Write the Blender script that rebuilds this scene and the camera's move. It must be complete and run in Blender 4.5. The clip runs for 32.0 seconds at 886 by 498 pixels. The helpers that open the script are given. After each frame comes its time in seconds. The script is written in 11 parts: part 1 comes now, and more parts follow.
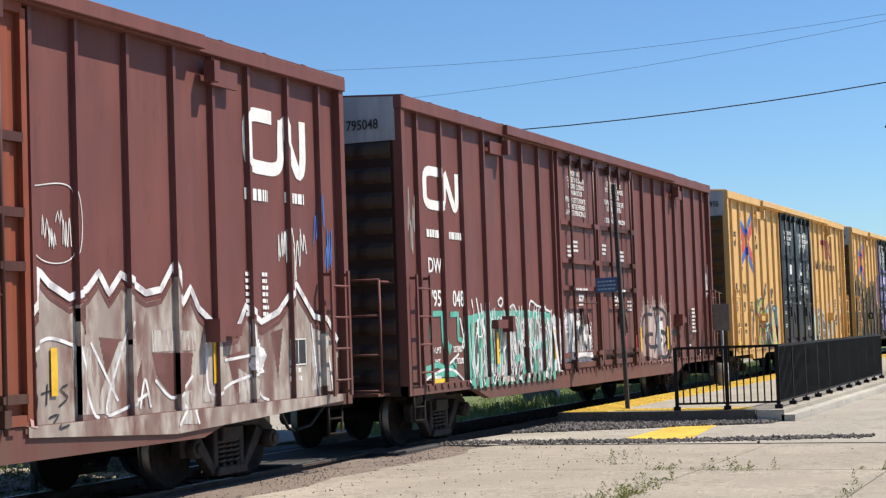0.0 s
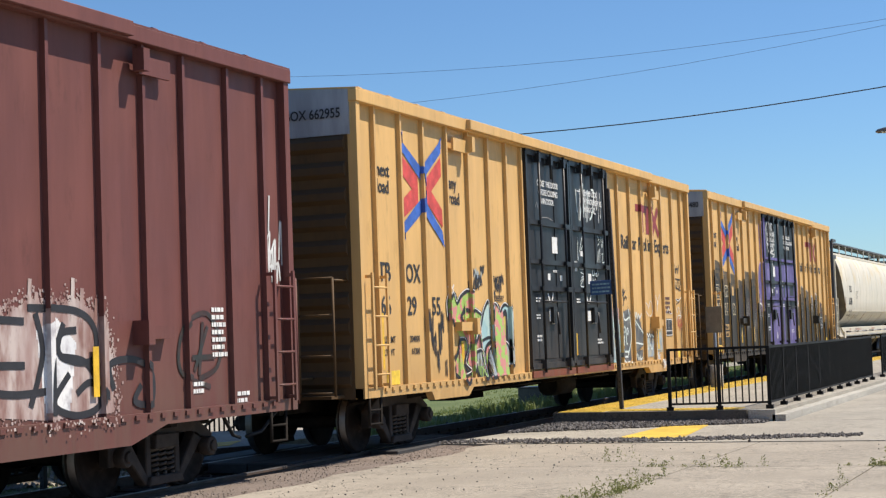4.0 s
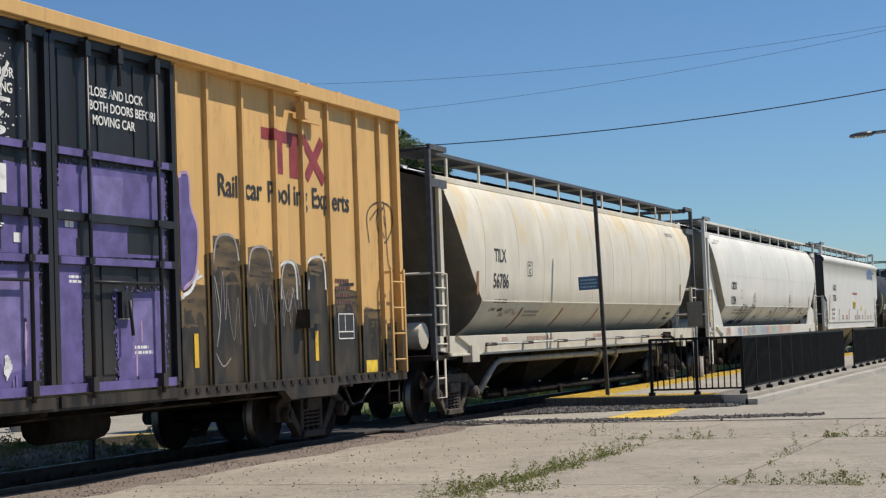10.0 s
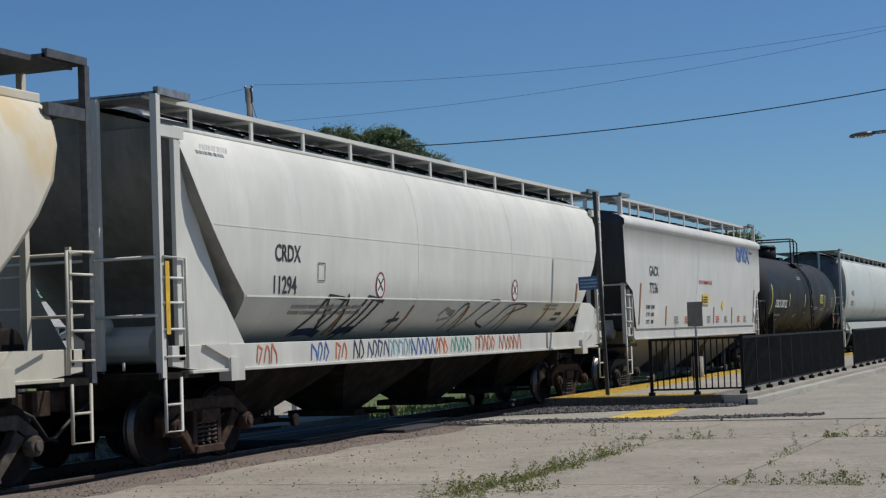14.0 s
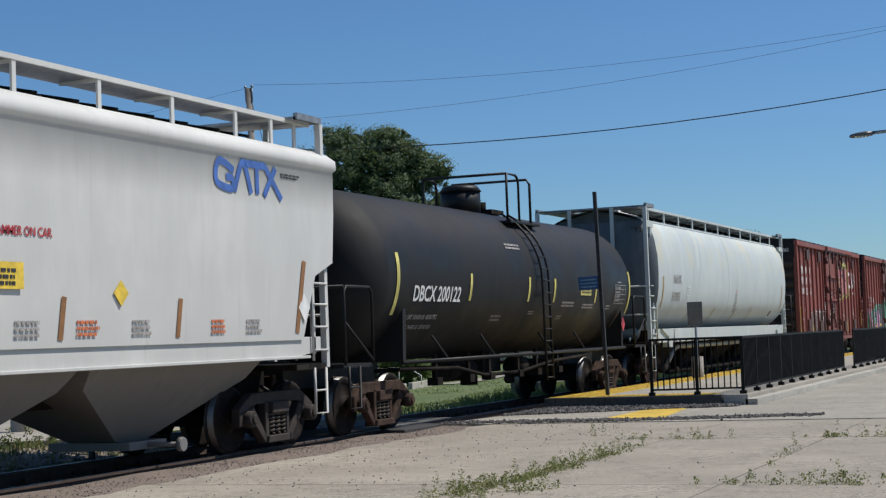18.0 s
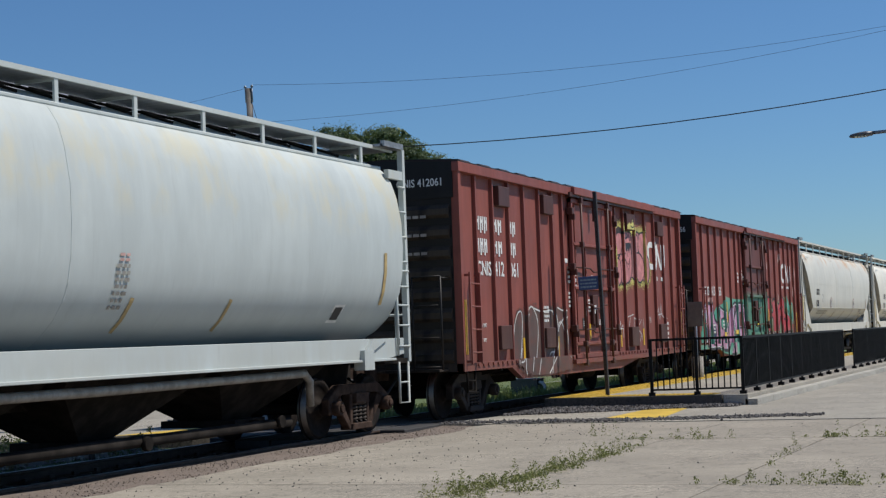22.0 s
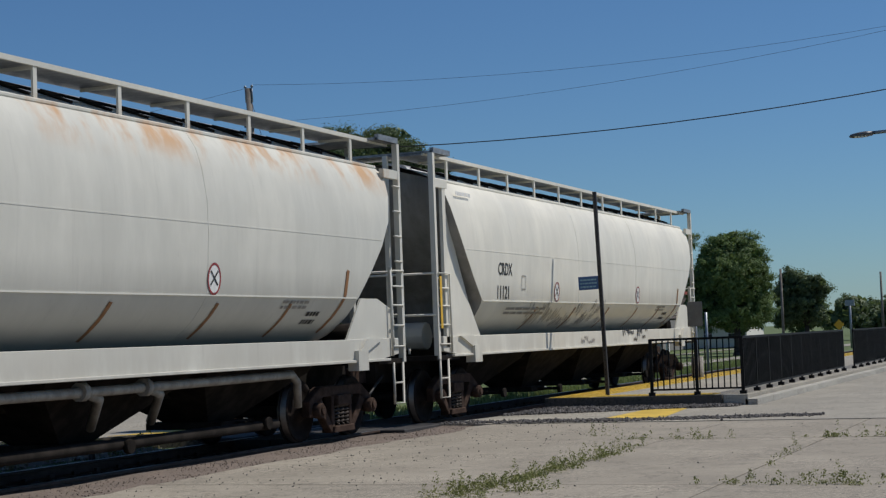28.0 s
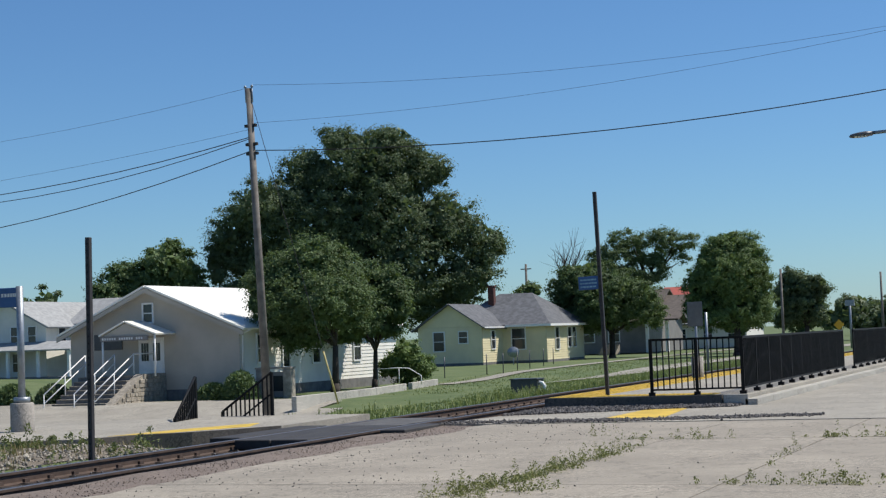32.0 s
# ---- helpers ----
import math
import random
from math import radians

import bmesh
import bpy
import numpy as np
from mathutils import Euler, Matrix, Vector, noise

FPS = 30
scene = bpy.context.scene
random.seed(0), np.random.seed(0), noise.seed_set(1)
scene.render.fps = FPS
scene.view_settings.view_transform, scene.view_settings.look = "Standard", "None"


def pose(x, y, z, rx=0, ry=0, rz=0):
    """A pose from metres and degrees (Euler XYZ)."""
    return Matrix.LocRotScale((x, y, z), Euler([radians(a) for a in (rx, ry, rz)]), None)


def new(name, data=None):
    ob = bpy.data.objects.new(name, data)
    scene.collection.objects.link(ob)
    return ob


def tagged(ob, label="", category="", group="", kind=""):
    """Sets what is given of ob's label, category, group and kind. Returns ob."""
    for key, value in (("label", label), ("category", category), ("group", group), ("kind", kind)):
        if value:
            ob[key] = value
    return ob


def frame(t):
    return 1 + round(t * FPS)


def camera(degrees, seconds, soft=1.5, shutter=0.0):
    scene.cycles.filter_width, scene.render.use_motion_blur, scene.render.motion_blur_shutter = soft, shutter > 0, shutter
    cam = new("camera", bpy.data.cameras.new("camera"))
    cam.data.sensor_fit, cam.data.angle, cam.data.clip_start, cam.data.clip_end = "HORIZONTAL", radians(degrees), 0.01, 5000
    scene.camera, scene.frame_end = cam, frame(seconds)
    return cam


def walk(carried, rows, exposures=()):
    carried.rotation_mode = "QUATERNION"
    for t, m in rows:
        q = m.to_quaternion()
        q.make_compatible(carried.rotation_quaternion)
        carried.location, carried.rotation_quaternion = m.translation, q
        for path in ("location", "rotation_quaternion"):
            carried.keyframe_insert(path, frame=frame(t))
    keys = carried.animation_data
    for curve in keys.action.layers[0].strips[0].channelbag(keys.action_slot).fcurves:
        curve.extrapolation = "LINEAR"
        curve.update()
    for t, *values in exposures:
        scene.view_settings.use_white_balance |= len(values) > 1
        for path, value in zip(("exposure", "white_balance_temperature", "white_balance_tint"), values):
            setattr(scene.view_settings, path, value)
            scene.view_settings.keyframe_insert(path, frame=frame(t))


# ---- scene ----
cam = camera(30.24, 32.0, soft=1.3)
walk(cam, [
    (0.0, pose(-0.939, 2.949, 1.660, 90 + 2.971, 2.015, 22.706)),
    (2.5, pose(-0.939, 2.949, 1.660, 90 + 2.971, 2.015, 22.706)),
    (3.0, pose(-0.939, 2.949, 1.660, 90 + 3.001, 2.015, 22.700)),
    (3.5, pose(-0.932, 2.925, 1.658, 90 + 3.036, 2.017, 22.660)),
    (5.5, pose(0, 0, 1.458, 90 + 3.276, 2.106, 22.096)),
    (6.0, pose(0, 0, 1.458, 90 + 3.256, 2.106, 22.135)),
    (7.0, pose(0, 0, 1.458, 90 + 3.197, 2.106, 22.155)),
    (8.0, pose(0, 0, 1.458, 90 + 3.138, 2.106, 22.155)),
    (9.0, pose(0, 0, 1.458, 90 + 3.098, 2.106, 22.155)),
    (24.0, pose(0, 0, 1.458, 90 + 3.098, 2.106, 22.155)),
    (25.0, pose(0, 0, 1.458, 90 + 3.118, 2.106, 22.155)),
    (27.0, pose(0, 0, 1.458, 90 + 3.098, 2.106, 22.155)),
    (32.0, pose(0, 0, 1.458, 90 + 3.098, 2.106, 22.155)),
], exposures=[
    (0.0, 0.74, 7000, 12), (3.5, 0.72, 7000, 12), (5.5, 0.27, 6950, 12), (8.0, 0.33, 6950, 12), (10.0, 0.23, 6950, 11), (11.5, -0.09, 6850, 10),
    (13.0, -0.27, 6700, 10), (14.5, -0.13, 6500, 10), (17.0, -0.11, 6500, 10), (18.5, 0.29, 6500, 10), (19.0, 0.41, 6500, 10), (20.0, 0.45, 6500, 10), (21.0, 0.04, 6500, 10),
    (22.0, 0.02, 6500, 10), (23.0, 0.35, 6500, 10), (25.5, 0.45, 6600, 10), (27.5, -0.28, 6500, 10), (30.0, -0.28, 6500, 10), (30.8, 0.02, 6500, 10),
    (31.2, 0.17, 6500, 10), (32.0, 0.29, 6500, 10)])

# ---- sky and sun ----
SUN_EL, SUN_AZ = radians(56), radians(36)      # azimuth measured from +x towards +y
world = bpy.data.worlds.new("sky")
scene.world = world
world.use_nodes = True
wn = world.node_tree
sky = wn.nodes.new("ShaderNodeTexSky")
sky.sky_type, sky.sun_disc = "NISHITA", False
sky.sun_elevation, sky.sun_rotation = SUN_EL, radians(90) - SUN_AZ
sky.altitude, sky.air_density, sky.dust_density, sky.ozone_density = 200, 1.0, 0.2, 5.0
tint = wn.nodes.new("ShaderNodeMix")
tint.data_type, tint.blend_type = "RGBA", "MULTIPLY"
tint.inputs["Factor"].default_value = 1.0
tint.inputs["B"].default_value = (0.67, 0.918, 1.13, 1)
wn.links.new(sky.outputs["Color"], tint.inputs["A"])
wn.links.new(tint.outputs["Result"], wn.nodes["Background"].inputs["Color"])
wn.nodes["Background"].inputs["Strength"].default_value = 0.076
sun = new("sun", bpy.data.lights.new("sun", "SUN"))
sun.data.energy, sun.data.angle, sun.data.color = 4.3, radians(0.53), (1.0, 0.95, 0.87)
to_sun = Vector((math.cos(SUN_EL) * math.cos(SUN_AZ), math.cos(SUN_EL) * math.sin(SUN_AZ), math.sin(SUN_EL)))
sun.matrix_world = Matrix.Translation((0, 0, 40)) @ to_sun.to_track_quat("Z", "Y").to_matrix().to_4x4()


# ---- materials ----
class Net:
    """A short hand for node trees."""
    def __init__(self, name, rough=0.6, metal=0.0, spec=0.5):
        self.m = bpy.data.materials.new(name)
        self.m.use_nodes = True
        self.t = self.m.node_tree
        self.b = self.t.nodes["Principled BSDF"]
        self.b.inputs["Roughness"].default_value = rough
        self.b.inputs["Metallic"].default_value = metal
        self.b.inputs["Specular IOR Level"].default_value = spec
        self.co = self.t.nodes.new("ShaderNodeTexCoord").outputs["Object"]

    def put(self, socket, value):
        if isinstance(value, bpy.types.NodeSocket):
            self.t.links.new(value, socket)
        elif isinstance(value, (tuple, list)) and len(value) == 3 and socket.type == "RGBA":
            socket.default_value = (*value, 1)
        else:
            socket.default_value = value

    def noise(self, scale, detail=4, rough=0.6, stretch=(1, 1, 1), w=None):
        mp = self.t.nodes.new("ShaderNodeMapping")
        mp.inputs["Scale"].default_value = stretch
        if w:
            mp.inputs["Location"].default_value = (w, w * 0.7, w * 1.3)
        self.t.links.new(self.co, mp.inputs["Vector"])
        n = self.t.nodes.new("ShaderNodeTexNoise")
        n.inputs["Scale"].default_value, n.inputs["Detail"].default_value, n.inputs["Roughness"].default_value = scale, detail, rough
        self.t.links.new(mp.outputs[0], n.inputs["Vector"])
        return n.outputs["Fac"]

    def ramp(self, fac, lo, hi, a=0.0, b=1.0):
        n = self.t.nodes.new("ShaderNodeMapRange")
        n.interpolation_type = "SMOOTHSTEP"
        for i, v in zip(("Value", "From Min", "From Max", "To Min", "To Max"), (fac, lo, hi, a, b)):
            self.put(n.inputs[i], v)
        return n.outputs[0]

    def math(self, op, a, b=0.0):
        n = self.t.nodes.new("ShaderNodeMath")
        n.operation = op
        self.put(n.inputs[0], a)
        self.put(n.inputs[1], b)
        return n.outputs[0]

    def mix(self, fac, a, b):
        n = self.t.nodes.new("ShaderNodeMix")
        n.data_type = "RGBA"
        self.put(n.inputs["Factor"], fac)
        self.put(n.inputs["A"], a)
        self.put(n.inputs["B"], b)
        return n.outputs["Result"]

    def axis(self, k):
        n = self.t.nodes.new("ShaderNodeSeparateXYZ")
        self.t.links.new(self.co, n.inputs[0])
        return n.outputs[k]

    def random(self):
        return self.t.nodes.new("ShaderNodeObjectInfo").outputs["Random"]

    def island(self):
        return self.t.nodes.new("ShaderNodeNewGeometry").outputs["Random Per Island"]

    def color(self, c):
        self.put(self.b.inputs["Base Color"], c)
        return self

    def rough(self, r):
        self.put(self.b.inputs["Roughness"], r)
        return self

    def bump(self, h, strength=0.3, dist=0.01):
        n = self.t.nodes.new("ShaderNodeBump")
        n.inputs["Strength"].default_value, n.inputs["Distance"].default_value = strength, dist
        self.put(n.inputs["Height"], h)
        self.t.links.new(n.outputs[0], self.b.inputs["Normal"])
        return self


def mul(c, k):
    return tuple(min(1.0, v * k) for v in c)


def simple(name, c, rough=0.6, metal=0.0, var=0.25, scale=6.0, bump=0.15, fine=60.0):
    """A plain surface with variation at two scales."""
    n = Net(name, rough, metal)
    a = n.noise(scale)
    col = n.mix(n.ramp(a, 0.35, 0.7), mul(c, 1 - var), mul(c, 1 + var * 0.5))
    col = n.mix(n.ramp(n.noise(fine, 3), 0.45, 0.75, 0, 0.35), col, mul(c, 1 - var * 1.2))
    n.color(col).bump(n.noise(fine, 3), bump, 0.004)
    return n.m


def railcar_paint(name, c, dirt=(0.10, 0.075, 0.055), rust=0.25, rough=0.55, band=None, fade=0.25, soft=False, stain=(0.50, 0.25, 0.08)):
    """Weathered paint: vertical streaks, faded patches, grime at the foot, rust specks. band: a rust-stained height (z0, z1)."""
    n = Net(name, rough, 0.0, 0.28)
    streak = n.noise(1.6, 5, 0.65, (1.6, 2.2, 0.30) if not soft else (0.8, 1.3, 0.4))
    patch = n.noise(0.55, 4, 0.6, w=3.1)
    col = n.mix(n.ramp(streak, 0.35, 0.72), mul(c, 1 - fade), mul(c, 1 + fade * 0.35))
    col = n.mix(n.ramp(patch, 0.45, 0.7, 0, 0.3), col, mul(c, 1.25))
    runs = n.ramp(n.noise(2.2, 5, 0.7, (2.0, 3.2, 0.16), 15.0), 0.55, 0.72, 0, 0.30 if soft else 0.22)
    col = n.mix(runs, col, mul(c, 0.72))
    if not soft:
        smear = n.ramp(n.noise(3.4, 5, 0.7, (1.2, 1.5, 0.45), 21.0), 0.54, 0.70, 0, 0.38)
        col = n.mix(smear, col, mul(c, 0.55))
    foot = n.ramp(n.axis("Z"), 0.6, 2.2, 0.5, 0.0)
    col = n.mix(n.math("MULTIPLY", foot, n.ramp(streak, 0.3, 0.6)), col, dirt)
    specks = n.ramp(n.noise(9, 5, 0.7, (1, 1, 0.6), 7.7), 0.66, 0.74, 0, rust)
    col = n.mix(specks, col, (0.16, 0.06, 0.03))
    if band:
        z = n.axis("Z")
        ramp = n.math("MULTIPLY", n.ramp(z, band[0], band[0] + 0.45), n.ramp(z, band[1], band[1] + 0.25, 1, 0))
        drip = n.math("MULTIPLY", n.ramp(n.noise(1.3, 4, 0.6, (1, 1.2, 0.7), 12.0), 0.46, 0.68), ramp)
        col = n.mix(n.math("MULTIPLY", drip, 0.75), col, stain)
    n.color(col).rough(n.ramp(patch, 0.3, 0.7, rough - 0.1, rough + 0.15))
    n.bump(n.noise(2.2, 3, 0.5, (1, 1, 0.5)), 0.12, 0.02)
    return n.m


def sprayed(name, a, b, c=None, scale=2.5, edge=0.05, stretch=(1, 1, 1)):
    """Spray paint in two or three colours that run into one another."""
    n = Net(name, 0.55)
    col = n.mix(n.ramp(n.noise(scale, 2, 0.5, stretch), 0.5 - edge, 0.5 + edge), a, b)
    if c:
        col = n.mix(n.ramp(n.noise(scale * 1.7, 3, 0.6, stretch, 5.0), 0.56 - edge, 0.56 + edge), col, c)
    col = n.mix(n.ramp(n.noise(14, 4, 0.7, (1, 1, 0.4), 2.0), 0.55, 0.75, 0, 0.35), col, mul(a, 0.45))
    n.color(col).bump(n.noise(30), 0.08, 0.004)
    return n.m


MAT = {}
MAT["bubble"] = sprayed("pink_and_lime_spray", (0.56, 0.22, 0.20), (0.31, 0.47, 0.11), None, 6.5, 0.03)
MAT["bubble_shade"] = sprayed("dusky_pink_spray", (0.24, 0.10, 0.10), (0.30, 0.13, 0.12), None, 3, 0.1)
MAT["ice"] = sprayed("pale_blue_spray", (0.30, 0.48, 0.50), (0.40, 0.55, 0.52), None, 3, 0.1)
MAT["slate"] = sprayed("dark_slate_spray", (0.06, 0.065, 0.07), (0.10, 0.105, 0.105), (0.17, 0.17, 0.16), 2.6, 0.14)
MAT["ice_white"] = sprayed("minty_white_spray", (0.58, 0.68, 0.64), (0.68, 0.72, 0.70), None, 3, 0.15)
MAT["haze_blue"] = sprayed("grey_blue_spray", (0.25, 0.30, 0.36), (0.36, 0.42, 0.42), (0.42, 0.36, 0.22), 3, 0.1)
MAT["lilac_letter"] = sprayed("lilac_and_pink_spray", (0.47, 0.25, 0.42), (0.62, 0.34, 0.48), (0.36, 0.18, 0.25), 2.2, 0.14, (1, 1, 0.6))
MAT["teal_fade"] = sprayed("faded_teal_spray", (0.06, 0.30, 0.21), (0.13, 0.40, 0.30), (0.20, 0.33, 0.24), 1.6, 0.12)
MAT["olive_fade"] = sprayed("olive_and_teal_spray", (0.32, 0.27, 0.12), (0.18, 0.30, 0.17), (0.34, 0.32, 0.26), 1.5, 0.1)
MAT["red_letter"] = sprayed("deep_red_spray", (0.48, 0.040, 0.055), (0.36, 0.036, 0.045), (0.50, 0.12, 0.12), 2.0, 0.12)
MAT["worn_silver"] = sprayed("worn_silver_spray", (0.16, 0.080, 0.066), (0.27, 0.225, 0.195), (0.42, 0.375, 0.33), 1.5, 0.14, (1, 1.4, 0.55))
MAT["chrome_white"] = sprayed("bright_white_spray", (0.66, 0.67, 0.68), (0.74, 0.74, 0.73), (0.42, 0.40, 0.42), 3, 0.1)
MAT["blackout_thin"] = sprayed("thin_black_brushwork", (0.085, 0.056, 0.026), (0.15, 0.10, 0.045), (0.035, 0.026, 0.016), 2.4, 0.2, (1, 0.5, 3.0))
MAT["blackout"] = sprayed("black_painted_over", (0.009, 0.008, 0.007), (0.020, 0.017, 0.012), (0.060, 0.043, 0.024), 1.8, 0.16, (1, 1.6, 0.5))
MAT["chrome_grey"] = sprayed("thin_white_spray", (0.46, 0.45, 0.42), (0.36, 0.31, 0.28), (0.24, 0.16, 0.14), 4, 0.1, (1, 2.2, 0.5))
MAT["pale_wash"] = sprayed("thin_pink_white_spray", (0.34, 0.23, 0.21), (0.50, 0.42, 0.39), (0.22, 0.11, 0.09), 2.6, 0.16, (1, 1.6, 0.5))
MAT["spray_brown"] = sprayed("thin_brown_spray", (0.115, 0.042, 0.034), (0.145, 0.06, 0.05))
MAT["pale_outline"] = sprayed("pale_yellow_stencil_paint", (0.66, 0.55, 0.34), (0.72, 0.6, 0.4))
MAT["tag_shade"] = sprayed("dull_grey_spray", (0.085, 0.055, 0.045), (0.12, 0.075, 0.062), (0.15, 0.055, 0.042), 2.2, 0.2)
MAT["murk"] = sprayed("murky_red_spray", (0.034, 0.014, 0.012), (0.020, 0.023, 0.021), (0.055, 0.030, 0.027), 3.5, 0.1)
MAT["brown"] = railcar_paint("brown_car_paint", (0.155, 0.056, 0.049), rust=0.15, fade=0.15)
MAT["red"] = railcar_paint("oxide_red_car_paint", (0.262, 0.078, 0.062), rust=0.3, fade=0.18)
MAT["red_iron"] = railcar_paint("grimy_red_hardware_paint", (0.088, 0.034, 0.028), rust=0.3, fade=0.2)
MAT["brown_iron"] = railcar_paint("grimy_brown_hardware_paint", (0.075, 0.027, 0.022), rust=0.2, fade=0.2)
MAT["orange_red"] = railcar_paint("faded_red_door_paint", (0.25, 0.065, 0.034), rust=0.3)
MAT["yellow"] = railcar_paint("yellow_car_paint", (0.64, 0.395, 0.155), dirt=(0.22, 0.14, 0.06), rust=0.12, fade=0.10)
MAT["door_black"] = railcar_paint("black_door_paint", (0.022, 0.023, 0.026), rust=0.15, rough=0.45)
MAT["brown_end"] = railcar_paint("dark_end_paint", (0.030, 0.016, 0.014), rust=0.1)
MAT["black_end"] = railcar_paint("black_end_paint", (0.014, 0.013, 0.013), rust=0.1)
MAT["grey_end"] = railcar_paint("grey_end_cap_paint", (0.36, 0.38, 0.40), rust=0.1)
MAT["cream"] = railcar_paint("cream_hopper_paint", (0.61, 0.575, 0.485), dirt=(0.25, 0.21, 0.16), rust=0.06, band=(3.0, 4.1), fade=0.10, soft=True, stain=(0.58, 0.45, 0.24))
MAT["last_cream"] = railcar_paint("plain_cream_hopper_paint", (0.71, 0.685, 0.60), dirt=(0.25, 0.21, 0.16), rust=0.12, fade=0.08, soft=True)
MAT["grey_cream"] = railcar_paint("pale_grey_hopper_paint", (0.635, 0.63, 0.58), dirt=(0.25, 0.23, 0.2), rust=0.08, fade=0.08, soft=True)
MAT["white"] = railcar_paint("white_hopper_paint", (0.58, 0.578, 0.55), dirt=(0.3, 0.29, 0.27), rust=0.05, fade=0.06, soft=True)
MAT["blue_grey"] = railcar_paint("blue_white_hopper_paint", (0.50, 0.545, 0.535), dirt=(0.3, 0.28, 0.22), rust=0.04, band=(2.9, 4.0), fade=0.08, soft=True, stain=(0.56, 0.53, 0.40))
MAT["rust_cream"] = railcar_paint("rust_streaked_hopper_paint", (0.60, 0.59, 0.53), dirt=(0.25, 0.22, 0.18), rust=0.10, band=(3.6, 4.1), fade=0.08, soft=True)
# slope sheet paints darkened for shade at the ends; pale_slope also coats a dusty roof
MAT["dark_slope"] = railcar_paint("shaded_slope_sheet_paint", (0.13, 0.118, 0.10), rust=0.2)
MAT["pale_slope"] = railcar_paint("dusty_roof_and_shaded_slope_paint", (0.27, 0.26, 0.24), rust=0.2)
MAT["blue_slope"] = railcar_paint("shaded_blue_slope_sheet_paint", (0.13, 0.15, 0.165), rust=0.15)
# dirty yellow, darkened further for the shade between the cars
MAT["yellow_end"] = railcar_paint("shaded_dirty_yellow_end_paint", (0.115, 0.066, 0.028), dirt=(0.05, 0.032, 0.02), rust=0.3)
# white bays painted grey: the shade under the sill is in this colour
MAT["bay_shade"] = railcar_paint("shaded_grey_bay_paint", (0.27, 0.26, 0.245), dirt=(0.10, 0.095, 0.088), rust=0.1)
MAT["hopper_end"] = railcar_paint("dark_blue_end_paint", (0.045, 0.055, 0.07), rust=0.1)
MAT["tank"] = railcar_paint("black_tank_paint", (0.013, 0.013, 0.0135), dirt=(0.021, 0.019, 0.017), rust=0.02, rough=0.56, fade=0.05, soft=True)
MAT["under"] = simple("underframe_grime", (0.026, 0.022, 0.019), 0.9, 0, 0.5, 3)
MAT["truck"] = simple("rusty_brown_cast_steel", (0.066, 0.043, 0.033), 0.85, 0.0, 0.45, 5, 0.3)
MAT["truck_grey"] = simple("dusty_grey_cast_steel", (0.095, 0.080, 0.070), 0.85, 0.0, 0.45, 5, 0.3)
# darker copy of the truck steel, with the shade below the body painted in
MAT["truck_dark"] = simple("shaded_cast_steel", (0.034, 0.026, 0.022), 0.85, 0.0, 0.45, 5, 0.3)
MAT["wheel"] = simple("dark_wheel_steel", (0.024, 0.019, 0.017), 0.75, 0.0, 0.4, 7, 0.2)
MAT["tread"] = simple("polished_wheel_tread", (0.17, 0.165, 0.16), 0.45, 1.0, 0.15, 9)
MAT["hose"] = simple("black_rubber_hose", (0.02, 0.02, 0.02), 0.6)
MAT["white_bar"] = simple("white_lettering_paint", (0.75, 0.75, 0.73), 0.6, 0, 0.12)
MAT["black_bar"] = simple("black_lettering_paint", (0.03, 0.03, 0.032), 0.6)
MAT["reflector"] = simple("yellow_reflective_strip", (0.75, 0.45, 0.03), 0.4, 0, 0.2)
MAT["rust_strip"] = simple("faded_brown_reflective_strip", (0.30, 0.14, 0.05), 0.6)
MAT["sticker"] = simple("yellow_notice_sticker", (0.80, 0.56, 0.06), 0.5)
MAT["faded_red"] = simple("faded_red_stencil_paint", (0.50, 0.27, 0.20), 0.6)
MAT["tan_strip"] = simple("faded_tan_reflective_strip", (0.46, 0.33, 0.14), 0.6)
MAT["spray_haze"] = simple("faded_small_stencil", (0.30, 0.285, 0.255), 0.6)
MAT["galv"] = simple("galvanised_walkway_steel", (0.32, 0.33, 0.34), 0.5, 0.6, 0.25, 10)
MAT["dark_walk"] = simple("dark_grey_walkway_steel", (0.10, 0.105, 0.115), 0.6, 0.3, 0.25, 10)
MAT["pipe"] = simple("painted_outlet_pipe", (0.30, 0.29, 0.26), 0.55, 0.2, 0.3, 6)
for key, c in dict(logo_red=(0.62, 0.07, 0.06), logo_blue=(0.04, 0.13, 0.48), dark_red=(0.28, 0.04, 0.045), g_blue=(0.06, 0.14, 0.42),
                   teal=(0.10, 0.42, 0.33), spray_white=(0.70, 0.70, 0.68), spray_black=(0.02, 0.02, 0.025), silver=(0.36, 0.33, 0.31),
                   purple=(0.125, 0.098, 0.275), purple_pale=(0.18, 0.15, 0.345), lilac=(0.46, 0.31, 0.50), pink=(0.62, 0.24, 0.24), lime=(0.30, 0.46, 0.14),
                   sky_blue=(0.28, 0.50, 0.58), spray_grey=(0.036, 0.034, 0.032), red_spray=(0.48, 0.05, 0.06), ochre=(0.55, 0.42, 0.10),
                   pale_pink=(0.58, 0.36, 0.32), navy=(0.05, 0.07, 0.14), orange_spray=(0.60, 0.16, 0.06), haze_yellow=(0.62, 0.55, 0.16)).items():
    MAT[key] = simple(key + "_spray_paint", c, 0.55, 0, 0.28, 4)


for key in ("wheel", "truck", "truck_grey", "under"):
    MAT[key].node_tree.nodes["Principled BSDF"].inputs["Specular IOR Level"].default_value = 0.1


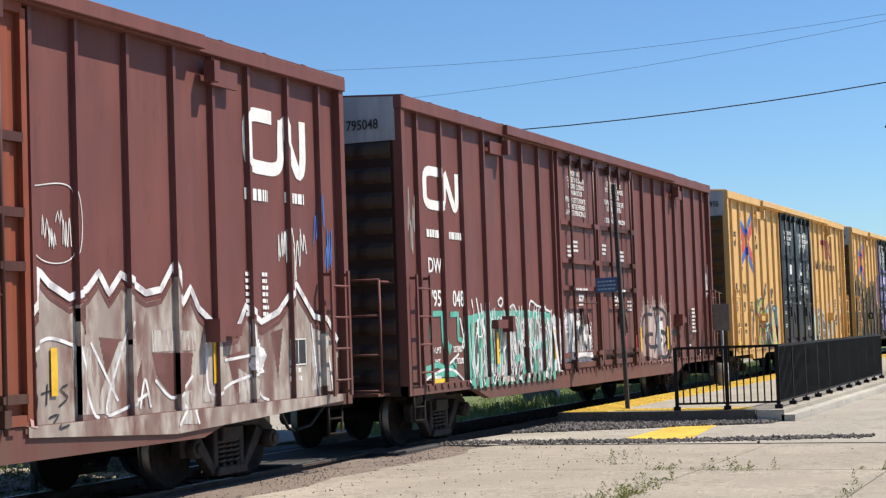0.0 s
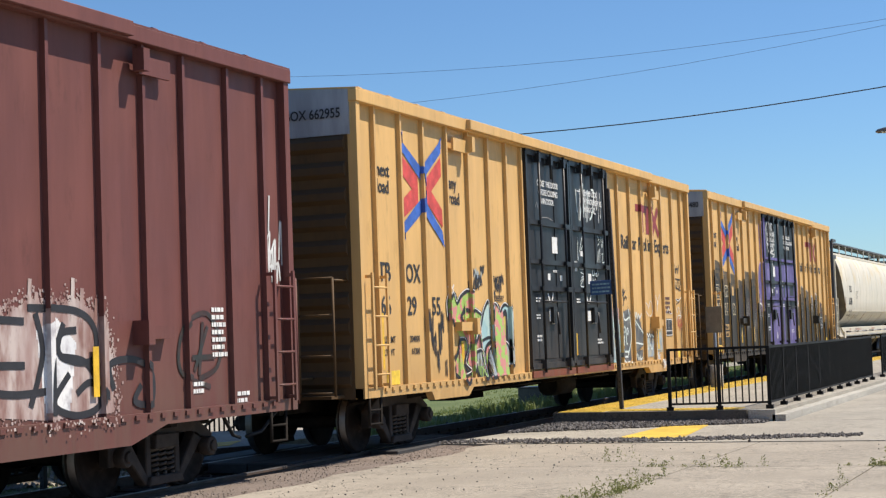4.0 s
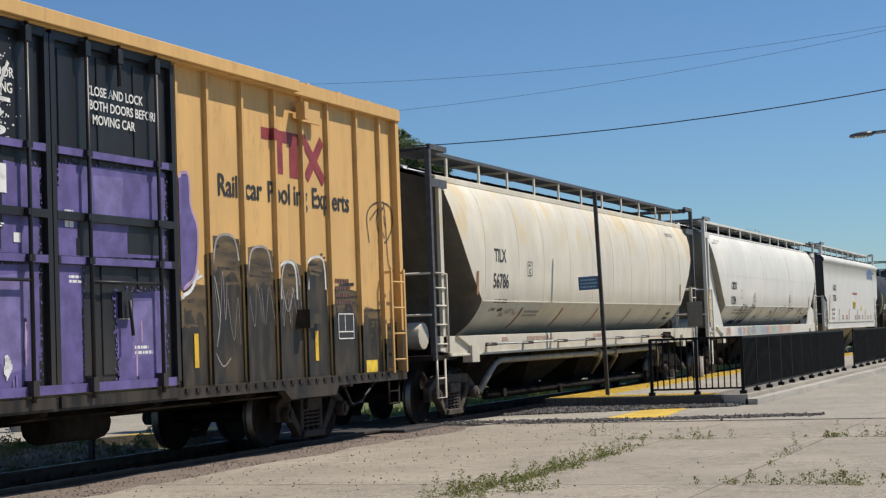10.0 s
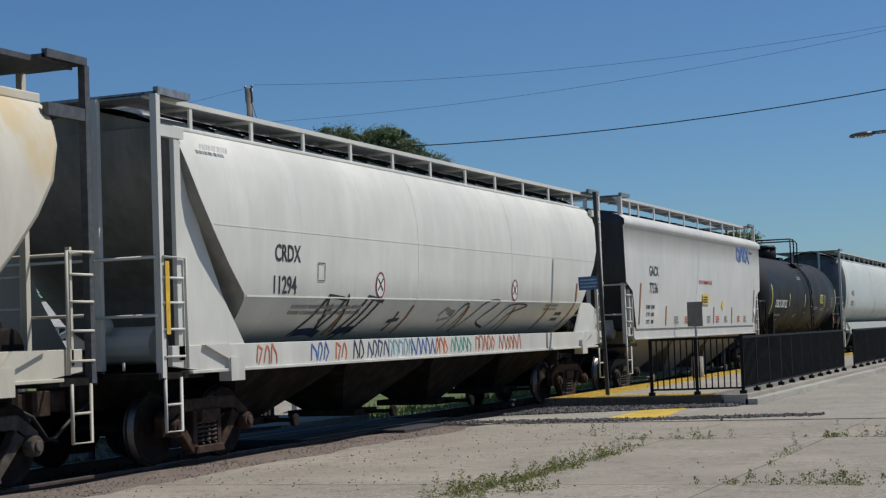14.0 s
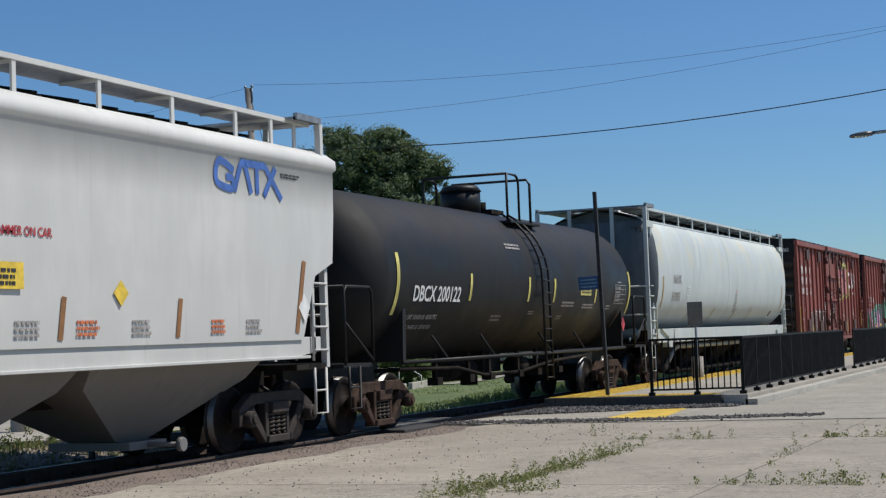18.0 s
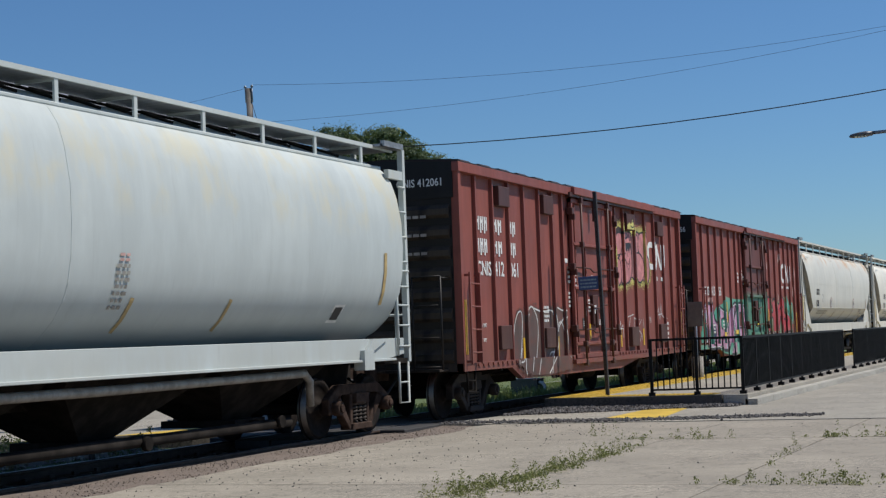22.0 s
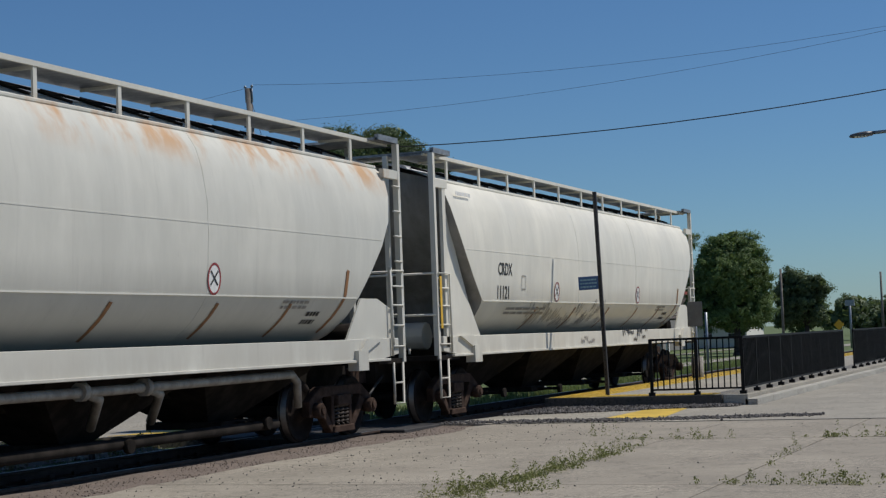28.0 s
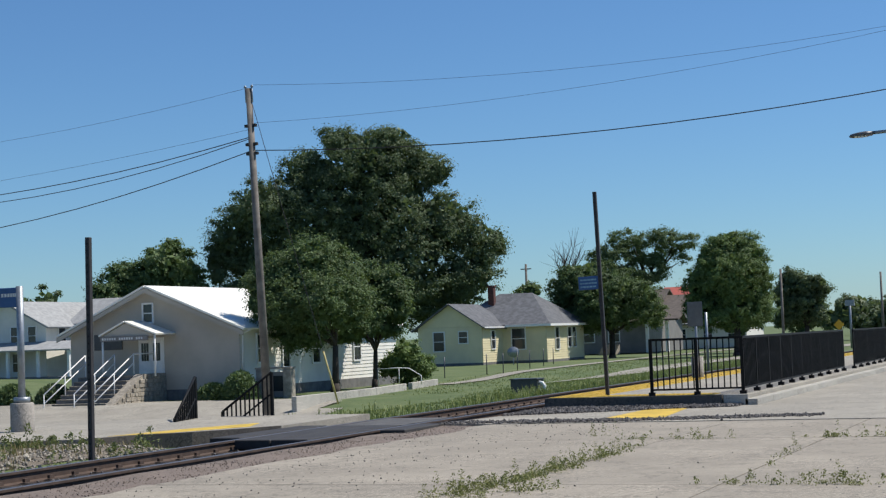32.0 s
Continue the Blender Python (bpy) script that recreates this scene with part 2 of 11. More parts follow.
# ---- shape helpers ----
def box(bm, x0, x1, y0, y1, z0, z1):
    v = [bm.verts.new(p) for p in ((x0, y0, z0), (x1, y0, z0), (x1, y1, z0), (x0, y1, z0), (x0, y0, z1), (x1, y0, z1), (x1, y1, z1), (x0, y1, z1))]
    for f in ((3, 2, 1, 0), (4, 5, 6, 7), (0, 1, 5, 4), (1, 2, 6, 5), (2, 3, 7, 6), (3, 0, 4, 7)):
        bm.faces.new([v[i] for i in f])


def tube(bm, a, b, r, n=8, r2=None, caps=True):
    a, b = Vector(a), Vector(b)
    q = (b - a).to_track_quat("Z", "Y")
    rings = []
    for p, rr in ((a, r), (b, r if r2 is None else r2)):
        rings.append([bm.verts.new(p + q @ Vector((rr * math.cos(2 * math.pi * i / n), rr * math.sin(2 * math.pi * i / n), 0))) for i in range(n)])
    for i in range(n):
        f = bm.faces.new((rings[0][i], rings[0][(i + 1) % n], rings[1][(i + 1) % n], rings[1][i]))
        f.smooth = n > 5
    if caps:
        bm.faces.new(rings[0][::-1])
        bm.faces.new(rings[1])


def path(bm, pts, r, n=6):
    """One round bar along the points."""
    p = [Vector(q) for q in pts]
    rings, up = [], None
    for i, q in enumerate(p):
        t = (p[min(i + 1, len(p) - 1)] - p[max(i - 1, 0)]).normalized()
        if up is None:
            up = t.orthogonal().normalized()
        up = (up - t * up.dot(t)).normalized()
        side = t.cross(up)
        rings.append([q + (up * math.cos(2 * math.pi * k / n) + side * math.sin(2 * math.pi * k / n)) * r for k in range(n)])
    loft(bm, rings, True, True, True)


def prism(bm, pts, axis, a, b):
    """A polygon pts (two coordinates, in the order of the other axes) drawn out along an axis from a to b."""
    def at(p, w):
        return (w, p[0], p[1]) if axis == 0 else (p[0], w, p[1]) if axis == 1 else (p[0], p[1], w)
    v0, v1 = [bm.verts.new(at(p, a)) for p in pts], [bm.verts.new(at(p, b)) for p in pts]
    bm.faces.new(v0)
    bm.faces.new(v1[::-1])
    for i in range(len(pts)):
        j = (i + 1) % len(pts)
        bm.faces.new((v0[i], v1[i], v1[j], v0[j]))


def loft(bm, rings, close=True, smooth=False, ends=True):
    vs = [[bm.verts.new(p) for p in r] for r in rings]
    n = len(vs[0])
    for a, b in zip(vs, vs[1:]):
        for i in range(n if close else n - 1):
            f = bm.faces.new((a[i], a[(i + 1) % n], b[(i + 1) % n], b[i]))
            f.smooth = smooth
    if ends:
        bm.faces.new(vs[0][::-1])
        bm.faces.new(vs[-1])
    return vs


def finish(bm, name, material, bevel=0.0):
    if bevel:
        bmesh.ops.bevel(bm, geom=bm.edges[:], offset=bevel, segments=1, affect="EDGES", clamp_overlap=True)
    bmesh.ops.recalc_face_normals(bm, faces=bm.faces[:])
    me = bpy.data.meshes.new(name)
    bm.to_mesh(me)
    bm.free()
    for m in material if isinstance(material, (list, tuple)) else [material]:
        me.materials.append(m)
    return me


def part(name, bm, material, parent, label="", bevel=0.0, at=None):
    """Links a bmesh as one mesh object under a thing or a part."""
    ob = new(name, finish(bm, name, material, bevel))
    ob.parent = parent
    if at is not None:
        ob.matrix_basis = at
    return tagged(ob, label)


def again(name, me, parent, at, label=""):
    """One more object on a mesh that stands."""
    ob = new(name, me)
    ob.parent, ob.matrix_basis = parent, at
    return tagged(ob, label)


def thing(name, label, category, at=None, group="", kind=""):
    ob = new(name)
    ob.matrix_basis = at if at is not None else Matrix()
    return tagged(ob, label, category, group, kind)


def solid(name, bm, material, label, category, at=None, group="", kind="", bevel=0.0):
    ob = new(name, finish(bm, name, material, bevel))
    if at is not None:
        ob.matrix_basis = at
    return tagged(ob, label, category, group, kind)


def words(text, size, material, parent, at, squeeze=1.0, name="lettering", align="LEFT", label="", bold=0.016):
    """Raised lettering in the built-in font; at: pose of its baseline start, text along its x axis."""
    cu = bpy.data.curves.new(name, "FONT")
    cu.body, cu.size, cu.extrude, cu.align_x, cu.resolution_u = text, size, 0.001, align, 3
    cu.offset = size * bold
    tmp = bpy.data.objects.new(name, cu)
    me = bpy.data.meshes.new_from_object(tmp)
    bpy.data.objects.remove(tmp)
    bpy.data.curves.remove(cu)
    me.materials.clear()
    me.materials.append(material)
    me.transform(Matrix.Diagonal((squeeze, 1, 1, 1)))
    ob = new(name, me)
    ob.parent, ob.matrix_basis = parent, at
    return tagged(ob, label)


def side_pose(y, z, x=1.52):
    """On the near side of a car: x axis of the lettering runs along the car, its y axis up."""
    return Matrix(((0, 0, 1, x), (1, 0, 0, y), (0, 1, 0, z), (0, 0, 0, 1)))


def end_pose(x, z, y):
    """On the rear-facing end of a car."""
    return Matrix(((1, 0, 0, x), (0, 0, -1, y), (0, 1, 0, z), (0, 0, 0, 1)))


# ---- railway cars: shared parts ----
TRACK_X = -11.93
CARS = []          # (thing, place along the train)
WHEELS = []        # (wheelset, place of its car along the train)


def lathe(bm, profile, axis_x, n=24):
    """Rings of (x, radius) round the x axis."""
    rings = [[(axis_x + x, r * math.cos(2 * math.pi * i / n), r * math.sin(2 * math.pi * i / n)) for i in range(n)] for x, r in profile]
    loft(bm, rings, True, True, True)


def wheelset_mesh():
    bm = bmesh.new()
    for s in (-1, 1):
        prof = [(-0.075, 0.10), (-0.075, 0.36), (-0.07, 0.43), (-0.07, 0.485), (-0.045, 0.483), (-0.03, 0.459), (0.06, 0.454),
                (0.065, 0.40), (0.035, 0.36), (0.02, 0.22), (0.05, 0.14), (0.09, 0.13), (0.09, 0.02)]
        lathe(bm, [(x * s, r) for x, r in prof], 0.7525 * s)
    tube(bm, (-1.0, 0, 0), (1.0, 0, 0), 0.085, 10)
    bm.normal_update()
    for f in bm.faces:
        c = f.calc_center_median()
        if math.hypot(c.y, c.z) > 0.446 and f.normal.x ** 2 < 0.5:
            f.material_index = 1
    return finish(bm, "wheelset", [MAT["wheel"], MAT["tread"]])


WHEELSET = wheelset_mesh()


def side_frame_mesh(mat):
    bm = bmesh.new()
    x0, x1 = -0.06, 0.07
    prism(bm, [(-1.08, 0.36), (-1.08, 0.60), (-0.72, 0.80), (0.72, 0.80), (1.08, 0.60), (1.08, 0.36), (0.96, 0.36), (0.90, 0.53), (0.62, 0.66), (-0.62, 0.66), (-0.90, 0.53), (-0.96, 0.36)], 0, x0, x1)
    for s in (-1, 1):
        prism(bm, [(s * 0.86, 0.56), (s * 0.70, 0.66), (s * 0.30, 0.17), (s * 0.36, 0.10)], 0, x0, x1)
        box(bm, x0, x1, s * 0.30 - 0.05, s * 0.30 + 0.05, 0.16, 0.68)
        tube(bm, (x1 - 0.02, s * 0.89, 0.457), (x1 + 0.12, s * 0.89, 0.457), 0.115, 12)
        tube(bm, (x1 + 0.12, s * 0.89, 0.457), (x1 + 0.15, s * 0.89, 0.457), 0.07, 8)
    prism(bm, [(-0.36, 0.10), (0.36, 0.10), (0.32, 0.20), (-0.32, 0.20)], 0, x0 - 0.05, x1 + 0.05)
    prism(bm, [(-0.25, 0.50), (0.25, 0.50), (0.22, 0.66), (-0.22, 0.66)], 0, x0 - 0.02, x1 + 0.06)
    return finish(bm, "side_frame", mat, 0.012)


def spring_mesh():
    bm = bmesh.new()
    path(bm, [(0.062 * math.cos(2 * math.pi * k / 9), 0.062 * math.sin(2 * math.pi * k / 9), 0.21 + 0.29 * k / 46) for k in range(47)], 0.02, 5)
    return finish(bm, "spring", MAT["truck_grey"])


def bolster_mesh():
    bm = bmesh.new()
    box(bm, -1.0, 1.0, -0.2, 0.2, 0.5, 0.74)
    tube(bm, (0, 0, 0.7), (0, 0, 0.92), 0.3, 12)
    for s in (-1, 1):
        box(bm, -0.7, 0.7, s * 0.40 - 0.04, s * 0.40 + 0.04, 0.38, 0.5)
    return finish(bm, "truck", MAT["under"], 0.015)


SIDE_FRAME = {k: side_frame_mesh(MAT[k]) for k in ("truck", "truck_grey", "truck_dark")}
SPRINGS, BOLSTER = spring_mesh(), bolster_mesh()


def truck(car, y, a, look_key="truck"):
    t = again("truck", BOLSTER, car, pose(0, y, 0))
    for s in (-1, 1):
        again("side_frame", SIDE_FRAME[look_key], t, pose(1.0 * s, 0, 0, 0, 0, 0 if s > 0 else 180))
        for y2 in (-0.16, 0.0, 0.16):
            again("spring", SPRINGS, t, pose(1.02 * s, y2, 0))
        w = again("wheelset", WHEELSET, t, pose(0, 0.89 * s, 0.457))
        WHEELS.append((w, 0.89 * s, a))


def coupler(car, y, s):
    bm = bmesh.new()
    box(bm, -0.12, 0.12, *sorted((y - s * 0.5, y + s * 0.62)), 0.74, 0.98)
    prism(bm, [(-0.16, y + s * 0.60), (0.18, y + s * 0.60), (0.20, y + s * 0.86), (0.05, y + s * 0.90), (-0.16, y + s * 0.98)], 2, 0.70, 1.00)
    part("coupler", bm, MAT["truck"], car, "rusty knuckle coupler", 0.01)
    bm = bmesh.new()
    path(bm, [(0.35, y - s * 0.1, 0.85), (0.38, y + s * 0.25, 0.72), (0.32, y + s * 0.6, 0.45), (0.25, y + s * 0.9, 0.40)], 0.025)
    part("brake_hose", bm, MAT["hose"], car, "black rubber brake hose")


def ladder(car, y0, y1, z0, z1, x, mat, n=4, name="ladder", stand=0.10):
    bm = bmesh.new()
    for y in (y0, y1):
        box(bm, x + stand - 0.015, x + stand + 0.015, y - 0.025, y + 0.025, z0, z1)
        for z in (z0 + 0.05, z1 - 0.05):
            box(bm, x, x + stand, y - 0.02, y + 0.02, z - 0.02, z + 0.02)
    for k in range(n):
        z = z0 + (k + 0.5) * (z1 - z0) / n
        tube(bm, (x + stand, y0, z), (x + stand, y1, z), 0.016, 6)
    return part(name, bm, mat, car)


def sill_step(car, y, x, mat, z0=0.42, z1=0.95, w=0.38):
    bm = bmesh.new()
    path(bm, [(x, y - w / 2, z1), (x, y - w / 2, z0), (x, y + w / 2, z0), (x, y + w / 2, z1)], 0.022)
    tube(bm, (x, y - w / 2, (z0 + z1) / 2), (x, y + w / 2, (z0 + z1) / 2), 0.016, 6)
    part("sill_step", bm, mat, car)


def strip(car, y, z0, z1, x=1.505, w=0.10, mat="reflector", lean=0.0):
    bm = bmesh.new()
    prism(bm, [(y, z0), (y + w, z0), (y + w + lean, z1), (y + lean, z1)], 0, x, x + 0.005)
    part("reflector", bm, MAT[mat], car)


def bars(car, y, z, w, h, rows, x=1.507, mat="white_bar", seed=1, name="stencil"):
    """Small writing that cannot be read: rows of short bars."""
    rnd, bm = random.Random(seed), bmesh.new()
    for r in range(rows):
        zz, yy = z + h - (r + 1) * h / rows, y
        end = y + w * rnd.uniform(0.7, 1.0)
        while yy < end:
            n = rnd.uniform(0.05, 0.2) * max(0.5, w)
            n = min(n, end - yy)
            box(bm, x, x + 0.004, yy, yy + n * 0.85, zz, zz + h / rows * 0.58)
            yy += n + 0.02 * w
    tagged(part(name, bm, MAT[mat], car), kind="stuff")


def shape(car, polys, x, mat, name="emblem", depth=0.004):
    for p in polys:
        bm = bmesh.new()
        prism(bm, p, 0, x, x + depth)
        part(name, bm, MAT[mat], car)


# ---- sprayed paint that follows sheets and posts ----
class Spray:
    def __init__(self, car, posts=(), sheet=1.505, proud=0.062, half=0.034, profile=None, foot=None):
        self.foot = foot          # top of a sill that stands proud, and its face
        self.car, self.posts, self.sheet, self.proud, self.half, self.profile = car, sorted(posts), sheet, proud, half, profile

    def x(self, y, z):
        if self.profile:
            return self.profile(z) + 0.006
        if self.foot and z < self.foot[0]:
            return self.foot[1]
        for p in self.posts:
            if abs(y - p) < self.half:
                return self.sheet + self.proud
        return self.sheet

    def fill(self, pts, mat, lift=0.0, step=0.05):
        """A filled outline, laid on in narrow upright strips."""
        bm = bmesh.new()
        ys = [p[0] for p in pts]
        y, end = min(ys), max(ys)
        was = None
        while y < end:
            yc = y + step / 2
            zs = []
            for (a, b), (c, d) in zip(pts, pts[1:] + pts[:1]):
                if (a <= yc) != (c <= yc):
                    zs.append(b + (yc - a) / (c - a) * (d - b))
            zs.sort()
            runs = list(zip(zs[::2], zs[1::2]))
            if self.foot:
                runs = [r for a, b in runs for r in (((a, self.foot[0]), (self.foot[0] + 0.001, b)) if a < self.foot[0] - 0.01 and b > self.foot[0] + 0.01 else ((a, b),))]
            for z0, z1 in runs:
                m = max(1, int((z1 - z0) / 0.25)) if self.profile else 1
                for k in range(m):
                    za, zb = z0 + (z1 - z0) * k / m, z0 + (z1 - z0) * (k + 1) / m
                    xa, xb = self.x(yc, za) + lift, self.x(yc, zb - 0.002) + lift
                    bm.faces.new([bm.verts.new(p) for p in ((xa, y, za), (xa, y + step, za), (xb, y + step, zb), (xb, y, zb))])
                    if was is not None and abs(was - xa) > 0.02 and not self.profile and not (self.foot and za < self.foot[0]):
                        bm.faces.new([bm.verts.new(p) for p in ((was, y, za), (xa, y, za), (xa, y, zb), (was, y, zb))])
            was = self.x(yc, 1.5) + lift
            y += step
        tagged(part("graffiti", bm, MAT[mat], self.car), kind="stuff")

    def lay(self, bm, quad, lift):
        """A small flat piece, parted where it meets the side of a post."""
        lo, hi = min(p.x for p in quad), max(p.x for p in quad)
        cuts = [-99.0] + [e for p in self.posts for e in (p - self.half, p + self.half) if lo < e < hi] + [99.0]
        for c0, c1 in zip(cuts, cuts[1:]):
            poly = list(quad)
            for edge, side in ((c0, 1), (c1, -1)):
                out = []
                for a, b in zip(poly, poly[1:] + poly[:1]):
                    ia, ib = (a.x - edge) * side >= 0, (b.x - edge) * side >= 0
                    if ia:
                        out.append(a)
                    if ia != ib:
                        out.append(a.lerp(b, (edge - a.x) / (b.x - a.x)))
                poly = out
                if len(poly) < 3:
                    break
            if len(poly) >= 3:
                mid = sum(p.x for p in poly) / len(poly)
                zm = sum(p.y for p in poly) / len(poly)
                bm.faces.new([bm.verts.new((self.x(mid, p.y if self.profile else zm) + lift, p.x, p.y)) for p in poly])

    def line(self, strokes, w, mat, lift=0.003, sharp=False):
        """Bands along smooth lines through the points given."""
        bm = bmesh.new()
        for row, pts in enumerate(strokes):
            p = [Vector((a, b)) for a, b in pts]
            out = []
            for i in range(len(p) - 1):
                a, b, c, d = p[max(0, i - 1)], p[i], p[i + 1], p[min(len(p) - 1, i + 2)]
                n = max(2, int((c - b).length / 0.05))
                for k in range(n):
                    t = k / n
                    out.append(b.lerp(c, t) if sharp else 0.5 * (2 * b + (c - a) * t + (2 * a - 5 * b + 4 * c - d) * t * t + (3 * b - a - 3 * c + d) * t ** 3))
            out.append(p[-1])
            last = None
            for i, q in enumerate(out):
                t = out[min(i + 1, len(out) - 1)] - out[max(i - 1, 0)]
                if t.length < 1e-6:
                    continue
                nrm = Vector((-t.y, t.x)).normalized() * (w / 2)
                pair = (q + nrm, q - nrm)
                if last:
                    self.lay(bm, (last[0], last[1], pair[1], pair[0]), lift + row * 0.0002 + i * 0.00002)
                last = pair
        tagged(part("graffiti", bm, MAT[mat], self.car), kind="stuff")

    def mist(self, pts, spread, n, mat, seed, lift=0.002, size=0.012):
        """Fine specks of overspray along an outline."""
        rnd, bm = random.Random(seed), bmesh.new()
        ring = [Vector(q) for q in pts]
        for _ in range(n):
            i = rnd.randrange(len(ring))
            q = ring[i].lerp(ring[(i + 1) % len(ring)], rnd.random())
            y, z, e = q.x + rnd.gauss(0, spread), q.y + rnd.gauss(0, spread), size * rnd.uniform(0.5, 1.3)
            self.lay(bm, (Vector((y - e, z - e)), Vector((y + e, z - e)), Vector((y + e, z + e)), Vector((y - e, z + e))), lift + rnd.random() * 0.0008)
        tagged(part("graffiti", bm, MAT[mat], self.car), kind="stuff")

    def scribble(self, y0, y1, z0, z1, n, w, mat, seed, lift=0.003):
        rnd = random.Random(seed)
        strokes = []
        for k in range(n):
            yc = y0 + (k + 0.5) * (y1 - y0) / n
            s = (y1 - y0) / n
            m = rnd.randint(4, 7)
            zc, hh = rnd.uniform(z0, z1), (z1 - z0) * rnd.uniform(0.3, 0.7)
            zc = min(max(zc, z0 + hh / 2), z1 - hh / 2)
            side = rnd.choice((-1, 1))
            strokes.append([(yc + ((q + 0.5) / m - 0.5) * s * 1.3 + rnd.uniform(-0.15, 0.15) * s, zc + side * (-1) ** q * hh * rnd.uniform(0.25, 0.5)) for q in range(m)])
        self.line(strokes, min(w, 0.035), mat, lift)


def blob(y, z, ry, rz, n=14, seed=1, rough=0.18):
    rnd = random.Random(seed)
    return [(y + ry * math.cos(2 * math.pi * i / n) * (1 + rnd.uniform(-rough, rough)), z + rz * math.sin(2 * math.pi * i / n) * (1 + rnd.uniform(-rough, rough))) for i in range(n)]


# ---- box cars ----
def plug_door(car, y0, y1, z0, z1, mat, bands, rods, seed):
    bar_mat = MAT["door_black"] if mat.name.startswith("black") else MAT["brown_iron"]
    bm = bmesh.new()
    box(bm, 1.49, 1.535, y0, y1, z0, z1)
    door = part("door", bm, mat, car, "", 0.008)
    for k in range(3):
        bm = bmesh.new()
        box(bm, 1.535, 1.55, y0 + 0.1 + k * (y1 - y0 - 0.2) / 3 + 0.06, y0 + 0.1 + (k + 1) * (y1 - y0 - 0.2) / 3 - 0.06, z0 + 0.12, z1 - 0.12)
        part("door_panel", bm, mat, door, "", 0.006)
    bm = bmesh.new()
    for y in (y0, y1):
        box(bm, 1.50, 1.60, y - 0.04, y + 0.04, z0, z1)
    for z in (z0, z1):
        box(bm, 1.50, 1.595, y0, y1, z - 0.05, z + 0.05)
    part("door_frame", bm, mat, door)
    for z in bands:
        bm = bmesh.new()
        box(bm, 1.535, 1.605, y0 + 0.03, y1 - 0.03, z - 0.045, z + 0.045)
        for y in (rods[0], rods[-1]):
            box(bm, 1.55, 1.66, y - 0.05, y + 0.05, z - 0.035, z + 0.035)
        part("door_rail", bm, bar_mat if seed == 2 else mat, door)
    for k, y in enumerate(rods):
        short = k == 1
        foot = z1 - 0.42 if short else z0 - 0.12
        bm = bmesh.new()
        tube(bm, (1.64, y, foot), (1.64, y, z1 + 0.05), 0.024, 8)
        for z in ((z1 - 0.08,) if short else (z0 + 0.03, z1 - 0.08)):
            box(bm, 1.56, 1.67, y - 0.05, y + 0.05, z - 0.08, z + 0.08)
        part("lock_rod", bm, bar_mat, door)
    bm = bmesh.new()
    yc = (rods[0] + rods[-1]) / 2
    box(bm, 1.56, 1.62, yc - 0.10, yc + 0.12, z0 + 0.75, z0 + 1.05)
    path(bm, [(1.66, yc, z0 + 0.95), (1.68, yc + 0.02, z0 + 0.55)], 0.02)
    tube(bm, (1.63, rods[0], z0 + 1.15), (1.63, rods[-1], z0 + 1.15), 0.02, 6)
    part("door_latch", bm, bar_mat, door)
    return door


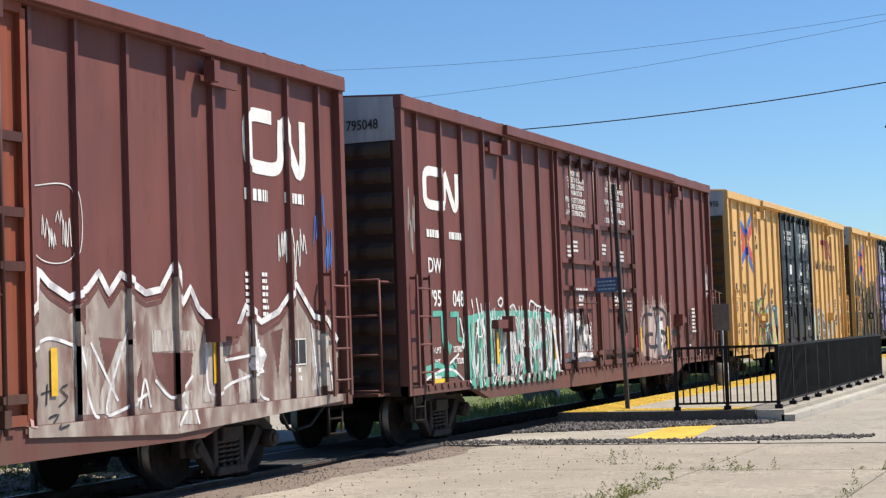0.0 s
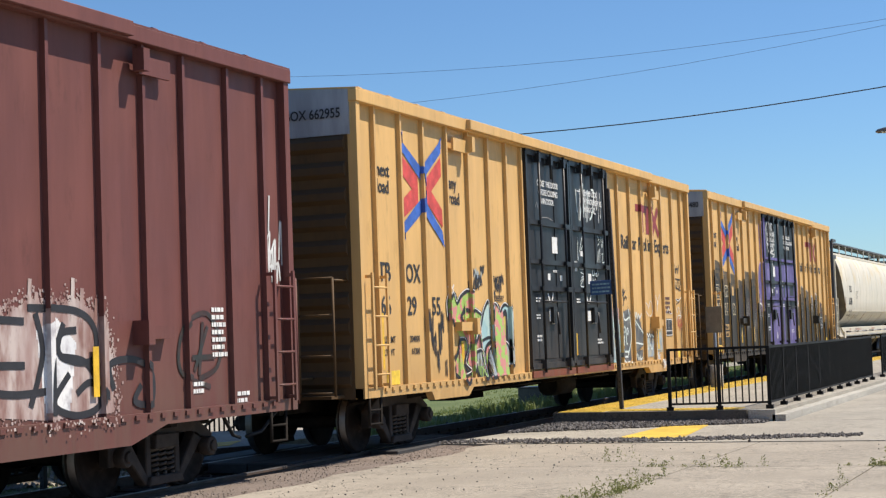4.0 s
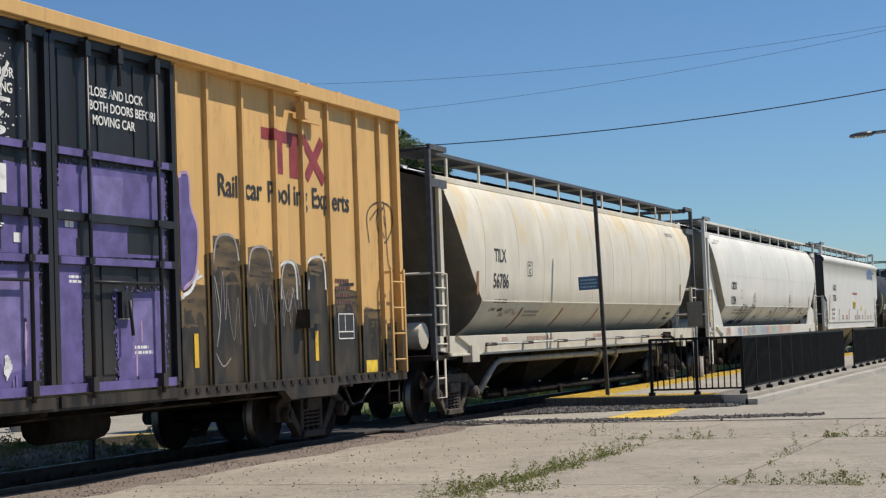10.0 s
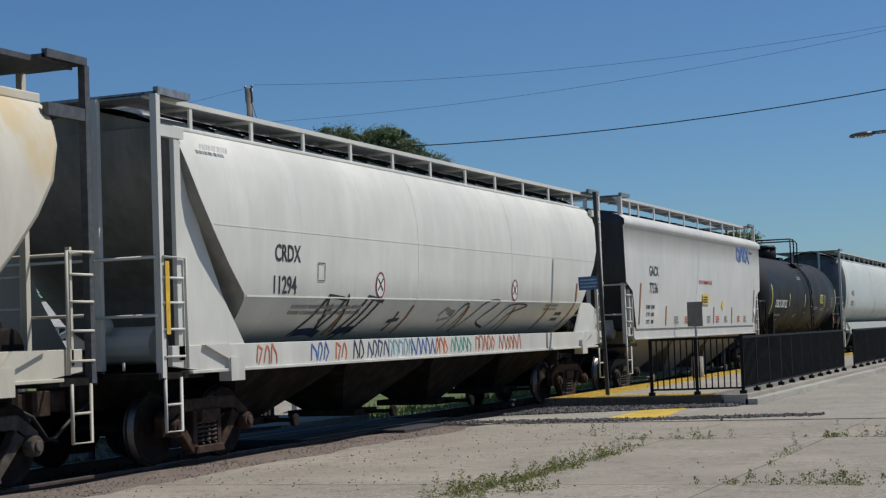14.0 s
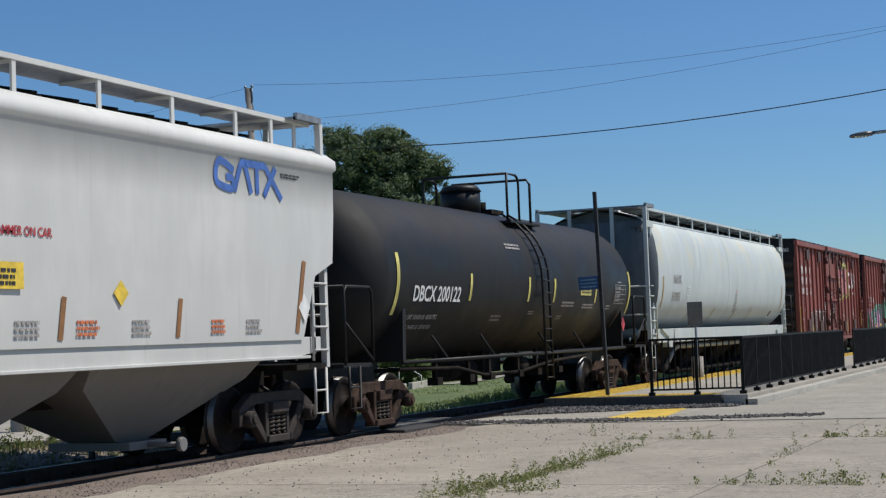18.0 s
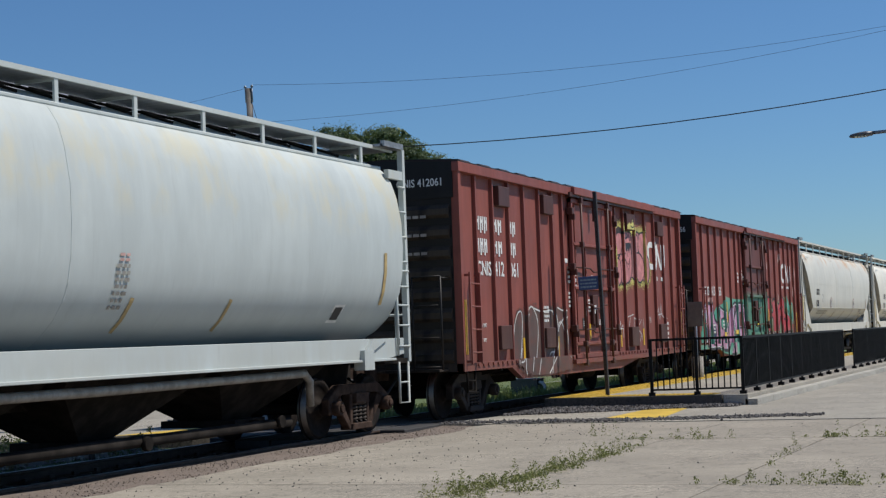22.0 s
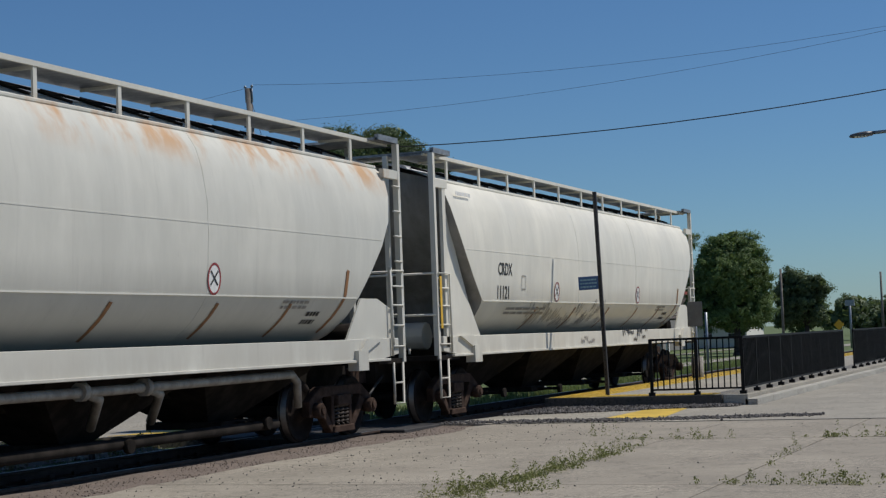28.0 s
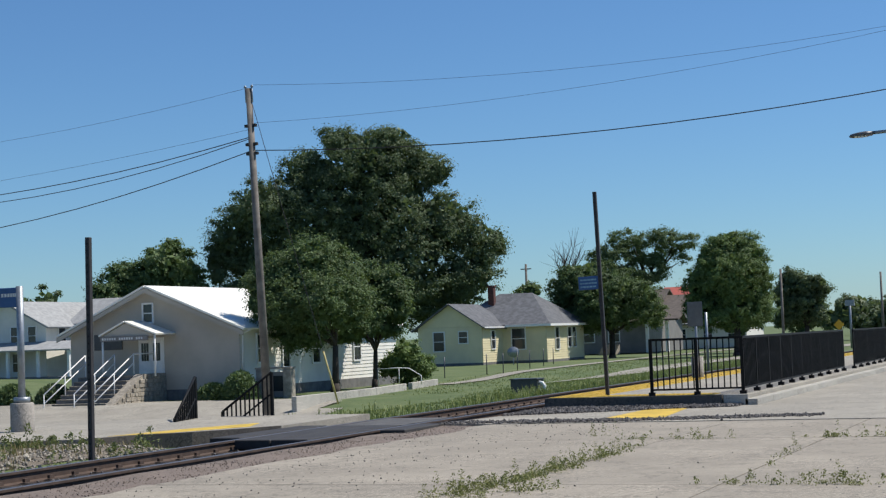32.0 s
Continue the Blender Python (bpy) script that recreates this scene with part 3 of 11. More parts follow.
def boxcar(name, label, a, hl, zt, zs, paint, end_paint, posts, truck_y, cap=None, header=None, belly=None, roof=None, ladder_mat=None, group="freight train", sill_paint=None):
    car = thing(name, label, "railway car", pose(TRACK_X, a, 0), group)
    CARS.append((car, a))
    ladder_mat = ladder_mat or paint
    bm = bmesh.new()
    box(bm, -1.5, 1.5, -hl, hl, zs, zt - 0.04)
    part("body", bm, paint, car, "", 0.01)
    # corner strips and top chord
    for s in (-1, 1):
        bm = bmesh.new()
        box(bm, 1.49, 1.60, *sorted((s * hl, s * (hl - 0.12))), zs, zt - 0.02)
        part("corner_post", bm, paint, car)
    for s in (-1, 1):
        bm = bmesh.new()
        box(bm, *sorted((s * 1.49, s * 1.625)), -hl - 0.03, hl + 0.03, zt - 0.17, zt)
        part("top_chord", bm, paint, car, "", 0.008)
        if header:
            bm = bmesh.new()
            box(bm, *sorted((s * 1.55, s * 1.70)), header[0], header[1], zt - 0.15, zt + 0.01)
            part("door_header", bm, paint, car, "", 0.008)
    # roof with raised seams
    bm = bmesh.new()
    prism(bm, [(-1.62, zt), (1.62, zt), (1.62, zt + 0.02), (0, zt + 0.12), (-1.62, zt + 0.02)], 1, -hl - 0.02, hl + 0.02)
    y = -hl + 0.3
    while y < hl:
        prism(bm, [(-1.60, zt + 0.01), (1.60, zt + 0.01), (1.50, zt + 0.075), (0, zt + 0.165), (-1.50, zt + 0.075)], 1, y, y + (0.5 if roof else 0.07))
        y += 1.02
    part("roof", bm, roof or paint, car)
    # posts
    me = None
    for p in posts:
        if me is None:
            bm = bmesh.new()
            prism(bm, [(1.495, -0.034), (1.563, -0.027), (1.563, 0.027), (1.495, 0.034)], 2, zs + 0.06, zt - 0.16)
            me = finish(bm, "side_post", paint)
        again("side_post", me, car, pose(0, p, 0))
    # sill with its deeper middle and pockets
    bm = bmesh.new()
    outline = [(-hl, zs + 0.14), (-hl, zs), *((y, z) for y, z in (belly or [])), (hl, zs), (hl, zs + 0.14)]
    prism(bm, outline, 0, -1.575, -1.46)
    part("side_sill", bm, sill_paint or paint, car)
    bm = bmesh.new()
    prism(bm, outline, 0, 1.46, 1.575)
    sill = part("side_sill", bm, sill_paint or paint, car)
    bm = bmesh.new()
    box(bm, 1.575, 1.597, 0, 0.10, zs + 0.075, zs + 0.125)
    lug = finish(bm, "sill_lug", sill_paint or paint)
    y = -hl + 0.7
    while y < hl - 0.5:
        again("sill_lug", lug, sill, pose(0, y, 0))
        y += 0.25
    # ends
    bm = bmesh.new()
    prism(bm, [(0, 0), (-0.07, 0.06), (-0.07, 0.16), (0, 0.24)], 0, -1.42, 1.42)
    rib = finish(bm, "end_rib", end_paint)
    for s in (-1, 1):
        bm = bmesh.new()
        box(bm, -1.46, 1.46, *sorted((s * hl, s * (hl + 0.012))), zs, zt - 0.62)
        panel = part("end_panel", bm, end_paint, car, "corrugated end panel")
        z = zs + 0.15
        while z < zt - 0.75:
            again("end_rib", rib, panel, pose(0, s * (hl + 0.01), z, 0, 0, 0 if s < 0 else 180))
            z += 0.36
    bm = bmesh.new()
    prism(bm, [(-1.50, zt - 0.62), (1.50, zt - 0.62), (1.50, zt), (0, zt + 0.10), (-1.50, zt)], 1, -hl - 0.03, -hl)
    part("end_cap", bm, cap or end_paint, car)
    # underframe
    bm = bmesh.new()
    box(bm, -0.22, 0.22, -hl + 0.1, hl - 0.1, 0.62, 0.98)
    for k in range(-3, 4):
        y = k * hl / 4.2
        prism(bm, [(-1.45, zs + 0.1), (-1.45, zs - 0.05), (-0.4, 0.62), (0.4, 0.62), (1.45, zs - 0.05), (1.45, zs + 0.1)], 1, y - 0.06, y + 0.06)
    box(bm, -0.9, -0.4, -1.2, 0.3, 0.45, 0.85)
    tube(bm, (0.75, 0.8, 0.62), (0.75, 2.0, 0.62), 0.2, 12)
    tube(bm, (0.9, -hl + 1, 0.72), (0.9, hl - 1, 0.72), 0.025, 6)
    part("underframe", bm, MAT["under"], car)
    for s in (-1, 1):
        # trucks in the steel darkened for the shade under the car
        truck(car, s * truck_y, a, "truck_dark")
        coupler(car, s * hl, s)
        y = s * (hl - 0.42)
        ladder(car, y - 0.24, y + 0.24, zs + 0.12, zs + 1.72, 1.58, ladder_mat, 4)
        sill_step(car, y, 1.55, MAT["under"], zs - 0.36, zs + 0.02)
        bm = bmesh.new()
        yy = s * (hl + 0.45)
        for x in (0.85, 1.38):
            tube(bm, (x, yy, zs + 0.05), (x, yy, zs + 1.65), 0.02, 6)
        for z in (zs + 0.1, zs + 0.6, zs + 1.15, zs + 1.65):
            tube(bm, (0.85, yy, z), (1.38, yy, z), 0.017, 6)
        tube(bm, (1.38, yy, zs + 1.62), (1.38, s * hl, zs + 1.62), 0.017, 6)
        tube(bm, (0.85, yy, zs + 0.3), (0.85, s * hl, zs + 0.3), 0.017, 6)
        box(bm, -1.0, 1.3, *sorted((s * hl, s * (hl + 0.42))), zs + 0.02, zs + 0.06)
        # railings on yellow ends share the end paint with its painted-in gap shade
        part("end_railing", bm, end_paint if end_paint in (MAT["yellow_end"], MAT["black_end"]) else ladder_mat, car)
    return car


def door_stops(car, ys, paint, z=4.55, low=None):
    for y, s in ys:
        bm = bmesh.new()
        box(bm, 1.58, 1.62, *sorted((y, y + s * 0.62)), z, z + 0.2)
        box(bm, 1.58, 1.72, y - 0.06, y + 0.06, z + 0.02, z + 0.26)
        part("door_stop", bm, paint, car)
        bm = bmesh.new()
        box(bm, 1.50, 1.63, *sorted((y, y + s * 0.55)), 1.72, 1.86)
        box(bm, 1.50, 1.70, y - 0.06, y + 0.06, 1.66, 1.92)
        part("door_stop", bm, low or paint, car)


def painted_doors(car):
    """Purple paint over the black doors, with the places that stayed black."""
    on = Spray(car, (), 1.552)
    edge = Spray(car, (), 1.602)
    for k, (m, pts) in enumerate((
            ("purple", [(-2.30, 4.80), (-1.85, 4.82), (-1.89, 3.57), (-2.30, 3.50)]), ("purple", [(-2.26, 3.52), (-0.11, 3.40), (-0.18, 2.47), (-2.26, 2.47)]), ("purple_pale", [(-1.9, 3.3), (-1.36, 3.34), (-1.4, 2.6), (-1.86, 2.6)]),
            ("door_black", [(-1.28, 3.50), (-0.73, 3.50), (-0.80, 2.52), (-1.34, 2.51)]), ("purple", [(-1.65, 1.93), (-0.95, 2.36), (-0.18, 2.38), (-0.20, 1.10), (-1.71, 1.10)]), ("door_black", [(-1.46, 2.03), (-0.97, 2.03), (-0.99, 1.77), (-1.48, 1.74)]),
            ("purple_pale", [(-0.85, 2.25), (-0.35, 2.3), (-0.4, 1.3), (-0.8, 1.25), (-0.95, 1.6)]), ("purple", [(0.21, 3.48), (2.35, 3.54), (2.30, 2.52), (0.15, 2.48)]), ("purple_pale", [(0.85, 3.4), (1.45, 3.42), (1.42, 2.95), (0.9, 2.9)]), ("door_black", [(0.53, 2.87), (0.80, 2.88), (0.78, 2.50), (0.50, 2.50)]),
            ("door_black", [(1.53, 2.87), (2.19, 2.90), (2.16, 2.55), (1.51, 2.55)]), ("purple", [(0.12, 2.40), (0.60, 2.40), (0.56, 1.12), (0.12, 1.10)]), ("purple", [(1.22, 2.08), (2.30, 2.14), (2.26, 1.10), (1.29, 1.10), (1.25, 1.58)]), ("purple_pale", [(1.6, 2.0), (2.1, 2.02), (2.05, 1.4), (1.55, 1.35)]))):
        on.fill(pts, m, 0.0006 * k, 0.03)
        if m == "purple":
            on.mist(pts, 0.03, 260, "purple", 500 + k, 0.0006 * k, 0.012)
    for za, zb in ((3.58, 3.66), (2.40, 2.48)):
        for ya, yb in ((-2.3, -0.1), (0.15, 2.4)):
            edge.fill([(ya, za), (yb, za), (yb, zb), (ya, zb)], "purple", 0.005, 0.06)
    edge.fill([(-1.9, 1.01), (2.42, 1.01), (2.42, 1.11), (-1.9, 1.11)], "purple", 0.0, 0.06)
    edge.fill([(-2.40, 4.80), (-2.33, 4.80), (-2.33, 3.5), (-2.40, 3.5)], "purple", 0.0, 0.06)
    rnd = random.Random(9)
    for _ in range(14):
        y, z = rnd.choice((rnd.uniform(-1.5, -0.3), rnd.uniform(1.4, 2.1))), rnd.uniform(1.15, 1.9)
        on.line([[(y, z), (y + rnd.uniform(-0.05, 0.05), z - rnd.uniform(0.1, 0.35))]], 0.03, rnd.choice(("purple_pale", "spray_black", "lilac")), 0.010)
    on.fill(blob(-0.75, 1.32, 0.07, 0.12, seed=77, rough=0.3), "chrome_white", 0.011, 0.02)
    on.line([[(-1.49, 4.73), (-1.8, 4.53), (-1.82, 4.21), (-1.6, 4.04), (-1.38, 4.32), (-1.39, 4.58), (-1.56, 4.69)], [(-1.38, 4.32), (-1.28, 4.69), (-1.16, 4.5), (-1.07, 4.68), (-0.98, 4.43)], [(-0.79, 4.64), (-1.0, 4.69), (-1.06, 4.55), (-0.83, 4.47), (-0.93, 4.33)], [(-1.8, 4.12), (-1.48, 3.79), (-0.98, 3.96), (-0.63, 4.46)],
             [(-0.61, 4.06), (-0.98, 4.06), (-0.77, 3.91), (-1.27, 3.81), (-0.71, 3.75), (-1.15, 3.62), (-0.64, 3.66)], [(-1.08, 3.59), (-1.02, 3.43), (-0.74, 3.25)]], 0.045, "spray_white", 0.009)
    on.mist([(-1.8, 4.5), (-1.3, 4.6), (-0.8, 4.5), (-0.7, 3.9), (-1.2, 3.7)], 0.12, 260, "spray_white", 511, 0.008, 0.010)


def teal_door():
    n = Net("red_door_with_teal_overspray", 0.55)
    z = n.axis("Z")
    f = n.math("MULTIPLY", n.ramp(n.noise(1.3, 3, 0.5, w=5.0), 0.36, 0.42), n.ramp(z, 2.3, 2.6, 1, 0))
    n.color(n.mix(f, n.mix(n.noise(2, 4, 0.6, (3, 4, 0.3)), (0.11, 0.03, 0.025), (0.17, 0.05, 0.038)), n.mix(n.noise(2.5), (0.05, 0.17, 0.12), (0.12, 0.27, 0.18)))).bump(n.noise(30), 0.1, 0.004)
    return n.m


MAT["teal_door"] = teal_door()
POSTS60 = [-8.62, -7.72, -6.88, -5.95, -5.05, -4.15, -3.28, -2.5, 2.66, 3.4, 4.3, 5.2, 6.02, 6.84, 7.82, 8.66]


def worm_logo(sp, y, z, w, h, mat="white_bar", thick=0.13):
    first = [(0.45, 0.93), (0.30, 0.935), (0.15, 0.92), (0.07, 0.80), (0.06, 0.50), (0.07, 0.20), (0.15, 0.08), (0.30, 0.06), (0.46, 0.065), (0.55, 0.14), (0.58, 0.32), (0.585, 0.60), (0.60, 0.92)]
    second = [(0.60, 0.95), (0.68, 0.66), (0.77, 0.32), (0.85, 0.07), (0.905, 0.09), (0.935, 0.28), (0.94, 0.60), (0.94, 0.98)]
    sp.line([[(y + a * w, z + b * h) for a, b in q] for q in (first, second)], thick, mat, 0.002)


def lettered(car, rows, mat, x=1.508):
    for text, y, z, size in rows:
        words(text, size, MAT[mat], car, side_pose(y, z, x), 0.92)


# ---- the two brown box cars ----
def brown_car(a, label, door_mat):
    p = MAT["brown"]
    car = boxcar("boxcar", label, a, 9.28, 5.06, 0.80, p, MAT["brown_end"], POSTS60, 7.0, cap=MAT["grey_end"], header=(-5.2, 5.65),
                 belly=[(-6.75, 0.80), (-6.1, 0.62), (5.6, 0.62), (6.3, 0.80)])
    plug_door(car, -2.36, -0.02, 1.0, 4.84, door_mat, (3.62, 2.92, 2.42, 1.2), (-1.82, -1.15, -0.42), 1)
    plug_door(car, 0.08, 2.5, 1.0, 4.84, door_mat, (3.62, 2.92, 2.42, 1.2), (0.66, 1.3, 2.08), 2)
    door_stops(car, [(-5.2, -1), (5.85, 1)], p)
    return car, Spray(car, POSTS60, foot=(0.94, 1.604))


car, sp = brown_car(-40.25, "brown steel box car with silver graffiti along its foot", MAT["orange_red"])
worm_logo(sp, 6.74, 3.68, 1.62, 0.72, thick=0.165)
bars(car, 6.76, 3.32, 0.72, 0.24, 1, seed=3, name="stencil")
bars(car, 7.75, 3.34, 0.66, 0.22, 1, seed=4)
crest = [(2.48, 1.75), (2.54, 1.93), (2.74, 2.12), (2.78, 2.40), (2.95, 2.27), (3.27, 2.14), (3.57, 2.23), (3.77, 2.40), (3.94, 2.19), (4.16, 2.39), (4.61, 2.20), (4.9, 2.24), (5.16, 2.51), (5.34, 2.09), (5.50, 2.27), (5.66, 2.04), (6.0, 1.86), (6.1, 1.75),
         (6.49, 1.79), (6.71, 2.07), (7.07, 1.88), (7.5, 2.0), (7.99, 2.34), (8.44, 1.94), (8.83, 1.89), (9.08, 1.62)]
sp.fill([(2.46, 0.84)] + [(y, z - 0.10) for y, z in crest] + [(9.05, 0.85), (6.2, 0.74), (5.0, 0.70)], "worn_silver", 0.001, 0.03)
sp.line([[(y, z - 0.13) for y, z in crest]], 0.05, "spray_brown", 0.003, True)
sp.line([crest], 0.075, "chrome_white", 0.004, True)
# inner letter shapes, streaked over
for k, p in enumerate(([(3.75, 1.75), (4.15, 1.72), (3.9, 1.25)], [(4.7, 1.57), (5.52, 1.55), (5.45, 1.25), (5.1, 1.08), (4.8, 1.3)], [(6.25, 1.5), (6.6, 1.55), (6.45, 1.05)], [(3.3, 2.02), (3.55, 2.08), (3.5, 1.7)], [(7.3, 1.75), (7.6, 1.8), (7.45, 1.2)], [(4.35, 1.2), (4.5, 1.5), (4.55, 1.0)])):
    sp.fill(p, "spray_brown", 0.003, 0.02)
for k, p in enumerate(([(4.72, 1.58), (4.71, 1.81), (5.63, 1.79), (5.56, 1.58)], [(3.35, 1.0), (3.3, 1.68), (3.7, 1.62), (3.75, 1.2), (4.1, 1.7), (4.3, 1.72), (3.9, 0.98)], [(5.05, 0.80), (5.2, 1.12), (5.5, 1.15), (5.4, 0.78)], [(6.5, 1.35), (6.9, 1.2), (7.0, 1.0), (6.5, 0.95)], [(8.3, 1.0), (8.35, 1.6), (8.7, 1.75), (8.85, 1.1)], [(5.7, 1.0), (5.75, 1.75), (5.95, 1.7), (5.95, 1.0)])):
    sp.fill(p, "chrome_grey", 0.0045, 0.02)
sp.line([[(3.35, 1.68), (3.6, 1.05), (3.72, 0.95)], [(3.6, 1.7), (4.05, 1.1)], [(4.3, 1.9), (3.85, 1.05), (4.1, 1.0), (4.6, 1.15)], [(4.75, 1.28), (5.1, 1.08), (5.5, 1.3)], [(5.8, 1.75), (5.85, 1.1), (6.4, 1.2), (7.1, 1.3)], [(6.2, 1.45), (6.9, 1.5)], [(2.55, 1.6), (2.9, 1.75), (3.3, 1.68)],
         [(6.8, 1.85), (6.95, 1.1), (7.2, 0.95)], [(8.35, 1.85), (8.5, 1.0)], [(8.7, 1.8), (8.8, 1.5), (8.9, 1.0)], [(5.05, 0.78), (5.3, 1.0), (5.45, 0.78)], [(4.45, 1.0), (4.55, 1.3), (4.65, 1.0)]], 0.035, "chrome_white", 0.006)
sp.fill(blob(6.95, 1.48, 0.17, 0.2, seed=302, rough=0.35), "chrome_white", 0.007, 0.025)
sp.fill([(2.44, 0.95), (2.47, 1.72), (2.60, 1.5), (2.62, 1.2), (2.58, 0.92)], "pale_pink", 0.006, 0.025)
sp.line([[(2.5, 1.75), (2.64, 1.5), (2.56, 1.38), (2.64, 1.2), (2.6, 1.0)], [(2.72, 1.22), (2.98, 1.26)], [(2.76, 1.3), (2.74, 1.1)], [(2.88, 1.32), (2.86, 1.12)], [(3.2, 1.3), (3.08, 1.26), (3.2, 1.18), (3.06, 1.1)], [(2.9, 1.0), (3.05, 1.02), (2.92, 0.9), (3.08, 0.92)]], 0.02, "spray_black", 0.008)
sp.fill([(7.78, 1.35), (7.78, 1.66), (8.18, 1.66), (8.18, 1.35)], "black_bar", 0.008, 0.02)
sp.line([[(7.78, 1.35), (7.78, 1.66), (8.18, 1.66), (8.18, 1.35), (7.78, 1.35)], [(7.98, 1.36), (7.98, 1.66)]], 0.014, "white_bar", 0.010, True)
sp.scribble(7.55, 8.3, 2.3, 3.05, 5, 0.02, "spray_white", 5)
sp.line([[(2.75, 3.2), (3.35, 3.2), (3.35, 2.55), (2.75, 2.55), (2.75, 3.2)]], 0.012, "spray_white")
sp.scribble(2.85, 3.3, 2.6, 3.15, 4, 0.012, "spray_white", 8)
sp.scribble(8.5, 9.0, 2.5, 3.6, 4, 0.02, "g_blue", 6)
for y in (2.93, 5.93):
    strip(car, y, 1.2, 1.66, 1.52)
bars(car, 6.72, 1.95, 0.14, 0.55, 7, seed=11)
bars(car, 7.12, 1.95, 0.16, 0.55, 7, seed=12)
bars(car, 7.75, 1.15, 0.4, 0.3, 3, mat="white_bar", seed=13)

car, sp = brown_car(-19.83, "brown steel box car with double doors and teal and white graffiti", MAT["brown"])
worm_logo(sp, -8.38, 3.55, 1.42, 0.58, thick=0.145)
bars(car, -8.28, 3.1, 0.62, 0.2, 1, seed=21)
bars(car, -7.42, 3.1, 0.58, 0.19, 1, seed=22)
lettered(car, [("DWC", -8.27, 2.58, 0.31), ("795", -8.27, 2.08, 0.34), ("048", -7.36, 2.08, 0.34), ("LD LMT", -8.28, 1.38, 0.13), ("207800", -7.4, 1.38, 0.13), ("LT WT", -8.28, 1.20, 0.13), ("78200", -7.3, 1.20, 0.13)], "white_bar")
words("DWC 795048", 0.2, MAT["black_bar"], car, end_pose(0.28, 4.62, -9.325), 0.85)
lettered(car, [("IMPORTANT", -1.62, 4.52, 0.13), ("CLOSE THIS DOOR", -1.74, 4.40, 0.13), ("BEFORE CLOSING", -1.68, 4.28, 0.13), ("MAIN DOOR", -1.52, 4.16, 0.13), ("FERMER CETTE PORTE", -1.86, 4.02, 0.13), ("AVANT DE FERMER", -1.72, 3.90, 0.13), ("LA PORTE PRINCIPALE", -1.88, 3.78, 0.13),
               ("CLOSE AND LOCK", 0.75, 4.48, 0.13), ("BOTH DOORS BEFORE", 0.66, 4.36, 0.13), ("MOVING CAR", 0.86, 4.24, 0.13), ("FERMER ET VERROUILLER", 0.55, 4.11, 0.13), ("LES DEUX PORTES", 0.72, 3.99, 0.13), ("AVANT", 1.05, 3.87, 0.13), ("DE DEPLACER LE WAGON", 0.55, 3.75, 0.13)], "white_bar", 1.556)
for y, z in ((-1.9, 3.0), (-1.5, 3.1), (0.3, 3.1), (1.5, 3.0), (0.9, 2.1), (-1.3, 2.1), (1.9, 2.0), (-2.1, 1.6)):
    bars(car, y, z, 0.3, 0.24, 3, 1.556, seed=int(y * 10) + 50)
bars(car, -1.6, 2.38, 1.0, 0.07, 1, 1.61, seed=31)
bars(car, 0.9, 2.38, 1.0, 0.07, 1, 1.61, seed=32)
rnd = random.Random(3)
sp.line([[(-8.26, 1.6), (-8.23, 1.96), (-7.81, 1.97), (-7.79, 1.56), (-7.7, 1.4), (-7.59, 1.36), (-7.48, 1.5)], [(-7.48, 1.95), (-7.17, 1.96), (-7.18, 1.58), (-7.0, 1.54)], [(-8.5, 1.15), (-8.05, 1.21), (-7.7, 1.14), (-7.3, 1.16)], [(-8.5, 1.05), (-7.9, 1.06), (-7.37, 1.05)], [(-7.44, 1.28), (-7.3, 1.02)]], 0.085, "teal", 0.004, True)
sp.line([[(-6.75, 1.86), (-5.98, 1.94), (-5.44, 1.94), (-4.64, 1.95), (-3.83, 1.94), (-2.83, 1.9)], [(-6.87, 1.93), (-6.87, 0.85)], [(-6.6, 1.9), (-6.55, 0.8)], [(-6.36, 0.82), (-6.23, 1.94)], [(-5.98, 1.94), (-5.98, 0.83)], [(-5.6, 1.9), (-5.3, 1.5), (-5.5, 1.0)], [(-5.0, 1.9), (-4.91, 0.93)], [(-4.5, 1.9), (-4.24, 0.93)], [(-3.95, 1.9), (-3.69, 0.93)], [(-3.4, 1.63), (-3.05, 0.9)], [(-2.83, 1.89), (-2.72, 0.92)], [(-3.9, 1.4), (-3.3, 1.42)], [(-4.7, 1.2), (-4.3, 1.25)]], 0.13, "teal", 0.004)
sp.line([[(y, 0.80), (y + rnd.uniform(-0.15, 0.15), 1.4), (y + rnd.uniform(-0.1, 0.1), 1.9)] for y in np.linspace(-6.8, -3.0, 15)], 0.12, "teal_fade", 0.002)
sp.line([[(y, 0.84), (y + rnd.uniform(-0.25, 0.25), 1.35), (y + rnd.uniform(-0.15, 0.15), 1.8)] for y in np.linspace(-6.7, -3.1, 13)], 0.07, "slate", 0.0035)
sp.line([[(y, 0.84 + rnd.random() * 0.2), (y + rnd.uniform(-0.2, 0.2), 1.35), (y + rnd.uniform(-0.2, 0.2), 1.88)] for y in np.linspace(-6.5, -3.0, 9)], 0.10, "chrome_white", 0.0045)
sp.line([[(y, 0.80 + rnd.random() * 0.3), (y + rnd.uniform(-0.2, 0.2), 1.3), (y + rnd.uniform(-0.15, 0.15), 1.85 + rnd.random() * 0.3)] for y in np.linspace(-6.6, -2.9, 34)], 0.026, "chrome_white", 0.0055)
loops = []
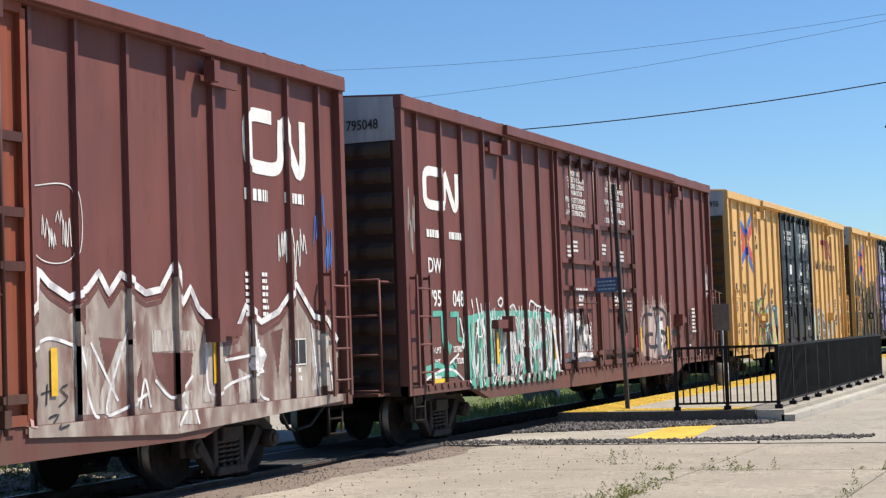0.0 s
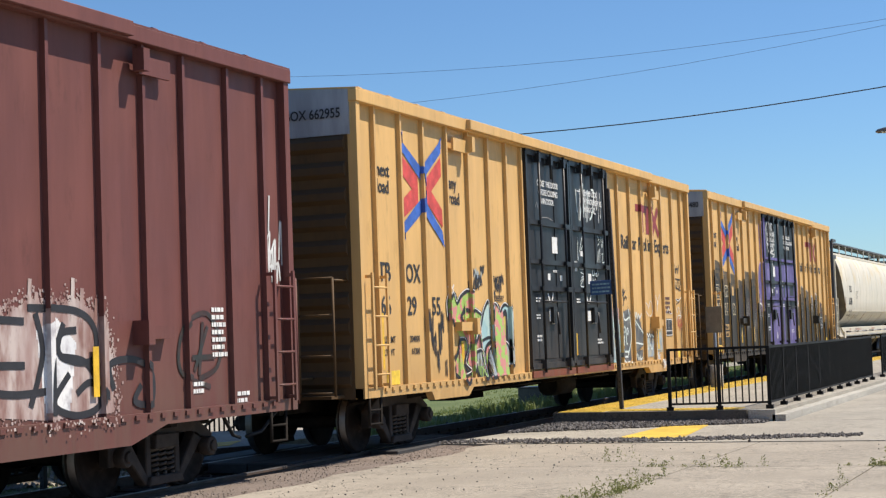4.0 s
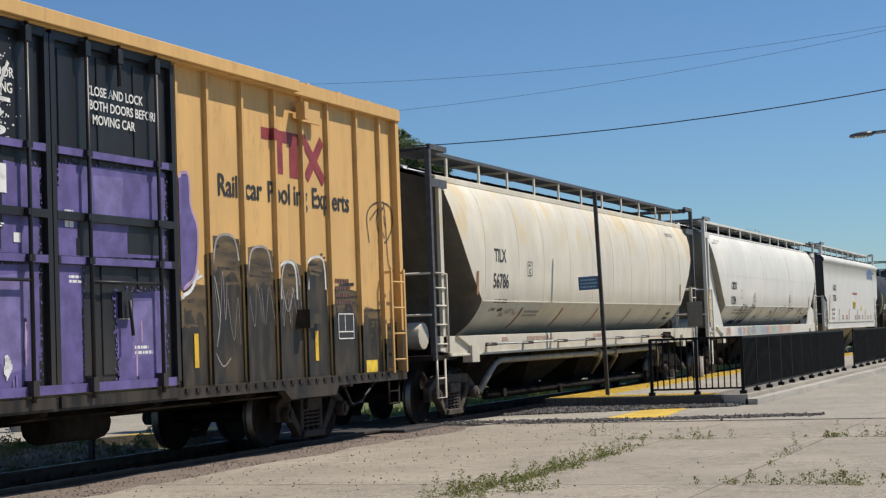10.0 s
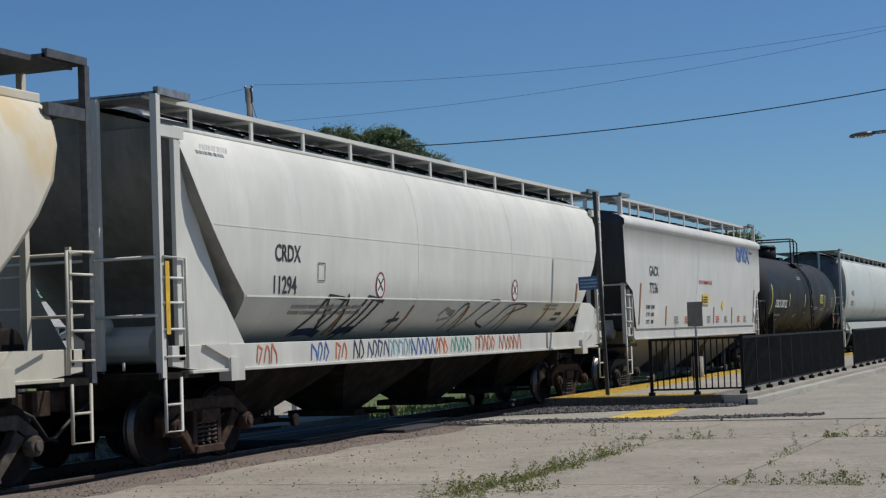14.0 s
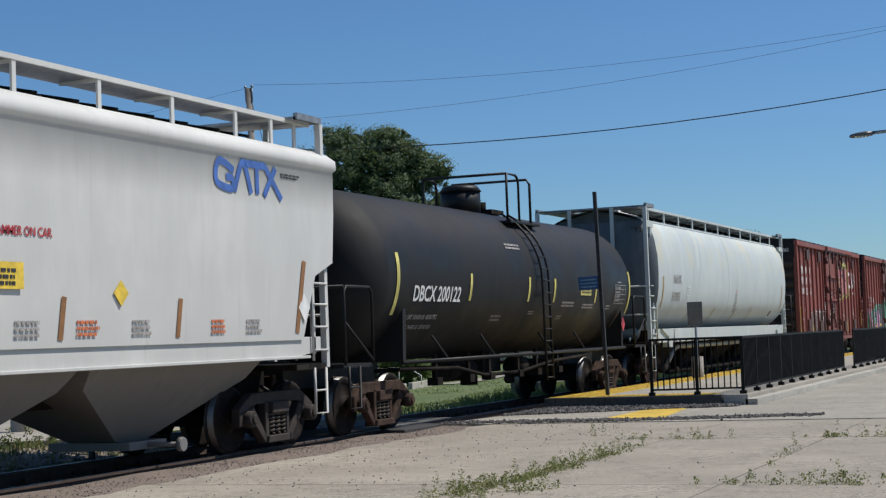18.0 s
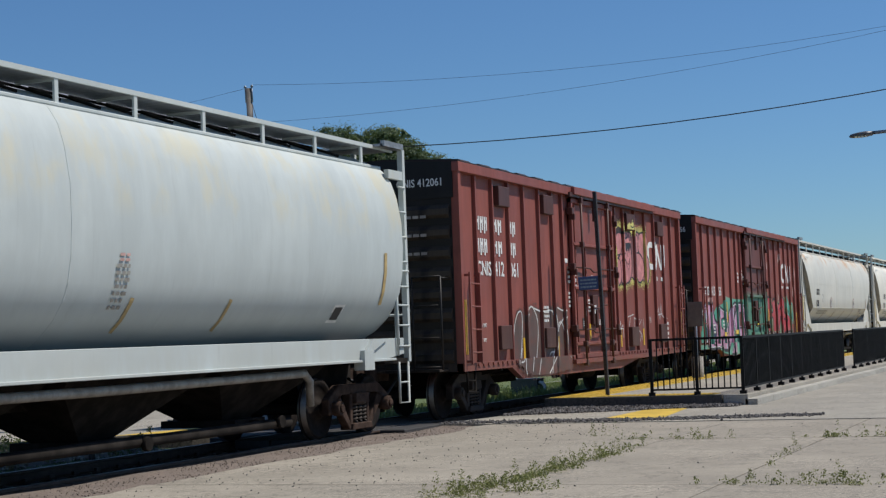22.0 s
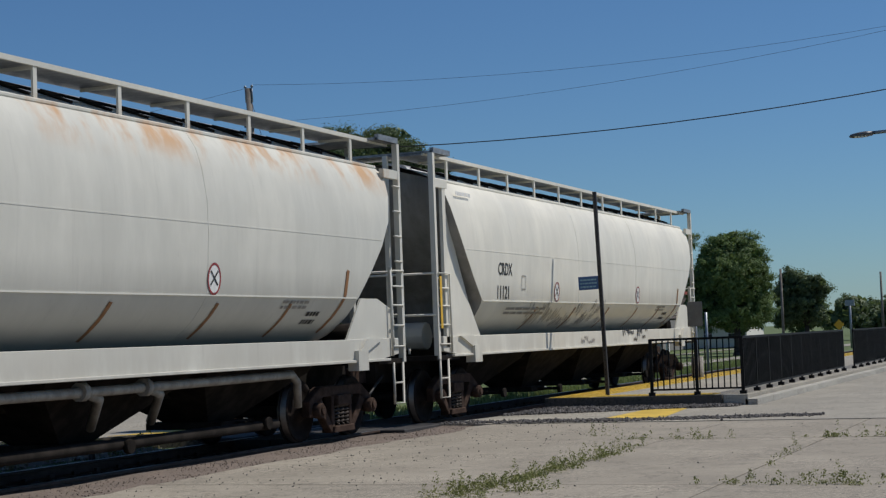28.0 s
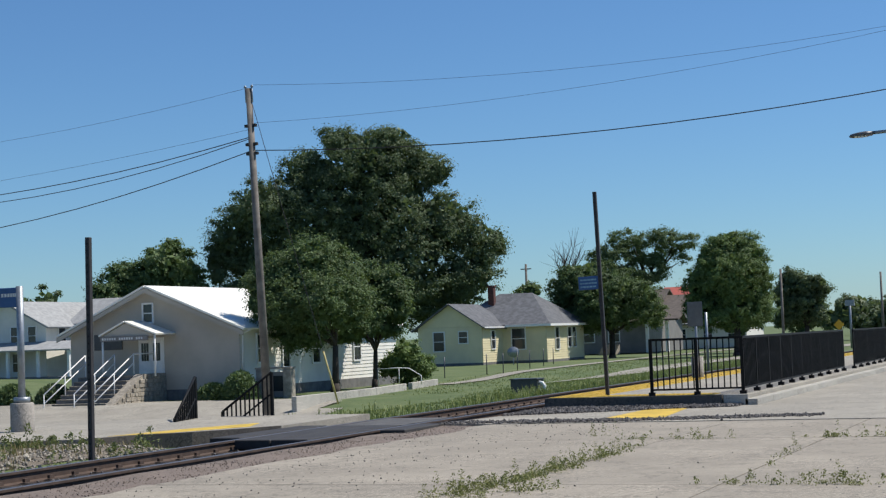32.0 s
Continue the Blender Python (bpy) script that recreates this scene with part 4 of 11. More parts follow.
for k in range(26):
    y, z, w, h = rnd.uniform(-6.5, -3.1), rnd.uniform(1.0, 1.75), rnd.uniform(0.06, 0.16), rnd.uniform(0.12, 0.35)
    q0 = rnd.uniform(0, 6)
    loops.append([(y + w * math.cos(q0 + q * 0.8), z + h * math.sin(q0 + q * 0.8)) for q in range(rnd.randint(4, 8))])
sp.line(loops, 0.03, "chrome_white", 0.006)
sp.line([[(-8.5, 1.0), (-7.9, 1.12), (-7.4, 1.10), (-6.95, 0.90)], [(-7.6, 1.2), (-7.2, 1.35)], [(-7.1, 1.9), (-6.95, 1.5), (-7.05, 1.45), (-6.9, 1.7)], [(-6.59, 2.19), (-6.55, 2.05)], [(-6.39, 2.21), (-6.3, 1.95)], [(-6.2, 2.13), (-6.17, 1.95)], [(-5.44, 2.15), (-5.3, 2.22), (-5.21, 2.17), (-5.3, 2.08), (-5.44, 2.13)], [(-4.91, 2.05), (-4.71, 2.11), (-4.58, 1.98)], [(-3.97, 1.92), (-3.86, 2.17), (-3.54, 2.1), (-3.12, 2.04), (-2.79, 1.98)], [(-3.12, 2.13), (-3.15, 1.93)]], 0.04, "chrome_white", 0.0065)
sp.line([[(y, 0.8), (y + rnd.uniform(-0.25, 0.25), 1.3), (y + 0.15, 1.85)] for y in np.linspace(-6.4, -3.3, 9)], 0.035, "murk", 0.005)
sp.fill([(-2.9, 0.95), (-2.85, 1.8), (-2.65, 1.96), (-2.48, 1.85), (-2.44, 1.3), (-2.55, 0.92)], "chrome_white", 0.007, 0.025)
sp.fill([(-5.6, 0.86), (-5.5, 1.2), (-5.2, 1.1), (-5.0, 0.84)], "chrome_grey", 0.0045, 0.025)
dr = Spray(car, (), 1.552)
dr.fill([(-2.30, 1.07), (-2.26, 1.80), (-2.0, 1.92), (-1.73, 1.96), (-1.45, 1.81), (-1.0, 1.86), (-0.63, 1.71), (-0.63, 1.39), (-0.77, 1.24), (-0.68, 1.06), (-1.5, 1.06), (-1.55, 1.12), (-2.0, 1.07)], "chrome_white", 0.003, 0.025)
dr.mist([(-2.2, 1.9), (-1.4, 1.9), (-0.65, 1.7), (-0.7, 1.1), (-1.5, 1.05)], 0.06, 700, "chrome_white", 379, 0.003, 0.012)
Spray(car, (), 1.602).fill([(-2.0, 1.12), (-1.3, 1.16), (-0.7, 1.12), (-0.75, 1.22), (-2.0, 1.24)], "chrome_white", 0.006, 0.03)
dr.scribble(-1.6, -0.75, 1.2, 1.75, 7, 0.03, "spray_black", 380, 0.006)
dr.scribble(-2.2, -0.75, 1.1, 1.85, 12, 0.03, "silver", 381, 0.005)
pale = [(3.12, 1.06), (2.94, 1.43), (3.06, 1.84), (3.35, 2.15), (3.6, 1.95), (4.05, 2.15), (4.37, 2.0), (4.76, 2.15), (5.21, 1.95), (5.4, 1.5), (5.4, 0.98), (4.24, 0.96)]
sp.fill(pale, "pale_wash", 0.001, 0.025)
sp.mist(pale, 0.07, 1400, "pale_wash", 382, 0.001, 0.012)
sp.line([[(y, 1.9), (y + 0.03, 2.15 + h)] for y, h in ((3.3, 0.16), (3.45, 0.05), (4.0, 0.18), (4.1, 0.05), (4.7, 0.2), (4.85, 0.1), (5.1, 0.0))], 0.06, "pale_wash", 0.002)
sp.fill([(4.17, 1.41), (4.11, 1.83), (4.43, 1.96), (4.76, 1.7), (4.63, 1.02), (4.24, 1.03)], "chrome_white", 0.003, 0.025)
sp.line([[(3.92, 1.92), (3.35, 1.92), (3.09, 1.72), (3.14, 1.43)], [(3.92, 1.5), (3.35, 1.49), (3.35, 1.3), (3.73, 1.23), (4.24, 1.24)], [(3.98, 2.05), (4.76, 2.02), (5.08, 1.83), (5.02, 1.52), (4.5, 1.57), (4.5, 1.79), (4.76, 1.83)], [(4.5, 1.57), (4.95, 1.48), (5.15, 1.09), (4.76, 0.98), (4.37, 1.11), (4.63, 1.4)], [(4.3, 1.0), (4.35, 1.5), (4.55, 1.9)], [(4.0, 1.1), (4.2, 1.6), (4.1, 2.0)],
         [(5.4, 1.21), (5.34, 1.47), (5.78, 1.51), (6.11, 1.37), (6.1, 1.05), (5.78, 1.07), (5.91, 1.24)], [(4.75, 1.2), (5.0, 1.3), (5.3, 1.1)]], 0.075, "spray_black", 0.006)
sp.line([[(7.34, 1.16), (6.71, 1.36), (6.78, 1.82), (7.26, 2.0), (7.58, 1.72), (7.5, 1.39), (7.09, 1.26)], [(7.1, 1.3), (7.2, 1.9)], [(7.0, 1.35), (7.3, 1.85)], [(6.85, 1.5), (7.45, 1.5)]], 0.06, "murk", 0.005)
sp.line([[(8.72, 2.8), (8.85, 3.0), (8.80, 2.65), (8.98, 2.91), (8.95, 2.61)], [(8.82, 3.0), (8.86, 3.45)], [(8.75, 2.55), (9.05, 2.62)]], 0.035, "spray_white", 0.004)
for y in (1.28, 2.06):
    Spray(car, (), 1.67).fill([(y, 1.21), (y + 0.05, 1.21), (y + 0.05, 1.5), (y, 1.5)], "red_spray", 0.0, 0.05)
for y in (-1.25, 1.2):
    shape(car, [[(y, 1.72), (y + 0.22, 1.72), (y + 0.22, 1.98), (y, 1.98)]], 1.60, "white_bar" if y > 0 else "silver", "notice")
    dr.line([[(y - 0.02, 2.3), (y + 0.09, 2.12)], [(y + 0.24, 2.3), (y + 0.14, 2.12)]], 0.05, "white_bar", 0.004)
for y in (-5.62, -2.75, 2.85, 5.0):
    strip(car, y, 1.15, 1.66, 1.535)
sp.scribble(-9.15, -8.7, 2.7, 4.0, 5, 0.02, "silver", 9)
sp.scribble(8.75, 9.2, 2.3, 3.2, 4, 0.03, "spray_white", 10)
for k, (y, z) in enumerate(((7.4, 1.5), (6.9, 1.1), (7.9, 0.95), (-8.2, 0.92))):
    bars(car, y, z, 0.35, 0.6 if k == 0 else 0.16, 7 if k == 0 else 2, seed=60 + k)
shape(car, [[(-8.2, 0.86), (-7.75, 0.86), (-7.75, 1.0), (-8.2, 1.0)]], 1.508, "sticker", "notice")


# ---- the two yellow box cars ----
def yellow_car(a, label, number, door_mat):
    p = MAT["yellow"]
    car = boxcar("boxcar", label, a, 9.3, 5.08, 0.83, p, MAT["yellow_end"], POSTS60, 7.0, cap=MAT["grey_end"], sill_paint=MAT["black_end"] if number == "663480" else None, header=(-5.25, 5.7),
                 belly=[(-6.9, 0.83), (-6.8, 0.70), (-5.4, 0.70), (-5.2, 0.83), (5.2, 0.83), (5.4, 0.70), (6.8, 0.70), (6.9, 0.83)])
    plug_door(car, -2.36, -0.02, 1.06, 4.86, door_mat, (3.62, 2.92, 2.44), (-1.82, -1.15, -0.42), 1)
    plug_door(car, 0.08, 2.5, 1.06, 4.86, door_mat, (3.62, 2.92, 2.44), (0.66, 1.3, 2.08), 2)
    door_stops(car, [(-5.2, -1), (5.85, 1)], p, 4.55, MAT["blackout"] if number == "663480" else p)
    sp = Spray(car, POSTS60, foot=(0.97, 1.604))
    for y0, y1 in ((-2.4, 0), (0.1, 2.5)):
        bm = bmesh.new()
        box(bm, 1.575, 1.605, y0, y1, 0.86, 0.98)
        part("threshold", bm, MAT["black_end"] if number == "663480" else MAT["orange_red"], car, "" if number == "663480" else "rusty door threshold")
    for m, quads in (("logo_red", ([(-7.66, 4.36), (-7.66, 4.06), (-7.02, 3.74), (-7.02, 4.04)], [(-7.66, 3.36), (-7.66, 3.64), (-7.02, 3.96), (-7.02, 3.66)], [(-6.10, 4.42), (-6.10, 4.12), (-6.70, 3.74), (-6.70, 4.04)], [(-6.10, 3.32), (-6.10, 3.60), (-6.70, 3.98), (-6.70, 3.68)])),
                     ("logo_blue", ([(-7.70, 4.68), (-7.66, 4.42), (-7.10, 4.10), (-6.92, 4.00), (-6.90, 4.20), (-7.10, 4.30), (-7.56, 4.52)], [(-7.70, 3.05), (-7.64, 3.30), (-7.10, 3.62), (-6.88, 3.74), (-6.86, 3.54), (-7.06, 3.42), (-7.56, 3.16)], [(-6.06, 4.74), (-6.10, 4.48), (-6.66, 4.12), (-6.84, 4.02), (-6.84, 4.22), (-6.62, 4.36), (-6.18, 4.62)], [(-6.06, 3.02), (-6.12, 3.26), (-6.62, 3.60), (-6.84, 3.74), (-6.84, 3.54), (-6.62, 3.38), (-6.20, 3.12)], [(-6.92, 4.2), (-6.84, 4.2), (-6.74, 3.88), (-6.84, 3.55), (-6.92, 3.55), (-6.82, 3.88)]))):
        for k, q in enumerate(quads):
            sp.fill(q, m, 0.002 + 0.0006 * k + (0.004 if m == "logo_blue" else 0), 0.02)
    lettered(car, [("next", -8.5, 3.96, 0.27), ("load", -8.5, 3.72, 0.27), ("any", -5.82, 3.96, 0.27), ("road", -5.82, 3.72, 0.27), ("TB", -8.52, 2.46, 0.38), ("OX", -7.58, 2.46, 0.38)]
             + [(number[2 * k:2 * k + 2], -8.46 + 0.92 * k - 0.02, 1.98, 0.38) for k in range(3)]
             + [("LD LMT", -8.42, 1.58, 0.13), ("204800", -7.5, 1.58, 0.13), ("LT WT", -8.42, 1.40, 0.13), ("61200", -7.45, 1.40, 0.13)], "black_bar")
    lettered(car, [("Rail", 3.68, 3.38, 0.40), ("car", 4.40, 3.38, 0.40), ("Pool", 5.02, 3.38, 0.40), ("ing", 5.78, 3.38, 0.40), ("Exp", 6.34, 3.38, 0.40), ("erts", 7.0, 3.38, 0.40)], "black_bar")
    sp.fill([(4.9, 4.38), (6.15, 4.38), (6.1, 4.22), (5.95, 4.22), (5.95, 3.75), (5.72, 3.75), (5.72, 4.22), (5.52, 4.22), (5.52, 3.78), (5.32, 3.78), (5.32, 4.22), (4.9, 4.22)], "dark_red")
    sp.line([[(6.1, 4.36), (6.75, 3.76)], [(6.72, 4.36), (6.2, 3.78)]], 0.16, "dark_red", 0.003)
    words("TBOX " + number, 0.19, MAT["black_bar"], car, end_pose(0.42, 4.70, -9.345), 0.85)
    shape(car, [[(-8.35, 0.98), (-7.92, 0.98), (-7.92, 1.18), (-8.35, 1.18)], [(8.0, 0.98), (8.4, 0.98), (8.4, 1.16), (8.0, 1.16)]], 1.508, "sticker", "notice")
    for y in (-8.62 + 0.1, -5.5, -3.9, 0.22, 3.0, 6.3):
        strip(car, y, 1.2, 2.0 if y < -8 else 1.62, 1.55 if y == 0.22 else 1.51)
    for y0, text in ((-1.72, ("CLOSE THIS DOOR", "BEFORE CLOSING", "MAIN DOOR")), (0.75, ("CLOSE AND LOCK", "BOTH DOORS BEFORE", "MOVING CAR"))):
        lettered(car, [(s, y0 + 0.06 * i, 4.30 - 0.16 * i, 0.15) for i, s in enumerate(text)], "white_bar", 1.556)
    for k, (y, z, w, h) in enumerate(((-1.0, 3.1, 0.3, 0.3), (-1.0, 2.75, 0.3, 0.05), (-1.3, 2.6, 0.14, 0.12), (-0.6, 2.6, 0.12, 0.1), (-2.0, 2.2, 0.3, 0.1), (-2.0, 1.9, 0.28, 0.1), (-2.0, 1.5, 0.28, 0.14), (-1.2, 1.8, 0.2, 0.22), (0.3, 2.8, 0.2, 0.24), (1.3, 1.8, 0.2, 0.22), (0.35, 2.2, 0.3, 0.1), (1.6, 1.4, 0.4, 0.12))):
        shape(car, [[(y, z), (y + w, z), (y + w, z + h), (y, z + h)]], 1.556, "white_bar", "notice") if k in (0, 2, 3, 7, 9) else bars(car, y, z, w, h, 2, 1.556, seed=80 + k)
    bars(car, 7.02, 2.0, 0.56, 0.42, 4, mat="tag_shade", seed=99)
    shape(car, [[(7.06, 1.48), (7.61, 1.48), (7.61, 1.88), (7.06, 1.88)]], 1.507, "black_bar", "notice")
    sp.line([[(7.08, 1.50), (7.59, 1.50), (7.59, 1.86), (7.08, 1.86), (7.08, 1.50)], [(7.08, 1.60), (7.59, 1.60)], [(7.30, 1.60), (7.30, 1.86)]], 0.016, "white_bar", 0.008, True)
    return car, sp


car, sp = yellow_car(0.72, "yellow steel box car with black double doors and bubble graffiti", "662955", MAT["door_black"])
FIGURE = [
    ("bubble", [(-6.02, 1.92), (-6.03, 2.17), (-5.87, 2.32), (-5.7, 2.29), (-5.62, 2.16), (-5.46, 2.27), (-5.18, 2.36), (-4.97, 2.34), (-4.9, 2.22), (-5.02, 2.04), (-5.27, 2.05), (-5.48, 1.94), (-5.38, 1.83), (-5.75, 1.81), (-5.92, 1.85)]),
    ("bubble", [(-5.55, 1.59), (-5.31, 1.58), (-5.21, 1.39), (-5.31, 1.2), (-5.07, 1.07), (-5.31, 1.01), (-5.46, 0.88), (-5.59, 0.96), (-5.9, 1.11), (-5.87, 1.22), (-5.65, 1.4)]),
    ("bubble", [(-4.96, 2.09), (-4.6, 1.99), (-4.56, 1.92), (-4.75, 1.65), (-4.93, 1.43), (-4.93, 1.29), (-5.07, 1.07), (-5.29, 1.08), (-5.41, 1.23), (-5.22, 1.39), (-5.05, 1.56), (-4.99, 1.77)]),
    ("ice", [(-4.66, 1.6), (-4.61, 1.82), (-4.47, 2.05), (-4.24, 2.2), (-4.17, 2.02), (-4.19, 1.82), (-4.05, 1.74), (-4.17, 1.72), (-4.09, 1.57), (-4.45, 1.42), (-4.47, 0.94), (-4.61, 1.38)]),
    ("haze_blue", [(-4.86, 1.38), (-4.63, 1.4), (-4.48, 1.3), (-4.49, 1.08), (-4.65, 0.93), (-4.82, 1.04), (-4.88, 1.24)]),
    ("bubble", [(-4.16, 2.02), (-4.06, 2.13), (-3.87, 2.15), (-3.74, 2.05), (-3.93, 1.87), (-4.08, 1.74), (-4.17, 1.87)]),
    ("ochre", [(-4.02, 1.51), (-4.04, 1.67), (-3.85, 1.75), (-3.62, 1.95), (-3.46, 1.98), (-3.44, 1.77), (-3.52, 1.53)]),
    ("ice", [(-4.06, 1.71), (-3.89, 1.78), (-3.69, 2.04), (-3.49, 2.15), (-3.3, 2.11), (-3.22, 1.95), (-3.28, 1.4), (-3.39, 1.5), (-3.41, 1.77), (-3.45, 2.03), (-3.6, 1.97), (-3.82, 1.75), (-3.97, 1.69)]),
    ("haze_blue", [(-4.28, 1.39), (-4.0, 1.51), (-3.52, 1.52), (-3.24, 1.38), (-3.25, 1.13), (-3.54, 1.14), (-3.73, 1.2), (-4.01, 1.18), (-4.21, 0.96), (-4.38, 0.97), (-4.33, 1.27)]),
    ("lime", [(-4.11, 1.06), (-3.99, 1.14), (-3.78, 1.14), (-3.68, 1.06), (-3.79, 0.98), (-3.98, 0.98)]),
]
sp.fill([(-6.02, 1.95), (-5.87, 2.3), (-5.5, 2.25), (-5.0, 2.34), (-4.9, 2.1), (-4.55, 1.95), (-4.25, 2.18), (-3.9, 2.13), (-3.4, 2.1), (-3.25, 1.2), (-3.6, 0.97), (-4.2, 0.96), (-4.65, 0.94), (-5.0, 1.1), (-5.45, 0.9), (-5.9, 1.1), (-5.55, 1.6), (-5.75, 1.82)], "bubble", 0.001, 0.02)
for k, (m, pts) in enumerate(FIGURE):
    sp.fill(pts, m, 0.002 + k * 0.0006, 0.02)
    sp.line([pts + pts[:1]], 0.065, "spray_black", 0.010)
    sp.line([[(y - 0.035, z + 0.025) for y, z in pts[:len(pts) // 2 + 1]]], 0.018, "spray_white", 0.012)
sp.fill([(-4.85, 1.15), (-4.49, 1.14), (-4.51, 1.05), (-4.65, 0.96), (-4.81, 1.04)], "lime", 0.0085, 0.02)
sp.line([[(-4.19, 1.32), (-4.09, 1.4), (-3.98, 1.31), (-3.88, 1.43), (-3.8, 1.32), (-3.7, 1.44), (-3.61, 1.33), (-3.53, 1.39)]], 0.09, "teal", 0.0095)
sp.line([[(-5.3, 2.1), (-5.45, 1.95), (-5.3, 1.8)], [(-5.95, 1.35), (-5.8, 1.1), (-5.92, 1.0)], [(-4.6, 1.55), (-4.3, 1.6), (-4.1, 1.57)]], 0.05, "spray_black", 0.010)
sp.line([[(-5.87, 2.3), (-5.9, 2.5)], [(-5.87, 2.3), (-5.75, 2.45)], [(-5.87, 2.3), (-6.0, 2.42)], [(-4.65, 1.65), (-4.6, 1.8)]], 0.025, "spray_white", 0.012)
lettered(car, [("ERHAPS", -4.08, 2.52, 0.15), ("A", -3.9, 2.36, 0.15), ("HUBBERY", -4.06, 2.2, 0.14)], "black_bar", 1.512)
sp.scribble(-4.95, -4.5, 2.42, 2.75, 7, 0.05, "haze_blue", 320, 0.002)
sp.scribble(-4.95, -4.5, 2.4, 2.65, 6, 0.02, "spray_black", 321, 0.004)
door_tag = Spray(car, (), 1.552)
door_tag.line([[(0.55, 4.39), (0.61, 3.94)], [(1.03, 4.53), (0.75, 3.79)], [(1.1, 4.42), (1.0, 3.86)], [(1.31, 4.42), (1.2, 3.78)], [(1.55, 4.45), (1.73, 4.38), (1.55, 3.95), (1.39, 3.84)]], 0.05, "ice_white", 0.004)
door_tag.line([[(0.85, 4.47), (0.68, 3.8)], [(1.2, 4.4), (1.12, 3.86)], [(1.4, 4.38), (1.33, 3.86)], [(1.64, 4.21), (1.81, 4.17), (1.66, 3.99), (1.8, 3.98)], [(1.93, 4.44), (1.86, 4.05), (1.95, 4.25)], [(2.0, 4.4), (1.98, 3.8)], [(2.1, 4.42), (2.12, 3.9)], [(2.02, 4.2), (2.15, 4.22)], [(0.55, 4.36), (1.0, 4.36), (1.46, 4.36)]], 0.022, "spray_white", 0.006)
door_tag.line([[(0.57, 3.46), (0.53, 3.02), (0.65, 3.2), (0.86, 3.49), (0.91, 3.37), (0.73, 3.21)], [(1.86, 3.54), (1.97, 3.42), (1.85, 3.35)], [(1.88, 3.26), (1.81, 3.01), (1.99, 3.3), (1.95, 3.01)], [(2.08, 3.53), (2.13, 3.31), (2.23, 3.51)], [(2.1, 3.18), (2.18, 3.19), (2.12, 3.02), (2.26, 3.03)], [(1.45, 2.86), (1.42, 2.74), (1.55, 2.76), (1.56, 2.82)]], 0.022, "ice_white", 0.004)
door_tag.line([[(1.61, 2.78), (1.72, 2.8), (1.63, 2.73), (1.74, 2.74)], [(1.78, 2.88), (1.8, 2.74)], [(1.41, 2.52), (1.44, 2.68), (1.52, 2.59), (1.61, 2.68), (1.63, 2.53)], [(1.68, 2.63), (1.65, 2.53), (1.76, 2.55), (1.74, 2.63)], [(1.79, 2.54), (1.82, 2.65), (1.9, 2.56), (1.93, 2.67)], [(0.59, 2.85), (0.99, 2.84)], [(0.64, 2.79), (0.88, 2.74), (0.68, 2.68)], [(0.61, 2.61), (0.86, 2.68), (0.63, 2.53), (0.87, 2.51)]], 0.02, "ice_white", 0.005)
door_tag.line([[(-1.85, 3.9), (-1.75, 4.0), (-1.7, 3.88)], [(-1.6, 3.72), (-1.2, 3.74), (-0.9, 3.7)]], 0.012, "silver", 0.004)
for y0, z0, w, h in ((1.14, 2.57, 0.2, 0.2), (1.02, 1.85, 0.2, 0.2), (0.7, 3.1, 0.27, 0.1), (-1.28, 1.85, 0.2, 0.22)):
    shape(car, [[(y0, z0), (y0 + w, z0), (y0 + w, z0 + h), (y0, z0 + h)]], 1.553, "white_bar", "notice")
for y in (-1.28, 1.02):
    door_tag.line([[(y - 0.05, 2.37), (y + 0.06, 2.2)], [(y + 0.26, 2.37), (y + 0.16, 2.2)]], 0.05, "white_bar", 0.004)
sp.line([[(2.6, 3.54), (2.71, 3.49), (2.58, 3.43)], [(2.86, 3.38), (2.79, 3.3), (3.01, 3.38)], [(2.6, 3.31), (2.73, 3.23), (2.62, 3.05), (2.58, 3.18)], [(2.91, 3.17), (3.03, 3.11), (2.87, 3.02), (2.84, 3.12)], [(2.65, 2.93), (2.62, 2.73), (2.77, 2.83)], [(2.87, 2.94), (2.89, 2.77), (3.05, 2.91)], [(2.64, 2.67), (2.66, 2.47)], [(2.82, 2.64), (3.1, 2.67), (2.94, 2.58), (3.0, 2.48)]], 0.022, "spray_white", 0.004)
